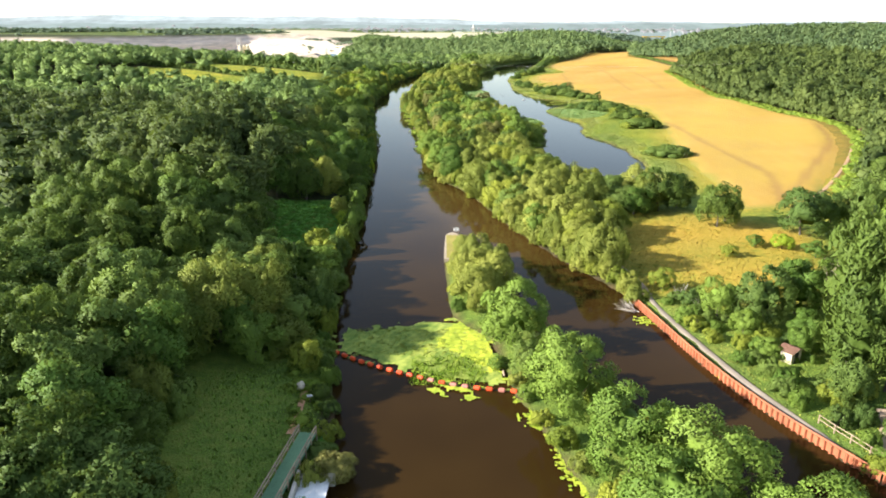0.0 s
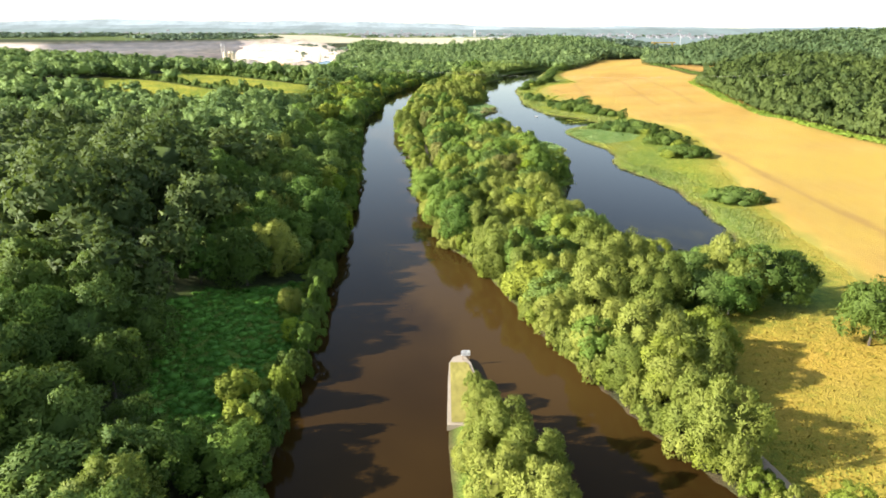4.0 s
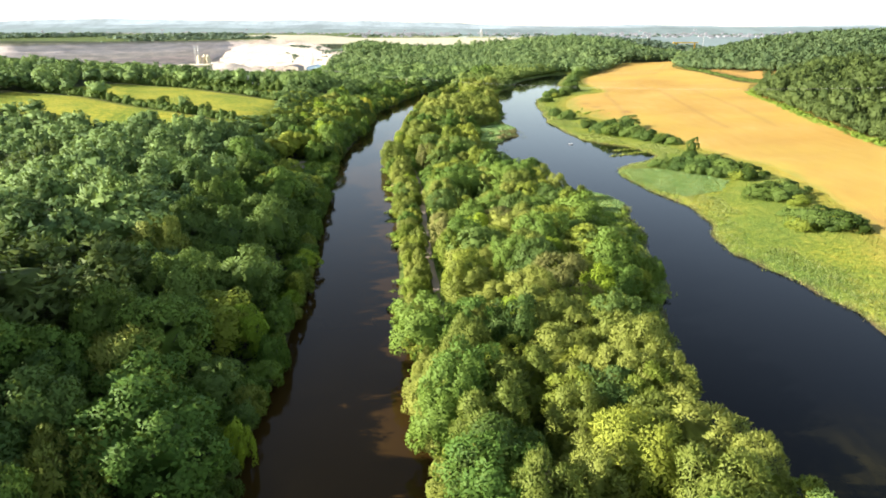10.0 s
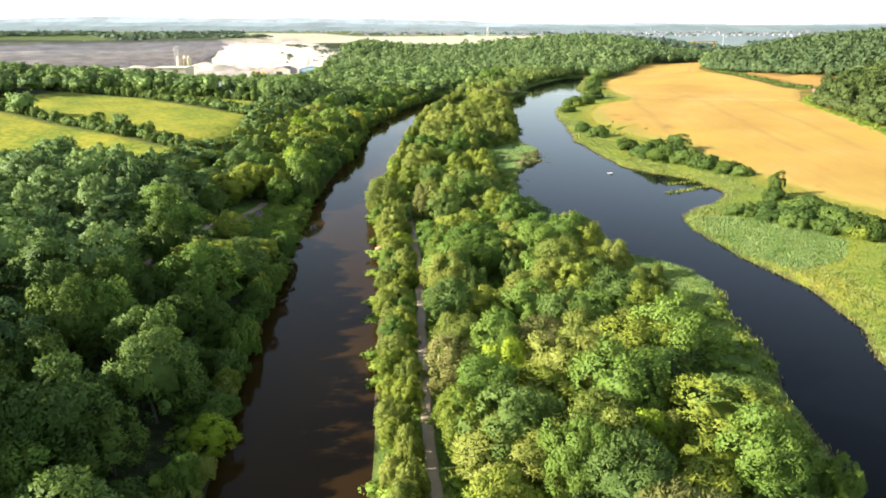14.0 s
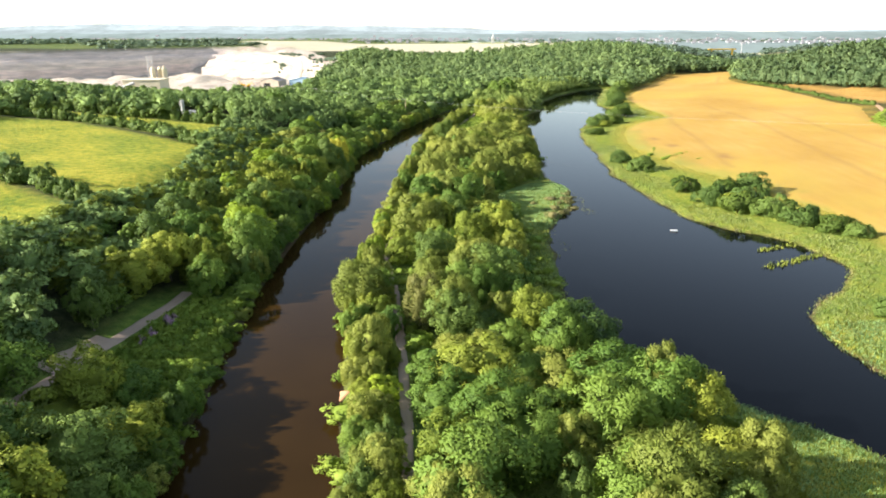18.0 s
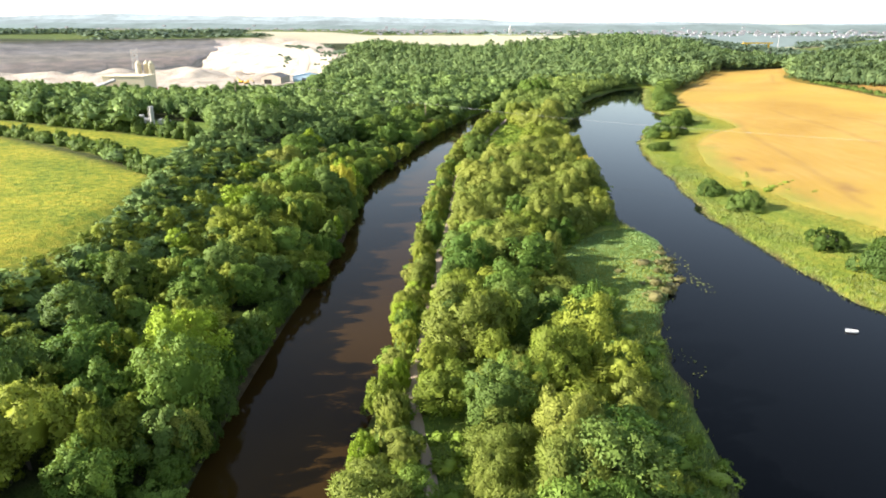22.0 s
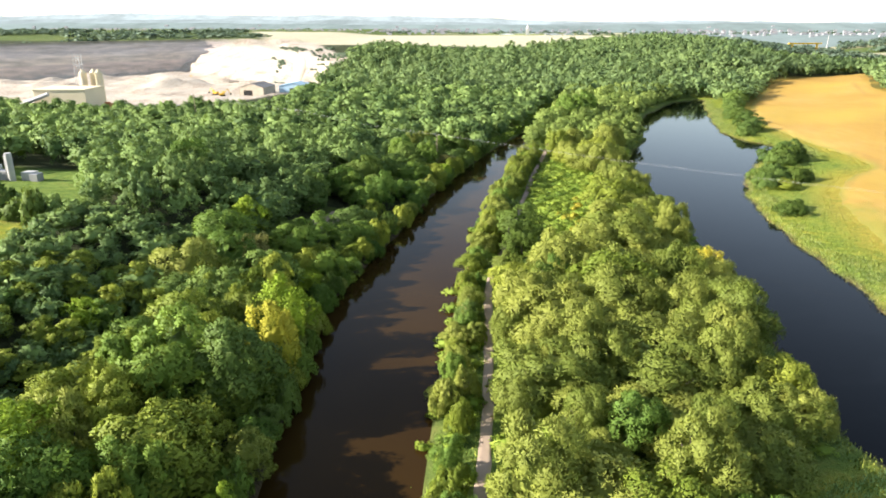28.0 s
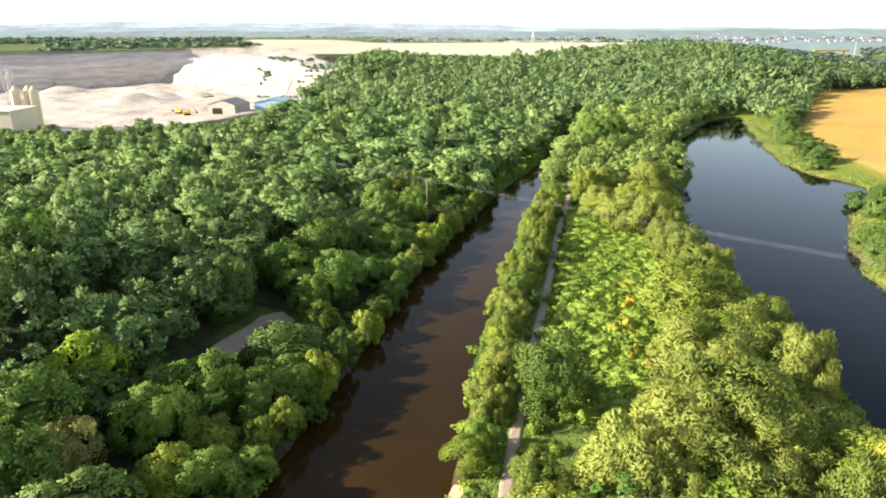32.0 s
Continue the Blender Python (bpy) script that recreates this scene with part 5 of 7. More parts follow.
low_scrub("undergrowth", scatter(-30, 240, 60, 700, 3.8, lambda x, y: spit_floor(x, y) & ~inside(x, y, HAY), 56), (1.4, 2.5), (0.7, 1.7), "low green undergrowth beneath the trees", NETTLE, 57, (0, 0.8))

FIREWEED = leaf_material("pink_willowherb", (0.22, 0.13, 0.12), (0.4, 0.24, 0.26), per_tree="tone")
CLEARING = np.array([(-53, 352), (-55, 366), (-54.5, 378), (-52.6, 389), (-50.5, 398), (-42, 396), (-38, 382), (-36, 352), (-40, 340)], float)
low_scrub("nettle_bed", scatter(-60, 335, -34, 402, 1.25, lambda x, y: inside(x, y, CLEARING) & (shore_at(x, y) > 0.2), 58), (0.8, 1.6), (0.6, 1.9), "rank nettles and herbs beside a stony track", NETTLE, 59, (0, 0.7))
low_scrub("lush_herbs", scatter(-46, 40, -12, 184, 1.35, lambda x, y: (inside(x, y, OPEN[0]) | (inside(x, y, OPEN[1]) & (x > -16))) & (shore_at(x, y) > 0.3) & ~((np.abs(x + 17.6) < 2.6) & (y < 84)), 61), (0.7, 1.5), (0.25, 0.8), "lush green herbs in a riverside glade", LUSH, 62, (0, 0.5))
low_scrub("willowherb", np.array([(-51.6, 386), (-51.0, 387.4), (-52.2, 384.6), (-50.6, 385.2), (-53.0, 379), (-52.4, 377.4), (-51.8, 380.4), (-52.8, 382)], float), (0.7, 1.1), (1.2, 1.9), "pink-flowering willowherb beside the track", FIREWEED, 60)

# ---- grass and reeds ----


def tuft_material(name, dark, light):
    m, nt, b = material(name, 0.8, 0.0, 0.2)
    at = nt.nodes.new("ShaderNodeAttribute")
    at.attribute_name = "tone"
    geo = nt.nodes.new("ShaderNodeNewGeometry")
    t = math_node(nt, "ADD", math_node(nt, "MULTIPLY", at.outputs["Fac"], 0.7), math_node(nt, "MULTIPLY", geo.outputs["Random Per Island"], 0.3))
    nt.links.new(ramp(nt, t, [(0.1, dark), (0.9, light)]), b.inputs["Base Color"])
    return m


GRASS_TUFT = tuft_material("rough_grass_blades", (0.22, 0.3, 0.035), (0.44, 0.45, 0.085))
REED_TUFT = tuft_material("reed_blades", (0.23, 0.31, 0.075), (0.42, 0.44, 0.16))
BED_TUFT = tuft_material("marsh_reed_blades", (0.19, 0.35, 0.1), (0.37, 0.51, 0.19))
DRY_TUFT = tuft_material("dry_grass_blades", (0.3, 0.27, 0.04), (0.5, 0.32, 0.065))
LUSH_TUFT = tuft_material("lush_grass_blades", (0.08, 0.19, 0.018), (0.24, 0.37, 0.04))
MEADOW_TUFT = tuft_material("meadow_grass_blades", (0.11, 0.165, 0.014), (0.37, 0.33, 0.04))


def tufts(name, places, tall, spread, blades, width, mat, label, seed, base=None, patch=25.0):
    """Many tufts of leaning blades as one mesh."""
    rng = np.random.RandomState(seed)
    n = len(places)
    z = ground_at(places[:, 0], places[:, 1]) if base is None else np.full(n, base)
    p = np.repeat(np.column_stack([places, z - 0.05]), blades, 0)
    m = len(p)
    p[:, :2] += rng.uniform(-0.85, 0.85, (m, 2)) * spread
    h = rng.uniform(*tall, m)
    a = rng.uniform(0, 6.283, m)
    lean = rng.uniform(0.1, 0.6, m) * h
    side = np.column_stack([-np.sin(a), np.cos(a), np.zeros(m)]) * (width * rng.uniform(0.6, 1.3, m))[:, None]
    top = p + np.column_stack([np.cos(a) * lean, np.sin(a) * lean, h])
    V = np.stack([p - side, p + side, top], 1).reshape(-1, 3)
    T = np.arange(m * 3).reshape(-1, 3)
    up = np.column_stack([np.cos(a) * 0.25, np.sin(a) * 0.25, np.ones(m)]) + 0.2 * rng.randn(m, 3)
    geo = np.cross(2 * side, top - p + side)
    T = np.where(((geo * up).sum(1) < 0)[:, None], T[:, ::-1], T)
    N = np.repeat(up / np.linalg.norm(up, axis=1)[:, None], 3, 0)
    tone = np.clip(0.5 + 0.55 * wave(p[:, 0], p[:, 1], patch, seed) + 0.45 * wave(p[:, 0], p[:, 1], patch * 0.25, seed + 1) + 0.15 * rng.randn(m), 0, 1)
    me = mesh_tris(name, V, T, mat, N, {"tone": np.repeat(tone, 3)})
    return tagged(new(name, me), label, "grass" if "grass" in name else "reeds", kind="stuff")


def lake_strip(x, y):
    d = shore_at(x, y)
    return (d > 0.3) & (x > right_x(y) - 2) & (y > 186) & (y < 880) & ~(inside(x, y, crop_outline)) & (x < right_x(y) + 46)


tufts("rough_grass", scatter(50, 186, 135, 880, 1.25, lake_strip, 61), (0.15, 0.4), 1.5, 10, 0.065, GRASS_TUFT, "rough yellow-green grass along the lake", 62)
tufts("reed_fringe", scatter(50, 186, 130, 880, 1.0, lambda x, y: lake_strip(x, y) & (shore_at(x, y) < 5.0 + 7.0 * (wave(x, y, 60, 61) > 0.0)), 63), (0.35, 0.75), 0.9, 8, 0.055, REED_TUFT, "reeds along the lake's edge", 64)
tufts("reed_bed", scatter(5, 330, 52, 504, 0.5, lambda x, y: inside(x, y, REEDS[0]) | inside(x, y, REEDS[1]), 65), (0.2, 0.45), 0.8, 11, 0.05, BED_TUFT, "pale green reed bed at the lake's edge", 66, patch=9.0)
tufts("reed_bed", scatter(55, 330, 110, 420, 0.55, lambda x, y: inside(x, y, RIGHT_REEDS) & (shore_at(x, y) > 0.1), 83), (0.3, 0.6), 0.8, 11, 0.05, BED_TUFT, "pale green reeds on the lake's grassy shore", 84, patch=9.0)
tufts("waterside_grass", scatter(10, 188, 62, 745, 1.1, lambda x, y: (shore_at(x, y) > -0.2) & (shore_at(x, y) < np.where((y > 360) & (y < 450), 9.0, 3.0)) & (x > path_at(y) + 6) & (x < right_x(y) - 12) & ~inside(x, y, REEDS[0]) & ~inside(x, y, REEDS[1]), 67), (0.35, 0.75), 1.1, 7, 0.08, GRASS_TUFT, "tall grass fringe at the lake's edge", 68)
tufts("meadow_grass", scatter(-315, 400, -75, 620, 2.0, lambda x, y: ~no_meadow(x, y, 0.0), 69), (0.05, 0.16), 2.0, 6, 0.16, MEADOW_TUFT, "uncut meadow grass with seed heads", 70, patch=16.0)
tufts("dry_grass", scatter(34, 104, 86, 172, 1.4, lambda x, y: inside(x, y, HAY), 71), (0.12, 0.3), 1.4, 5, 0.18, DRY_TUFT, "dry golden grass in a clearing", 72)
tufts("path_grass", scatter(-24, 190, 20, 760, 0.9, lambda x, y: (path_gap(x, y) > 0.7) & (path_gap(x, y) < 2.4) & (shore_at(x, y) > 0.3), 73), (0.25, 0.55), 0.9, 4, 0.1, GRASS_TUFT, "grass verge beside the towpath", 74)
tufts("bank_grass", scatter(-46, 45, -10, 184, 1.0, lambda x, y: (inside(x, y, OPEN[0]) | inside(x, y, OPEN[1])) & (shore_at(x, y) > 0.2), 75), (0.2, 0.5), 1.0, 6, 0.09, LUSH_TUFT, "lush grass in a clearing on the bank", 76)
tufts("quay_grass", scatter(34, 55, 100, 130, 1.1, lambda x, y: (path_gap(x, y) > 1.0) & (x > path_at(y)) & (x < path_at(y) + 16), 77), (0.12, 0.3), 1.0, 5, 0.14, GRASS_TUFT, "rough grass beside the quay path", 78)
tufts("islet_reeds", np.concatenate([np.column_stack([np.linspace(67, 79, 40), np.linspace(432, 437.5, 40)]), np.column_stack([np.linspace(64, 81, 60), np.linspace(420, 430, 60)])]) + np.random.RandomState(3).randn(100, 2) * 0.35, (0.3, 0.8), 1.0, 8, 0.12, GRASS_TUFT, "narrow grassy islets just above water", 79, base=0.0)

STRAW_TUFT = tuft_material("dead_reed_straw", (0.3, 0.26, 0.08), (0.5, 0.4, 0.17))
tufts("reed_straw", scatter(50, 186, 130, 880, 0.8, lambda x, y: (shore_at(x, y) > -0.6) & (shore_at(x, y) < 1.3) & (x > right_x(y) - 3) & (wave(x, y, 40, 66) > -0.25), 81), (0.3, 0.7), 0.6, 6, 0.06, STRAW_TUFT, "straw-coloured dead reeds along the waterline", 82)
for x, y in scatter(-42, 44, -31, 80, 4.0, lambda x, y: x < -30.5 - 0.02 * y, 87):
    tree("shrub", rt.choice(("ash", "dark", "oak")), x, y, rt.uniform(2.2, 3.6), rt.uniform(2.4, 4.6), "at the edge of a riverside lawn", "lawn bushes")

# ---- distance ----


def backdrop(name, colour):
    """Distant land whose own glow stands for kilometres of bright, hazy summer air."""
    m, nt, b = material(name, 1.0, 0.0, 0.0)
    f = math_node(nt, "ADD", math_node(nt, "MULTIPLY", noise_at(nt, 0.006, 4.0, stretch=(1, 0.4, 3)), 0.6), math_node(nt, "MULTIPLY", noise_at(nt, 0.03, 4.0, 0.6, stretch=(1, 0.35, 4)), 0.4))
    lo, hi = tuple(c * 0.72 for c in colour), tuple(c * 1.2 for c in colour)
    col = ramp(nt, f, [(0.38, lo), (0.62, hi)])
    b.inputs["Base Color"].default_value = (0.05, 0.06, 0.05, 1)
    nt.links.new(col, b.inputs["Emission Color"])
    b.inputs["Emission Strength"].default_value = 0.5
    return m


# Haze painted as glow: each ridge farther off is paler and bluer.
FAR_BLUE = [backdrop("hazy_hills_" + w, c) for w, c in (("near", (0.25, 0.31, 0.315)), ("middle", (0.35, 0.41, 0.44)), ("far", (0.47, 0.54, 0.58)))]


def ridge_line(name, y, tall, seed, mat, x0=-4200, x1=4200, bend=0.0, slope=0.0):
    xs_ = np.linspace(x0, x1, 260)
    fall = np.interp(xs_, [-900, 900], [1.0, 1.0 - slope])
    zt = tall * fall + tall * 0.22 * wave(xs_, xs_ * 0, 1500, seed) + tall * 0.08 * wave(xs_, xs_ * 0, 300, seed + 1) + 1.3 * wave(xs_, xs_ * 0, 50, seed + 2)
    yy = y + bend * (xs_ / 1000) ** 2
    rows = [np.column_stack([xs_, yy - 860, np.full_like(xs_, -6.0)]), np.column_stack([xs_, yy - 820, np.full_like(xs_, 19.0)]), np.column_stack([xs_, yy - 420, np.full_like(xs_, 21.0) + 2.5 * wave(xs_, xs_ * 0, 260, seed + 5)]), np.column_stack([xs_, yy - 150, zt * 0.6]), np.column_stack([xs_, yy, zt]), np.column_stack([xs_, yy + 260, zt * 0.7]), np.column_stack([xs_, yy + 500, np.zeros_like(xs_)])]
    V = np.stack(rows, 0).reshape(-1, 3)
    n = len(xs_)
    i = (np.arange(6)[:, None] * n + np.arange(n - 1)[None, :]).ravel()
    return tagged(new(name, mesh_tris(name, V, np.stack([i, i + 1, i + n + 1, i + n], 1), mat)), "low wooded hills in the far distance", "hills", kind="structure")


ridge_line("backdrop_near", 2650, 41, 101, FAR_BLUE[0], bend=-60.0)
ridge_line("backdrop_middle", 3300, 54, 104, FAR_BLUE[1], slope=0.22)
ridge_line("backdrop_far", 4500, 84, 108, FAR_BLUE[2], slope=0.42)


def far_belt(x, y):
    back = np.interp(x, [-900, -560, -500, -360, -330, -250], [980, 1010, 1062, 1256, 1275, 1290])
    rim = (x < -300) & (y > back + 48) & (y < back + 100) & (wave(x, y, 90, 57) > -0.9)
    plain = (y > 1330) & (y < 1840) & ((x < -330 - 0.35 * (y - 1400)) | (x > 240)) & (wave(x, y, 420, 55) + 0.5 * wave(x, y, 130, 56) > -0.05)
    return rim | plain | ((np.abs(x - 225 - 0.12 * (y - 1300)) < 14) & (y > 1330) & (y < 1900))


# Grey-blue leaf colour stands for haze on distant hedges, copses and scrub.
HAZY_LEAF = leaf_material("haze_tinted_hedge_leaves", (0.07, 0.105, 0.06), (0.16, 0.2, 0.11), per_tree="tone")
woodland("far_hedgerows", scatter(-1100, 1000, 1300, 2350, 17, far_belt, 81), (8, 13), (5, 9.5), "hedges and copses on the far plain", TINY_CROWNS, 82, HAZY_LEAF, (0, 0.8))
# Walls and roofs greyed nearly alike, their colour standing for haze over the town.
HOUSE_WALL, HOUSE_ROOF = simple("haze_greyed_walls", (0.3, 0.3, 0.3), 0.9), simple("haze_greyed_roofs", (0.22, 0.205, 0.2), 0.9)


def houses(name, spots, label):
    """Gabled houses of a far town as one mesh."""
    rng = np.random.RandomState(9)
    V, T = [], []
    for x, y, z in spots:
        w, d, h, r = rng.uniform(2.5, 5.5), rng.uniform(2.5, 4), rng.uniform(0.8, 2.4), rng.uniform(1.0, 2.0)
        b = len(V)
        V += [(x - w, y - d, z - 4), (x + w, y - d, z - 4), (x + w, y + d, z - 4), (x - w, y + d, z - 4), (x - w, y - d, z + h), (x + w, y - d, z + h), (x + w, y + d, z + h), (x - w, y + d, z + h), (x - w, y, z + h + r), (x + w, y, z + h + r)]
        T += [((b, b + 1, b + 5, b + 4), 0), ((b + 1, b + 2, b + 6, b + 5), 0), ((b + 3, b, b + 4, b + 7), 0), ((b + 4, b + 5, b + 9, b + 8), 1), ((b + 6, b + 7, b + 8, b + 9), 1)]
    me = bpy.data.meshes.new(name)
    me.from_pydata(V, [], [t for t, k in T])
    for m in (HOUSE_WALL, HOUSE_ROOF):
        me.materials.append(m)
    me.polygons.foreach_set("material_index", [k for t, k in T])
    return tagged(new(name, me), label, "houses", kind="stuff")


rng = np.random.RandomState(77)
spots = []
for cx_, cy_, n, sx, sy in ((-1250, 2120, 260, 430, 150), (-620, 2140, 260, 330, 150), (-150, 2250, 90, 260, 110), (640, 2150, 110, 260, 150), (1150, 2150, 80, 300, 150)):
    for i in range(n):
        x, y = cx_ + rng.randn() * sx * 0.7, cy_ + rng.randn() * sy
        spots.append((x, y, float(np.interp(y + 60 * (x / 1000) ** 2, [1830, 2230, 2500, 2650], [21, 24.5, 29, 42]))))
copse = np.array([(cx_ + rng.randn() * 420, 2120 + rng.randn() * 110) for cx_ in (-1100, -700, -300, 200, 650, 1050) for i in range(26)])
V_, T_ = [], []
for x, y in copse:
    v, t, n_ = TINY_CROWNS[rng.randint(3)]
    z = float(np.interp(y + 60 * (x / 1000) ** 2, [1830, 2230, 2500, 2650], [21, 24.5, 29, 42]))
    T_.append(t + sum(len(q) for q in V_))
    V_.append(v * [rng.uniform(9, 20), rng.uniform(5, 9), rng.uniform(4, 7)] + [x, y, z - 2])
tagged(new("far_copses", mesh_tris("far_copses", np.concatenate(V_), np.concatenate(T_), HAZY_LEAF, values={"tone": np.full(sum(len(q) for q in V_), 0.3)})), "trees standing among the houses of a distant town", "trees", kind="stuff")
houses("far_town", spots, "houses of a distant town on low hills")
# rough hedge bank between the two grain fields
hedge([(231, 672), (233, 705), (233, 775), (234, 848)], 4.0, 2.6, 2.2, "low green bank of scrub between grain fields")
# ---- quay wall, paths and tracks ----
RUST = simple("rusty_red_sheet_steel", (0.36, 0.125, 0.06), 0.8, 0.1, vary=0.45, scale=2.0)
CONCRETE = simple("weathered_concrete", (0.5, 0.46, 0.39), 0.9, vary=0.25, scale=1.5)
TIMBER = simple("weathered_timber", (0.33, 0.25, 0.17), 0.9, vary=0.35, scale=3)
WHITE = simple("white_paint", (0.78, 0.78, 0.76), 0.5, vary=0.08)
ORANGE = simple("orange_float_plastic", (0.72, 0.09, 0.025), 0.5, vary=0.2)
FADED = simple("faded_red_float_plastic", (0.5, 0.2, 0.15), 0.6, vary=0.25)
STEEL = simple("grey_galvanised_steel", (0.45, 0.43, 0.4), 0.6, 0.0, vary=0.15)
GREEN_DECK = simple("green_mossy_decking", (0.13, 0.24, 0.13), 0.9, vary=0.3)
CREAM = simple("cream_cladding", (0.66, 0.56, 0.37), 0.7, vary=0.1, scale=0.4)
PALE_BLUE = simple("pale_blue_sheet_metal", (0.46, 0.62, 0.72), 0.5, 0.1, vary=0.1, scale=0.5)
STONEWORK = simple("buff_stone_wall", (0.48, 0.41, 0.31), 0.9, vary=0.25)
SLATE = simple("grey_sheet_roof", (0.33, 0.32, 0.31), 0.8, vary=0.25)
DARK = simple("dark_opening", (0.025, 0.024, 0.022), 0.9, vary=0.2)
BROWN = simple("brown_brick", (0.28, 0.16, 0.11), 0.9, vary=0.25)
YELLOW = simple("yellow_machine_paint", (0.7, 0.42, 0.04), 0.5, vary=0.15)
FOAM = simple("white_water_foam", (0.75, 0.76, 0.76), 0.5, vary=0.3, scale=3)
TRACK_EARTH = simple("dry_brown_track_earth", (0.34, 0.215, 0.115), 0.95, vary=0.25)
SANDSTONE = simple("orange_sandy_soil", (0.5, 0.27, 0.14), 0.95, vary=0.25)

quay = empty("quay_wall", 0, 0, 0, label="rust-red corrugated sheet piling along the water", category="quay wall", kind="structure")
pile_line = smooth(PILING[:5], 0.9)
pm = None
for i in range(len(pile_line) - 1):
    a, b_ = pile_line[i], pile_line[i + 1]
    if pm is None:
        bm = bmesh.new()
        prof = [(-0.46, 0.0), (-0.3, 0.0), (-0.18, -0.26), (0.18, -0.26), (0.3, 0.0), (0.46, 0.0), (0.46, 0.05), (0.33, 0.05), (0.21, -0.21), (-0.21, -0.21), (-0.33, 0.05), (-0.46, 0.05)]
        lo = [bm.verts.new((x, y, -1.2)) for x, y in prof]
        hi = [bm.verts.new((x, y, 1.25)) for x, y in prof]
        for k in range(12):
            bm.faces.new((lo[k], lo[(k + 1) % 12], hi[(k + 1) % 12], hi[k]))
        for q in ((0, 1, 10, 11), (1, 2, 9, 10), (2, 3, 8, 9), (3, 4, 7, 8), (4, 5, 6, 7)):
            bm.faces.new([hi[k] for k in q])
        ob = part("sheet_pile", bm, RUST, quay)
        pm = ob.data
    else:
        ob = new("sheet_pile", pm)
        ob.parent = quay
    d = b_ - a
    ob.matrix_basis = pose((a[0] + b_[0]) / 2, (a[1] + b_[1]) / 2, rt.uniform(-0.04, 0.04), 0, 0, math.degrees(math.atan2(d[1], d[0])) + 180)
bm = bmesh.new()
for a, b_ in zip(pile_line[:-1:3], pile_line[3::3]):
    d = (b_ - a) / np.hypot(*(b_ - a))
    off = np.array([-d[1], d[0]]) * 0.28
    rod(bm, (*(a + off), 1.2), (*(b_ + off), 1.2), 0.16, 0.16, 4)
part("capping_beam", bm, RUST, quay)

ribbon("path_woodland", smooth([(-60, 340), (-59.2, 354), (-58.4, 366), (-57.6, 376), (-55.8, 387), (-54.4, 394), (-53.6, 400)], 2), 2.2, GRAVEL, "pale stony track in a woodland clearing", seed=2)
ribbon("path_turning", smooth([(-61, 366), (-59.8, 372), (-58.4, 379)], 1.5), 4.2, GRAVEL, "bare pale gravel where the track widens", lift=0.13, seed=12)
ribbon("path_clearing", smooth([(-55.2, 586), (-54, 590), (-52.4, 595), (-51.8, 599), (-49.6, 602)], 1.5), 4.2, GRAVEL, "bare gravel clearing among trees", seed=3)
ribbon("road_quay", smooth([(50, 56), (53, 66), (57, 74)], 2), 4.5, GRAVEL, "pale gravel track beside the quay", seed=4)
ribbon("road_meadow", smooth([(72, 116), (75, 122), (80, 131)], 2), 3.4, GRAVEL, "pale gravel track between trees", seed=6)
ribbon("road_field", smooth([(84, 160), (107, 186), (134, 222), (156, 256), (176, 286), (196, 306)], 3), 1.2, TRACK_EARTH, "rutted earth farm track beside the wheat field", seed=7)
ribbon("road_gap", smooth([(238, 684), (229, 664), (218, 640), (208, 616), (203, 604)], 3), 2.4, TRACK_EARTH, "bare earth track at the gap between two fields", seed=8)
ribbon("path_bank", smooth([(-18.5, 70), (-18.3, 74), (-18.6, 80)], 1), 0.9, SANDSTONE, "narrow trodden earth path", seed=5)
for i, (x, y) in enumerate(((-19.5, 560), (-19, 547), (-17.5, 568), (-19.6, 532), (-18.8, 459), (-19.4, 365), (-9, 208))):
    ribbon("path_landing", np.array([(x - 0.6, y - 1.2), (x, y), (x + 0.6, y + 1.2)]), 2.4, SANDSTONE, "bare orange earth beside the towpath", lift=0.12, seed=20 + i)


def fence(points, gap, tall, label):
    f = empty("fence", 0, 0, 0, label=label, category="fence")
    line = smooth(points, gap)
    for i, (x, y) in enumerate(line):
        z = float(ground_at(x, y))
        bm = bmesh.new()
        box(bm, x - 0.07, y - 0.07, z - 0.3, x + 0.07, y + 0.07, z + tall, 0.01)
        part("post", bm, TIMBER, f)
        if i:
            px, py = line[i - 1]
            pz = float(ground_at(px, py))
            for h in (0.45, 0.92):
                bm = bmesh.new()
                rod(bm, (px, py, pz + tall * h), (x, y, z + tall * h), 0.055, 0.055, 4)
                part("rail", bm, TIMBER, f)
    return f


fence([(46.5, 72.5), (49, 66), (53, 58), (57, 50)], 1.9, 1.2, "timber post-and-rail fence beside the quay path")

# ---- weir, walkway, boom, island tip ----
deck = empty("walkway", -17.0, 63.0, float(ground_at(-17.5, 63)) + 0.7, -8, "green mossy walkway with timber handrails over the weir", "walkway")
bm = bmesh.new()
box(bm, -1.0, -9, -0.15, 1.0, 6.5, 0.0, 0.02)
part("deck", bm, GREEN_DECK, deck)
for sx in (-1.05, 1.05):
    for k in range(8):
        bm = bmesh.new()
        box(bm, sx - 0.07, -6.9 + k * 1.9 - 0.07, -1.4, sx + 0.07, -6.9 + k * 1.9 + 0.07, 1.1, 0.01)
        part("post", bm, TIMBER, deck)
    for h in (0.5, 1.05):
        bm = bmesh.new()
        box(bm, sx - 0.06, -7, h - 0.06, sx + 0.06, 6.5, h + 0.06, 0.01)
        part("handrail", bm, TIMBER, deck)
wx_, wy_ = np.linspace(-15.4, -12.2, 14), np.linspace(48, 62, 40)
AX, AY = np.meshgrid(wx_, wy_)
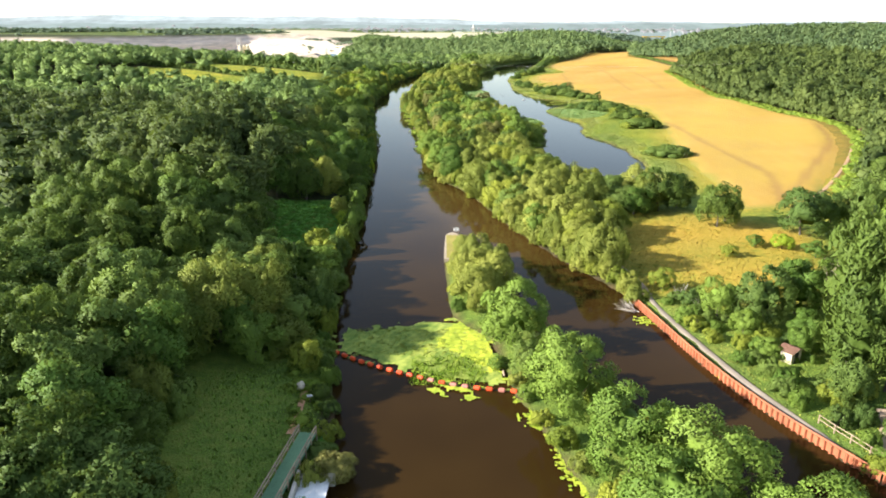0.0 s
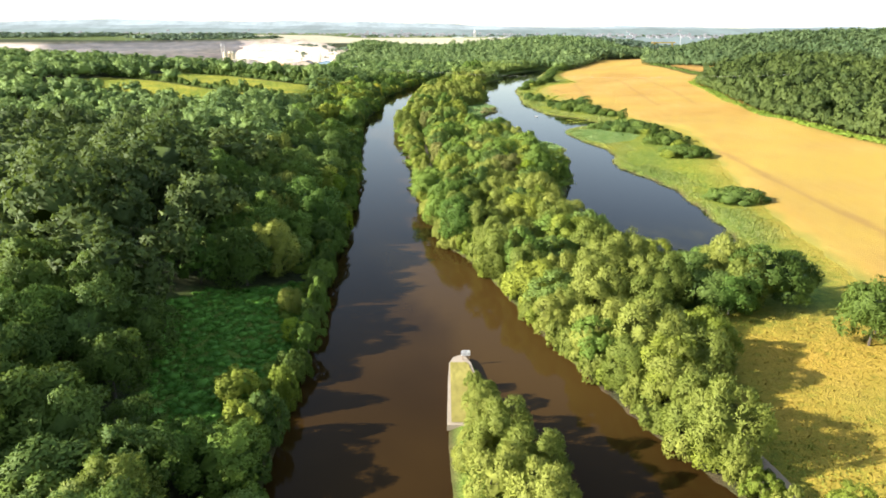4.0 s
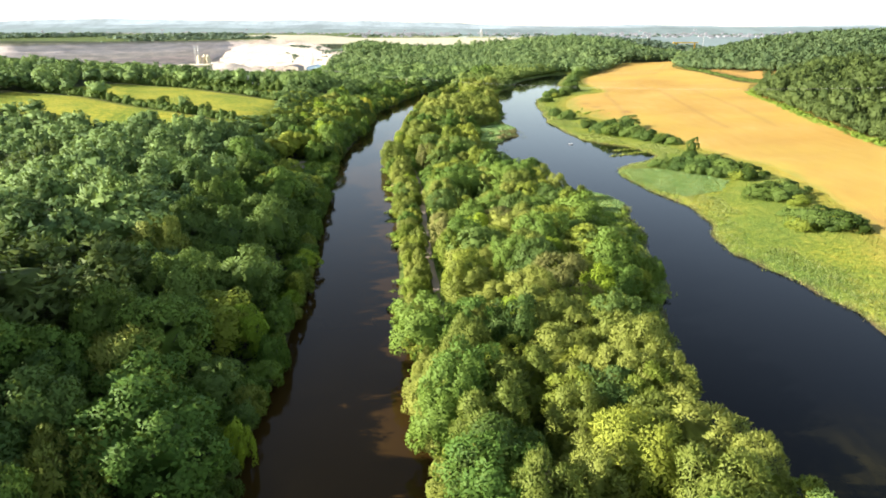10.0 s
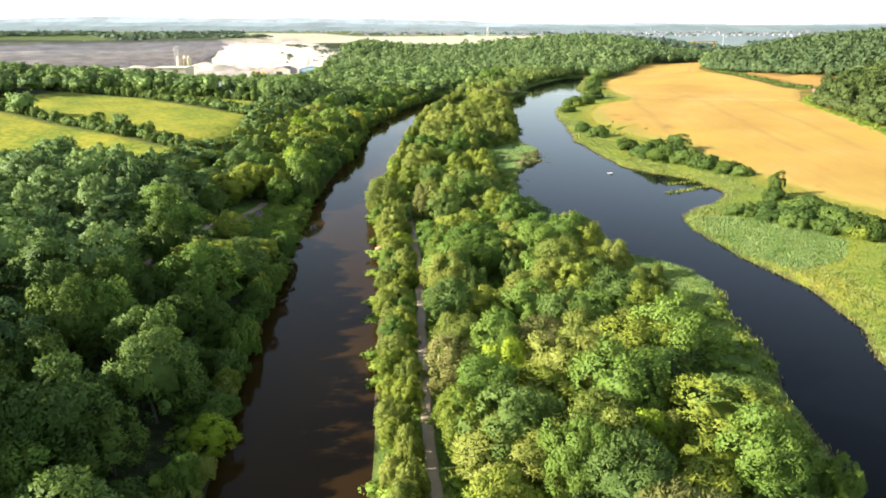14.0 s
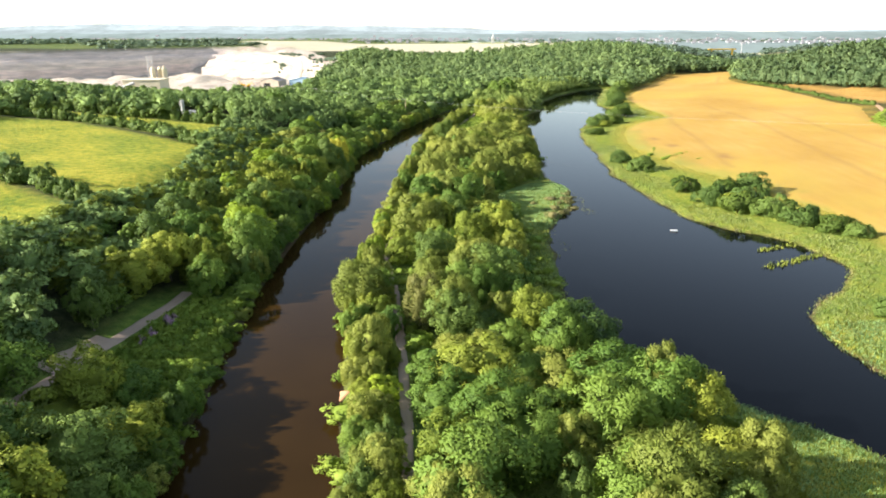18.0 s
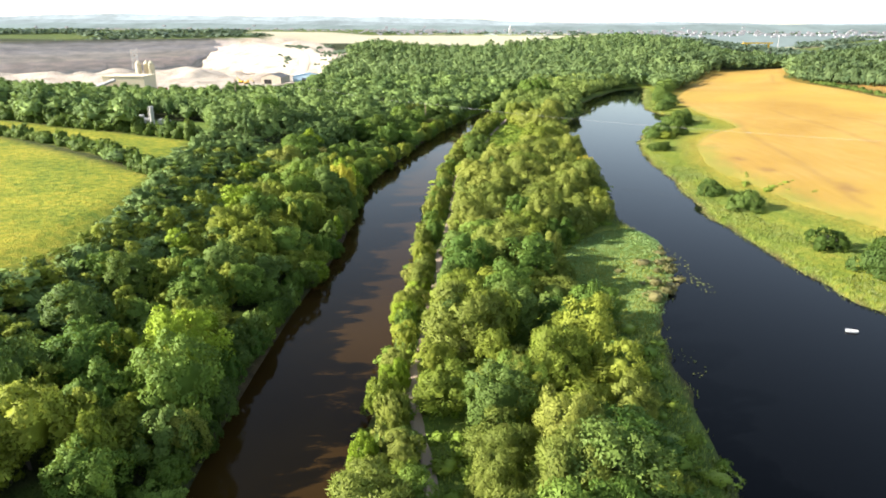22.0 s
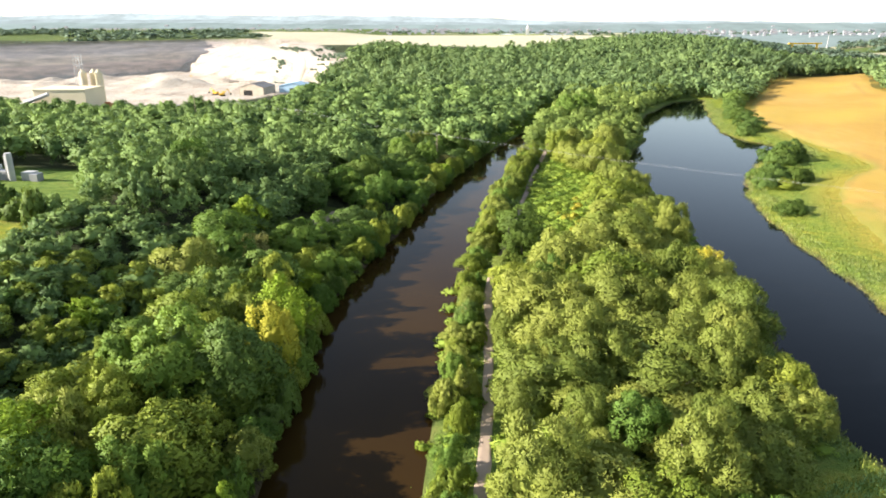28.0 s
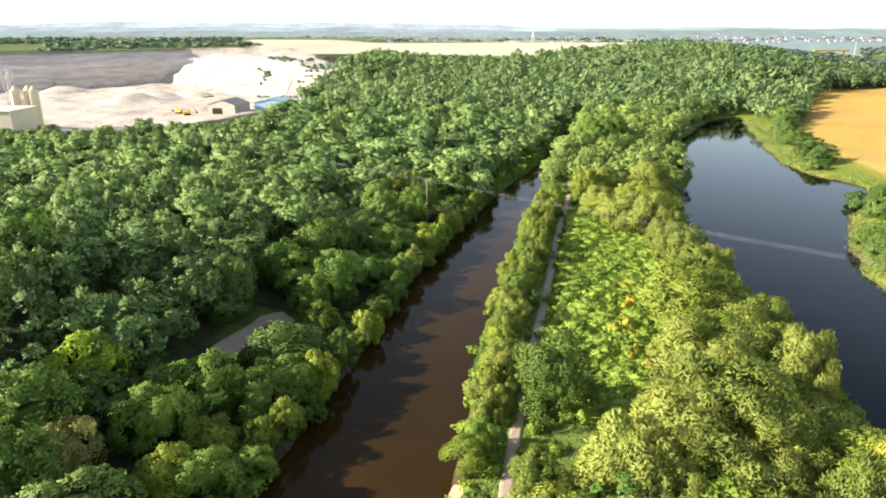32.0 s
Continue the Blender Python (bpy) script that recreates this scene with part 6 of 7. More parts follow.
wob = empty("weir", 0, 0, 0, label="stepped concrete weir with white falling water", category="weir")
ob = new("white_water", grid_mesh("white_water", wx_, wy_, 1.25 + 0.12 * wave(AX, AY, 1.4, 4) + 0.08 * wave(AX, AY * 0.3, 0.6, 5) - 0.25 * ease(AY, 58, 62), FOAM))
ob.parent = wob
bm = bmesh.new()
box(bm, -15.8, 61.6, -0.5, -11.8, 62.2, 1.35, 0.03)
part("sill", bm, CONCRETE, wob)
bm = bmesh.new()
box(bm, -15.9, 47, -0.5, -15.5, 62.2, 1.8, 0.03)
part("side_wall", bm, CONCRETE, wob)


def boulder(name, x, y, r, tall, mat, label, seed):
    bm = bmesh.new()
    bmesh.ops.create_icosphere(bm, subdivisions=3, radius=1.0)
    for v in bm.verts:
        k = 1 + 0.22 * noise.noise(v.co * 1.7 + Vector((seed, 0, 0))) + 0.08 * noise.noise(v.co * 5)
        v.co = Vector((v.co.x * r * k, v.co.y * r * k, (v.co.z * 0.5 + 0.42) * tall * k))
    ob = part(name, bm, mat)
    ob.location = (x, y, float(ground_at(x, y)) - 0.05)
    return tagged(ob, label, "boulder")


boulder("boulder", -19.2, 80.5, 0.62, 1.3, STONEWORK, "pale upright boulder in bank grass", 3)
post = empty("information_board", -17.4, 77.5, float(ground_at(-17.4, 77.5)), 20, "small pale information board on the bank", "sign")
bm = bmesh.new()
box(bm, -0.05, -0.05, -0.2, 0.05, 0.05, 0.9)
part("post", bm, TIMBER, post)
bm = bmesh.new()
box(bm, -0.35, -0.25, 0.9, 0.35, 0.25, 0.96, 0.01)
part("panel", bm, STEEL, post)

boom = empty("debris_boom", 0, 0, 0, label="line of orange floats strung across the river", category="boom")
bline = smooth([(-16.5, 93), (-12, 89.8), (-7, 87), (0, 83.6), (5, 82.2), (10.6, 81.2)], 0.5)
cum = np.concatenate([[0], np.cumsum(np.hypot(*np.diff(bline, axis=0).T))])
bm = bmesh.new()
for k in np.arange(0, cum[-1] - 1, 1.0):
    p, q = [np.array([np.interp(c, cum, bline[:, 0]), np.interp(c, cum, bline[:, 1])]) for c in (k, k + 1.0)]
    rod(bm, (*p, 0.1), (*q, 0.1), 0.06, 0.06, 5)
part("cable", bm, DARK, boom)
for i in range(18):
    c = 0.4 + i * (cum[-1] - 1.2) / 17
    p, q = [np.array([np.interp(v, cum, bline[:, 0]), np.interp(v, cum, bline[:, 1])]) for v in (c - 0.1, c + 0.1)]
    bm = bmesh.new()
    rod(bm, (-0.36, 0, 0), (0.36, 0, 0), 0.33, 0.33, 12)
    for e in (-0.4, 0.4):
        rod(bm, (e - 0.08, 0, 0), (e + 0.08, 0, 0), 0.22, 0.22, 10)
    ob = part("float", bm, FADED if i in (10, 12, 13, 16) else ORANGE, boom)
    d = q - p
    ob.matrix_basis = pose(*p, 0.2, 0, 0, math.degrees(math.atan2(d[1], d[0])) + rt.uniform(-12, 12))
bm = bmesh.new()
bmesh.ops.create_uvsphere(bm, u_segments=12, v_segments=8, radius=0.4)
part("buoy", bm, WHITE, boom).location = (10.9, 81.0, 0.22)

POND_TUFT = tuft_material("bright_pond_plants", (0.13, 0.24, 0.015), (0.3, 0.42, 0.035))
WEED_A = tuft_material("floating_green_weed", (0.12, 0.2, 0.03), (0.38, 0.42, 0.08))
PADS = tuft_material("olive_lily_leaves", (0.1, 0.12, 0.03), (0.24, 0.24, 0.06))
WEED_B = tuft_material("bright_yellow_green_duckweed", (0.2, 0.29, 0.025), (0.46, 0.5, 0.05))


def weed_mat(name, outline, step, mat, label, seed, lump=0.12):
    o = np.array(outline, float)
    ax, ay = np.arange(o[:, 0].min() - 1, o[:, 0].max() + 1, step), np.arange(o[:, 1].min() - 1, o[:, 1].max() + 1, step)
    X, Y = np.meshgrid(ax, ay)
    d = away(X.ravel(), Y.ravel(), o, cap=5).reshape(X.shape)
    inn = inside(X.ravel(), Y.ravel(), o).reshape(X.shape)
    sd = np.where(inn, d, -d) + 0.7 * wave(X, Y, 3.5, seed) + 0.3 * wave(X, Y, 1.1, seed + 1)
    rng = np.random.RandomState(seed)
    Z = 0.05 + lump * np.clip(sd, 0, 1) * (0.5 + 0.5 * wave(X, Y, 1.3, seed + 2)) + lump * 0.5 * rng.rand(*X.shape)
    me = grid_mesh(name, ax, ay, Z, mat, {"tone": np.clip(0.4 + 0.7 * wave(X, Y, 5, seed + 3) + 0.5 * wave(X, Y, 1.6, seed + 4) + 0.22 * rng.randn(*X.shape), 0, 1)}, keep=sd > 0)
    return tagged(new(name, me), label, "water weed", kind="stuff")


weed_mat("floating_weed", [(-17.5, 100.5), (-11, 102), (-3, 104.5), (3, 105), (8, 99), (9.5, 86), (10.3, 82.2), (4.8, 83), (-0.2, 84.5), (-7, 87.6), (-12, 90.5), (-16.6, 94)], 0.35, WEED_A, "mat of green weed held behind the boom", 5)
weed_mat("duckweed", [(1, 104.6), (5, 103), (8, 98), (9.8, 86), (8.5, 84.5), (4, 89), (0, 93.5), (-3, 92), (-1, 99)], 0.35, WEED_B, "bright yellow-green duckweed scum beside the island", 6, 0.2)
weed_mat("duckweed", [(-3, 83.6), (0, 81), (3, 79.8), (6, 81.2), (4, 83), (0, 84.4), (-2.4, 85.6)], 0.3, WEED_B, "bright yellow-green duckweed below the boom", 7, 0.2)
weed_mat("duckweed", [(10.6, 76.4), (12.6, 76.2), (13.2, 74.4), (12.4, 72.8), (11, 73.2), (10.2, 74.8)], 0.3, WEED_B, "bright duckweed patch at the island's edge", 10, 0.15)
weed_mat("duckweed", [(13.2, 69.4), (14.6, 69), (15.2, 66), (16.2, 62.6), (15.6, 61), (14.6, 62.4), (13.8, 65.4)], 0.3, WEED_B, "bright duckweed fringe at the island's edge", 11, 0.15)
tufts("water_plants", np.random.RandomState(8).uniform((-4.5, 83.5), (6.0, 91.5), (420, 2)), (0.2, 0.45), 0.6, 8, 0.08, POND_TUFT, "leafy water plants growing through the weed", 9, base=0.1)
rng = np.random.RandomState(12)
for cx_, cy_, n, sx, sy in ((10.3, 79.5, 20, 0.5, 0.4), (11.8, 74.5, 110, 0.7, 1.3), (13.3, 70.5, 30, 0.5, 0.8), (14, 66, 120, 0.5, 2.0), (15.5, 61, 110, 0.5, 2.0), (34, 104.5, 60, 0.7, 0.9), (39.5, 85.5, 12, 0.3, 0.4), (41, 83, 5, 0.3, 0.3), (-22, 418, 60, 0.5, 3.0), (-40, 372, 26, 0.8, 7), (-21, 530, 30, 0.5, 7), (-16, 590, 16, 0.4, 4), (34, 482, 60, 0.8, 8), (34, 468, 30, 1.0, 3), (22.5, 437, 20, 0.6, 3)):
    V, T = [], []
    for i in range(n):
        x, y = cx_ + rng.randn() * sx, cy_ + rng.randn() * sy
        r, b = rng.uniform(0.12, 0.32) * (0.7 if cy_ > 300 else 1), len(V)
        h = rng.uniform(0.02, 0.16)
        V += [(x, y, h - 0.015)] + [(x + r * math.cos(a), y + r * math.sin(a), h + rng.uniform(-0.01, 0.03)) for a in np.linspace(0, 6.283, 7)[:-1]]
        T += [(b, b + 1 + k, b + 1 + (k + 1) % 6) for k in range(6)]
    far_ = cy_ > 300
    me = mesh_tris("lily_pads", np.array(V), np.array(T), PADS if far_ else WEED_B, None, {"tone": np.repeat(rng.rand(n), 7)})
    tagged(new("lily_pads", me), "floating lily pads at the water's edge", "lily pads", kind="stuff")

apron = empty("island_tip", 0, 0, 0, label="rounded concrete tip of the island with grass", category="pier")
bm = bmesh.new()
edge = [(0.2, 134), (0.4, 146), (0.6, 150.5), (1.2, 152.3), (2.3, 153.1), (3.2, 152.4), (3.9, 150.2), (4.5, 146), (5.4, 139), (5.4, 134)]
lo, hi = [bm.verts.new((x, y, -1)) for x, y in edge], [bm.verts.new((x, y, 0.85)) for x, y in edge]
for k in range(len(edge)):
    bm.faces.new((lo[k], hi[k], hi[(k + 1) % len(edge)], lo[(k + 1) % len(edge)]))
bm.faces.new(hi[::-1])
bmesh.ops.recalc_face_normals(bm, faces=bm.faces[:])
part("concrete_edge", bm, simple("lichened_concrete", (0.36, 0.3, 0.22), 0.95, vary=0.3, scale=1.2), apron)
gx_, gy_ = np.linspace(0.7, 5.4, 16), np.linspace(134.5, 150.6, 40)
AX, AY = np.meshgrid(gx_, gy_)
AX = 0.75 + (AX - 0.7) / 4.7 * (np.interp(AY, [134, 139, 146, 151], [5.3, 5.25, 4.3, 3.2]) - 0.75)
V = np.stack([AX.ravel(), AY.ravel(), (0.9 + 0.1 * np.random.RandomState(2).rand(*AX.shape)).ravel()], 1)
i = (np.arange(39)[:, None] * 16 + np.arange(15)[None, :]).ravel()
ob = new("turf", mesh_tris("turf", V, np.stack([i, i + 1, i + 17, i + 16], 1), simple("yellowing_turf", (0.27, 0.235, 0.055), 0.95, vary=0.35, scale=2)))
ob.parent = apron
sign = empty("warning_sign", 3.1, 151.4, 0.85, 4, "white warning board on two posts facing downstream", "sign")
for x in (-0.45, 0.45):
    bm = bmesh.new()
    box(bm, x - 0.05, 0.03, -0.3, x + 0.05, 0.13, 1.5, 0.01)
    part("post", bm, TIMBER, sign)
bm = bmesh.new()
box(bm, -0.65, -0.03, 0.75, 0.65, 0.03, 1.6, 0.01)
board = part("board", bm, WHITE, sign)
for x0, x1, z0, z1 in ((-0.5, 0.1, 0.9, 0.96), (0.35, 0.45, 0.9, 1.25), (-0.5, -0.2, 1.05, 1.12), (-0.1, 0.1, 1.05, 1.12), (-0.5, 0.2, 1.35, 1.44)):
    bm = bmesh.new()
    box(bm, x0, -0.036, z0, x1, -0.031, z1)
    part("lettering_bar", bm, DARK, board)

dead = empty("dead_tree", 33.6, 108.5, 0.1, 0, "bleached fallen dead branches lying in the water", "dead tree")
rr = random.Random(4)
for k in range(9):
    a, l = 2.4 + rr.uniform(-1.2, 1.2), rr.uniform(1.8, 4.2)
    tip = Vector((math.cos(a) * l, math.sin(a) * l, rr.uniform(0.2, 1.9)))
    bm = bmesh.new()
    rod(bm, (rr.uniform(-0.3, 0.6), rr.uniform(-0.5, 0.5), 0), tip * 0.6, 0.11, 0.07, 6)
    rod(bm, tip * 0.6, tip, 0.07, 0.02, 5)
    for j in range(3):
        rod(bm, tip * rr.uniform(0.4, 0.8), tip * 0.8 + Vector((rr.uniform(-1, 1), rr.uniform(-1, 1), rr.uniform(0, 0.9))), 0.04, 0.012, 4)
    part("branch", bm, DEADWOOD, dead)
for px, py in ((42.5, 112.5), (44.5, 108)):
    snag = empty("dead_shrub", px, py, float(ground_at(px, py)), 0, "leafless grey dead shrub in grass", "dead shrub")
    bm = bmesh.new()
    for k in range(14):
        a = rr.random() * 6.283
        rod(bm, (0, 0, -0.1), (math.cos(a) * rr.uniform(0.5, 1.5), math.sin(a) * rr.uniform(0.5, 1.5), rr.uniform(1.2, 2.6)), 0.05, 0.015, 4)
    part("branches", bm, DEADWOOD, snag)
log = boulder("driftwood_log", 16.4, 83.6, 0.2, 0.3, TIMBER, "weathered log lying in the duckweed", 8)
log["category"] = "log"
log.location, log.scale = (8.7, 86.3, 0.12), (0.8, 4.5, 1)

# ---- boat, platform, hut ----
boat = empty("boat", 52.4, 448.0, 0.02, -18, "small white moored boat on the lake", "boat")
bm = bmesh.new()
secs = []
for t, w, h in ((-1.35, 0.62, 0.42), (-0.6, 0.72, 0.42), (0.3, 0.68, 0.44), (1.0, 0.42, 0.5), (1.45, 0.05, 0.58)):
    secs.append([bm.verts.new(p) for p in ((t, -w, h), (t, -w * 0.75, 0.0), (t, 0, -0.15), (t, w * 0.75, 0.0), (t, w, h))])
for a, b_ in zip(secs, secs[1:]):
    for k in range(4):
        bm.faces.new((a[k], a[k + 1], b_[k + 1], b_[k]))
bm.faces.new(secs[0][::-1])
bmesh.ops.solidify(bm, geom=bm.faces[:], thickness=0.06)
part("hull", bm, WHITE, boat)
for t in (-0.75, 0.25):
    bm = bmesh.new()
    box(bm, t - 0.14, -0.6, 0.26, t + 0.14, 0.6, 0.32, 0.01)
    part("thwart", bm, WHITE, boat)
bm = bmesh.new()
box(bm, 0.55, -0.4, 0.36, 1.2, 0.4, 0.42, 0.02)
part("foredeck", bm, WHITE, boat)
boat.matrix_basis = pose(52.4, 448.0, 0.02, 0, 0, -18) @ Matrix.Scale(0.68, 4)

plat = empty("fishing_platform", -19.8, 423.5, 0.75, 3, "wooden fishing platform with plank deck by the towpath", "platform")
for k in range(16):
    bm = bmesh.new()
    box(bm, -1.6, -2.4 + k * 0.3, -0.06, 1.6, -2.4 + k * 0.3 + 0.27, 0.0, 0.005)
    part("plank", bm, TIMBER, plat)
for x in (-1.5, 1.4):
    for y in (-2.2, 2.1):
        bm = bmesh.new()
        box(bm, x, y, -1.6, x + 0.15, y + 0.15, 0.12, 0.01)
        part("post", bm, TIMBER, plat)
bm = bmesh.new()
box(bm, -1.0, -0.3, 0.42, 0.9, 0.15, 0.48, 0.01)
part("bench_seat", bm, TIMBER, plat)
for x in (-0.8, 0.65):
    bm = bmesh.new()
    box(bm, x, -0.25, 0.0, x + 0.12, 0.1, 0.42)
    part("bench_leg", bm, TIMBER, plat)


def shed(name, x, y, z, w, d, h, rise, rz, wall, roof, label, doors=()):
    """A gabled shed: four walls, two roof slopes with eaves, openings."""
    s_ = empty(name, x, y, z, rz, label, "building")
    for nm, (x0, y0, x1, y1) in (("front_wall", (-w, -d, w, -d + 0.25)), ("back_wall", (-w, d - 0.25, w, d)), ("side_wall", (-w, -d + 0.25, -w + 0.25, d - 0.25)), ("side_wall", (w - 0.25, -d + 0.25, w, d - 0.25))):
        bm = bmesh.new()
        box(bm, x0, y0, -1.0, x1, y1, h)
        part(nm, bm, wall, s_)
    for gy in (-d + 0.01, d - 0.24):
        bm = bmesh.new()
        v = [bm.verts.new(p) for p in ((-w, gy, h), (w, gy, h), (0, gy, h + rise), (-w, gy + 0.23, h), (w, gy + 0.23, h), (0, gy + 0.23, h + rise))]
        for f in ((0, 1, 2), (5, 4, 3), (0, 3, 4, 1), (1, 4, 5, 2), (2, 5, 3, 0)):
            bm.faces.new([v[k] for k in f])
        part("gable", bm, wall, s_)
    for sx in (-1, 1):
        bm = bmesh.new()
        v = [bm.verts.new(p) for p in ((0, -d - 0.4, h + rise + 0.06), (sx * (w + 0.4), -d - 0.4, h - 0.12), (sx * (w + 0.4), d + 0.4, h - 0.12), (0, d + 0.4, h + rise + 0.06))]
        f = bm.faces.new(v if sx < 0 else v[::-1])
        bmesh.ops.solidify(bm, geom=[f], thickness=-0.18)
        part("roof", bm, roof, s_)
    for x0, x1, z0, z1, m in doors:
        bm = bmesh.new()
        box(bm, x0, -d - 0.06, z0, x1, -d + 0.02, z1)
        part("doorway", bm, m, s_)
    return s_


shed("hut", 50.5, 88.2, float(ground_at(50.5, 88.2)), 1.1, 0.9, 1.8, 0.45, 30, STONEWORK, BROWN, "small stone hut with a brown roof in bushes", ((-0.4, 0.4, 0, 1.6, DARK),))

# ---- quarry works ----
qz = lambda x, y: float(ground_at(x, y))
shed("stone_shed", -161, 880, qz(-161, 880), 8, 9, 5.2, 2.4, -8, STONEWORK, SLATE, "buff stone shed with grey roof and dark doorway", ((-5.5, 0.5, 0, 3.2, DARK),))
shed("blue_shed", -140.5, 899, qz(-140.5, 899), 9.5, 8.5, 4.6, 1.8, 0, PALE_BLUE, PALE_BLUE, "pale blue sheet-metal shed in the quarry yard", ((-2.5, 1.0, 0, 3.0, DARK),))
shed("brick_store", -174, 787, qz(-174, 787), 4.5, 2.2, 2.6, 0.5, 12, BROWN, SLATE, "low brown brick store with three openings", ((-3.8, -1.8, 0, 1.9, DARK), (-1, 1, 0, 1.9, DARK), (1.8, 3.8, 0, 1.9, DARK)))
plant = empty("quarry_plant", -229, 784, qz(-229, 790), 4, "cream-clad quarry processing building with silos", "building")
bm = bmesh.new()
box(bm, -13, -10, -2, 13, 10, 11.5, 0.1)
part("hall", bm, CREAM, plant)
bm = bmesh.new()
box(bm, -13.4, -10.4, 11.5, 13.4, 10.4, 12.1, 0.1)
part("roof", bm, CREAM, plant)
for k in range(3):
    bm = bmesh.new()
    rod(bm, (5 + k * 4.3 - 6, 19 + (k % 2) * 3, -1), (5 + k * 4.3 - 6, 19 + (k % 2) * 3, 18), 1.9, 1.9, 18)
    rod(bm, (5 + k * 4.3 - 6, 19 + (k % 2) * 3, 18), (5 + k * 4.3 - 6, 19 + (k % 2) * 3, 20), 1.9, 0.5, 18)
    part("silo", bm, CREAM, plant)
bm = bmesh.new()
for x in (-3.5, -0.5):
    for y in (16, 19):
        rod(bm, (x, y, -1), (x, y, 28), 0.16, 0.16, 4)
for z in range(2, 28, 4):
    for a, b_ in (((-3.5, 16), (-0.5, 16)), ((-0.5, 16), (-0.5, 19)), ((-0.5, 19), (-3.5, 19)), ((-3.5, 19), (-3.5, 16))):
        rod(bm, (*a, z), (*b_, z), 0.1, 0.1, 4)
        rod(bm, (*a, z), (*b_, z + 4 if z < 26 else z), 0.07, 0.07, 4)
part("lattice_tower", bm, STEEL, plant)
bm = bmesh.new()
rod(bm, (-29, -14, 1), (-4, -12.5, 10), 1.0, 1.0, 8)
part("conveyor", bm, STEEL, plant)
bm = bmesh.new()
rod(bm, (-31, -15, -1), (-31, -15, 4), 2.6, 3.2, 10)
part("hopper", bm, SLATE, plant)
for k, (x, y) in enumerate(((18, 2), (19.5, 6), (20, -3))):
    bm = bmesh.new()
    box(bm, x - 1.2, y - 1.2, -1, x + 1.2, y + 1.2, 4.5 - k)
    for z in (1.2, 2.6):
        rod(bm, (x - 1.6, y - 1.6, z), (x + 1.6, y + 1.6, z + 0.8), 0.14, 0.14, 4)
    part("steel_gantry", bm, RUST, plant)


def excavator(x, y, rz, label):
    e = empty("excavator", x, y, qz(x, y), rz, label, "excavator")
    for sy in (-0.9, 0.9):
        bm = bmesh.new()
        box(bm, -1.7, sy - 0.3, 0, 1.7, sy + 0.3, 0.8, 0.2)
        part("track", bm, DARK, e)
    bm = bmesh.new()
    box(bm, -1.9, -1.2, 0.8, 1.0, 1.2, 1.9, 0.1)
    part("body", bm, YELLOW, e)
    bm = bmesh.new()
    box(bm, 0.2, 0.2, 1.9, 1.4, 1.2, 3.0, 0.1)
    part("cab", bm, YELLOW, e)
    bm = bmesh.new()
    rod(bm, (1.0, -0.3, 1.6), (3.2, -0.3, 4.2), 0.28, 0.22, 6)
    rod(bm, (3.2, -0.3, 4.2), (5.0, -0.3, 1.6), 0.22, 0.16, 6)
    part("arm", bm, YELLOW, e)
    bm = bmesh.new()
    box(bm, 4.6, -0.8, 0.7, 5.5, 0.2, 1.6, 0.1)
    part("bucket", bm, DARK, e)


excavator(-178, 862, 30, "yellow tracked excavator in the quarry yard")
excavator(-184, 866, 160, "yellow tracked excavator beside spoil heaps")
excavator(-262, 1010, 70, "yellow excavator on the quarry floor")

comp = empty("pumping_station", -125, 586, qz(-125, 586), 0, "grey tank and pipework in a small compound", "tank")
bm = bmesh.new()
rod(bm, (0, 0, -0.5), (0, 0, 6.5), 0.75, 0.75, 14)
part("tank", bm, STEEL, comp)
for k, (x, y, w, h) in enumerate(((-3, 1.5, 1.4, 2.2), (3, 2, 1.4, 1.8), (5.2, 1, 0.9, 1.6), (-5.2, 2.2, 0.9, 3.2))):
    bm = bmesh.new()
    box(bm, x - w, y - 1.2, -0.3, x + w, y + 1.2, h, 0.05)
    part("cabinet", bm, STEEL if k % 2 else SLATE, comp)
for x, h in ((-1.4, 6.0), (-5.8, 4.5), (-6.4, 4.5)):
    bm = bmesh.new()
    rod(bm, (x, 0.4, -0.3), (x, 0.4, h), 0.12, 0.1, 6)
    part("pipe", bm, STEEL, comp)

# haul road climbing out of the pit, with scrub beside it
DUST = simple("pale_stone_dust", (0.46, 0.385, 0.285), 0.95, vary=0.12, scale=0.3)
ribbon("road_haul", smooth([(-205, 960), (-188, 1010), (-180, 1060), (-196, 1110), (-222, 1150), (-252, 1200), (-280, 1262), (-270, 1300)], 5), 11.0, DUST, "pale dusty haul road climbing out of the quarry", lift=0.5, seed=31)
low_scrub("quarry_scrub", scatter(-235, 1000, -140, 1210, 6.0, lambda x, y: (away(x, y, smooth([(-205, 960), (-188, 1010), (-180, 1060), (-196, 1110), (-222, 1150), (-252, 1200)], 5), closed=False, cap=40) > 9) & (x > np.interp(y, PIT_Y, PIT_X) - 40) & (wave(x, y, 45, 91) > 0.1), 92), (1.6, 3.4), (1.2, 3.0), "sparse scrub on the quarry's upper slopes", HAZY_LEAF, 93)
MARSH_BROWN = leaf_material("withered_sedge_leaves", (0.115, 0.11, 0.03), (0.24, 0.205, 0.07), per_tree="tone")
low_scrub("withered_scrub", np.array([(19.5, 472.8), (25.2, 477.7), (24.5, 468.8), (23.9, 461.4), (26.4, 463.9), (22.4, 466), (27, 473), (23, 459), (25, 466), (28.6, 478), (29.5, 474), (30.5, 477), (31, 471), (29, 470), (31.5, 481), (30, 480), (28, 467), (26.5, 464), (30.8, 485), (32, 489)], float), (1.0, 2.0), (0.6, 1.5), "brown withered sedge at the lake's edge", MARSH_BROWN, 94)

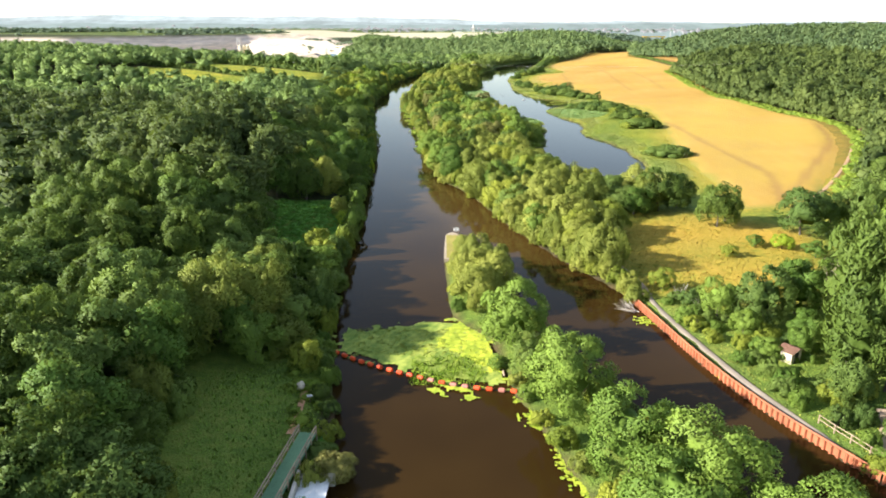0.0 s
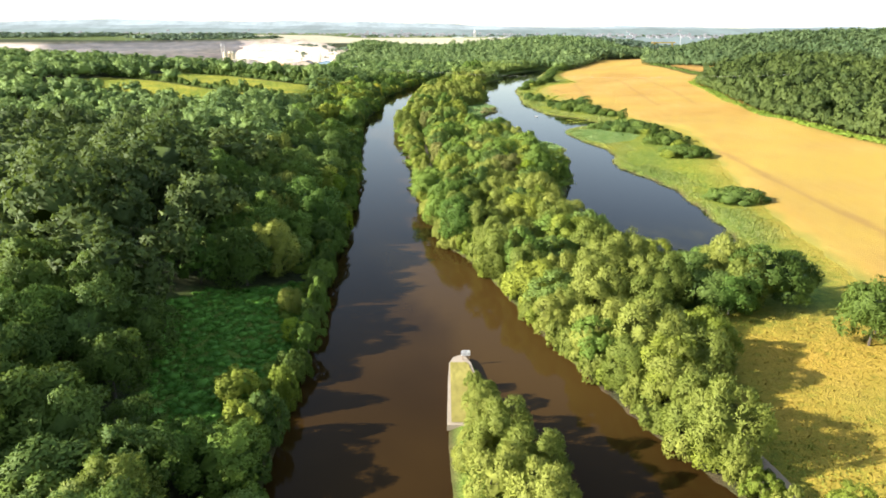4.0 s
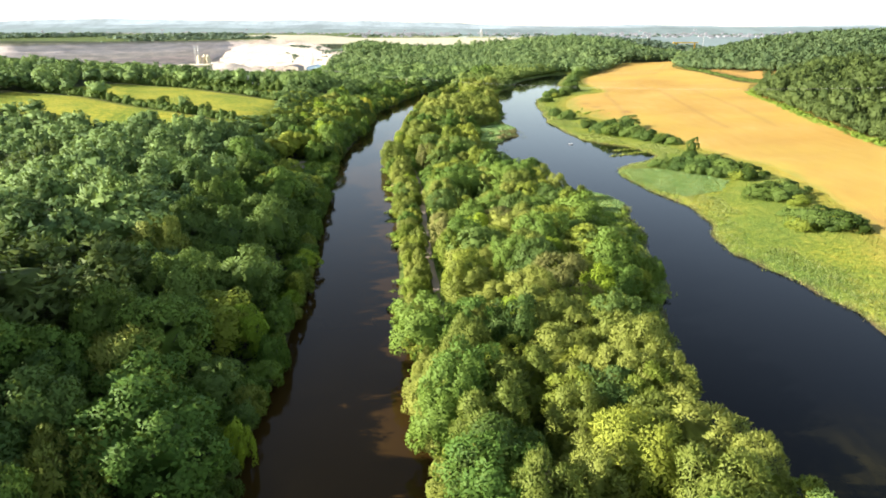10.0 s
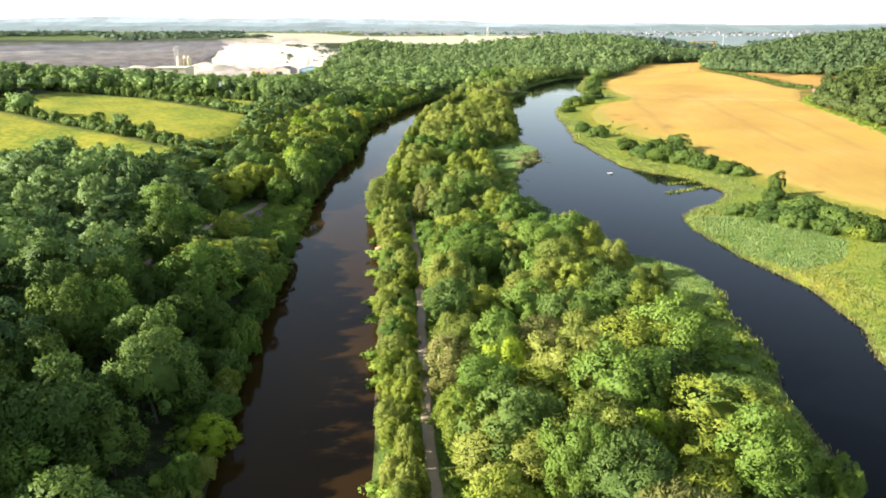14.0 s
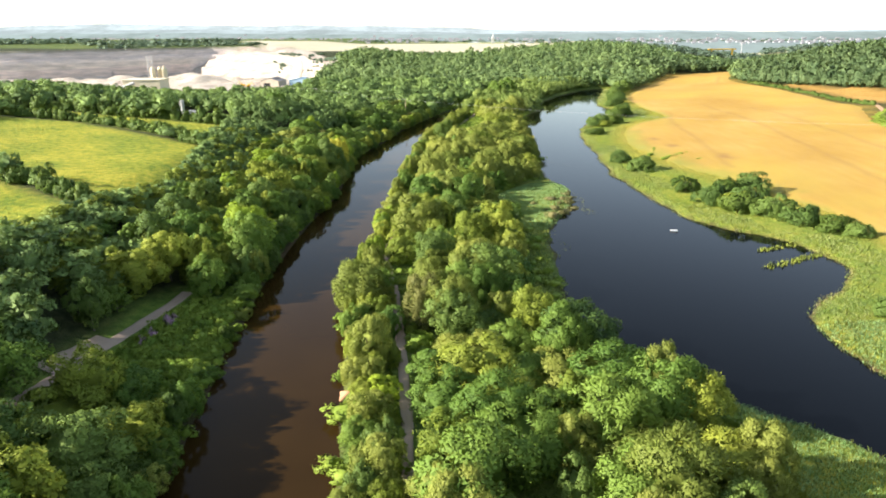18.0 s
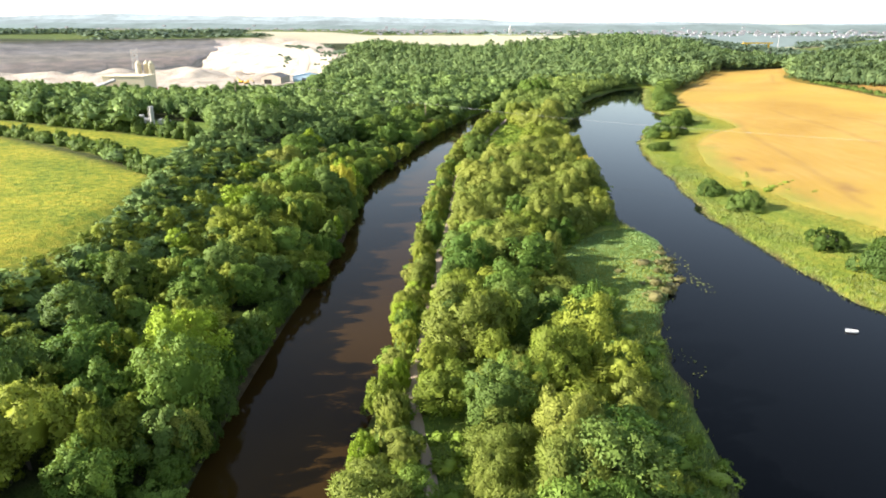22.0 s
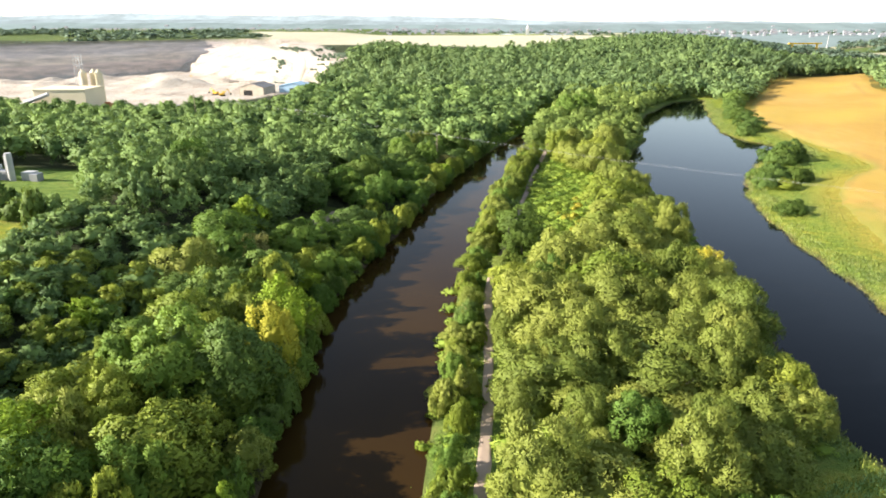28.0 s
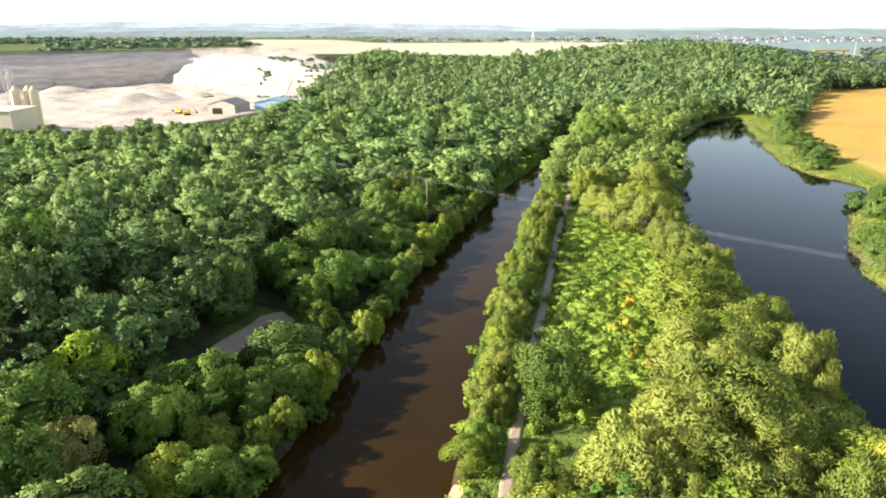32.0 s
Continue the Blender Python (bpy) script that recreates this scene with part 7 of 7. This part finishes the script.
# ---- power line ----
POLES = [(-150, 752, 11.5), (-89, 706, 11), (-31, 662, 11.5), (215, 480, 13)]
tops = []
for x, y, h in POLES:
    z = qz(x, y)
    p = empty("power_pole", x, y, z, -37, "wooden power pole with a crossarm among trees", "power pole", "power poles")
    bm = bmesh.new()
    rod(bm, (0, 0, -1), (0, 0, h), 0.17, 0.12, 8)
    part("pole", bm, TIMBER, p)
    bm = bmesh.new()
    box(bm, -0.08, -1.1, h - 0.5, 0.08, 1.1, h - 0.36, 0.01)
    part("crossarm", bm, TIMBER, p)
    for o in (-1.0, 0, 1.0):
        bm = bmesh.new()
        rod(bm, (0, o, h - 0.36), (0, o, h - 0.12), 0.06, 0.05, 6)
        part("insulator", bm, WHITE, p)
    tops.append((x, y, z + h - 0.12))
for o in (-1.0, 0.0, 1.0):
    for k in range(len(tops) - 1):
        a, b_ = Vector(tops[k]) + Vector((0.6 * o, 0.8 * o, 0)), Vector(tops[k + 1]) + Vector((0.6 * o, 0.8 * o, 0))
        bm = bmesh.new()
        sag = (b_ - a).length * 0.012
        pts = [a.lerp(b_, t / 14) - Vector((0, 0, 4 * sag * (t / 14) * (1 - t / 14))) for t in range(15)]
        side = (b_ - a).cross(Vector((0, 0, 1))).normalized() * 0.009
        rings = [[bm.verts.new(p + side), bm.verts.new(p + Vector((0, 0, 0.009))), bm.verts.new(p - side), bm.verts.new(p - Vector((0, 0, 0.009)))] for p in pts]
        for r0, r1 in zip(rings, rings[1:]):
            for q in range(4):
                bm.faces.new((r0[q], r0[(q + 1) % 4], r1[(q + 1) % 4], r1[q]))
        tagged(part("power_cable", bm, SLATE), "thin overhead power cable spanning river and lake", "cable", "power cables")

# ---- far landmarks ----
tower = empty("church_tower", 85, 1990, 12, 0, "pale far tower beside farm buildings", "tower")
bm = bmesh.new()
box(bm, -3.5, -3.5, 0, 3.5, 3.5, 22)
part("shaft", bm, STEEL, tower)
bm = bmesh.new()
rod(bm, (0, 0, 22), (0, 0, 31), 3.5, 0.3, 4)
part("spire", bm, STEEL, tower)
for k, (x, y, w) in enumerate(((40, 1990, 16), (140, 1980, 18), (175, 2000, 10))):
    shed("farm_building", x, y, 16, w, 9, 6, 3, 5 * k, WHITE, SLATE, "long pale farm building on the horizon")
gant = empty("gantry_crane", 425, 1425, qz(425, 1425), 10, "yellow gantry crane at a far works yard", "crane")
for x in (-18, 18):
    bm = bmesh.new()
    box(bm, x - 1, -1, -1, x + 1, 1, 11)
    part("leg", bm, YELLOW, gant)
bm = bmesh.new()
box(bm, -24, -1.2, 11, 24, 1.2, 13)
part("beam", bm, YELLOW, gant)
mast = empty("mast", 462, 1440, qz(462, 1440), 0, "slim white mast at a far works yard", "mast")
bm = bmesh.new()
rod(bm, (0, 0, -1), (0, 0, 26), 0.7, 0.35, 8)
part("shaft", bm, STEEL, mast)
# sedge and grass growing on the weed mat
tufts("mat_grass", np.random.RandomState(18).uniform((-14.0, 92.0), (7.0, 101.5), (700, 2)), (0.12, 0.35), 0.5, 7, 0.06, GRASS_TUFT, "short sedge growing on the weed mat", 19, base=0.12, patch=6.0)
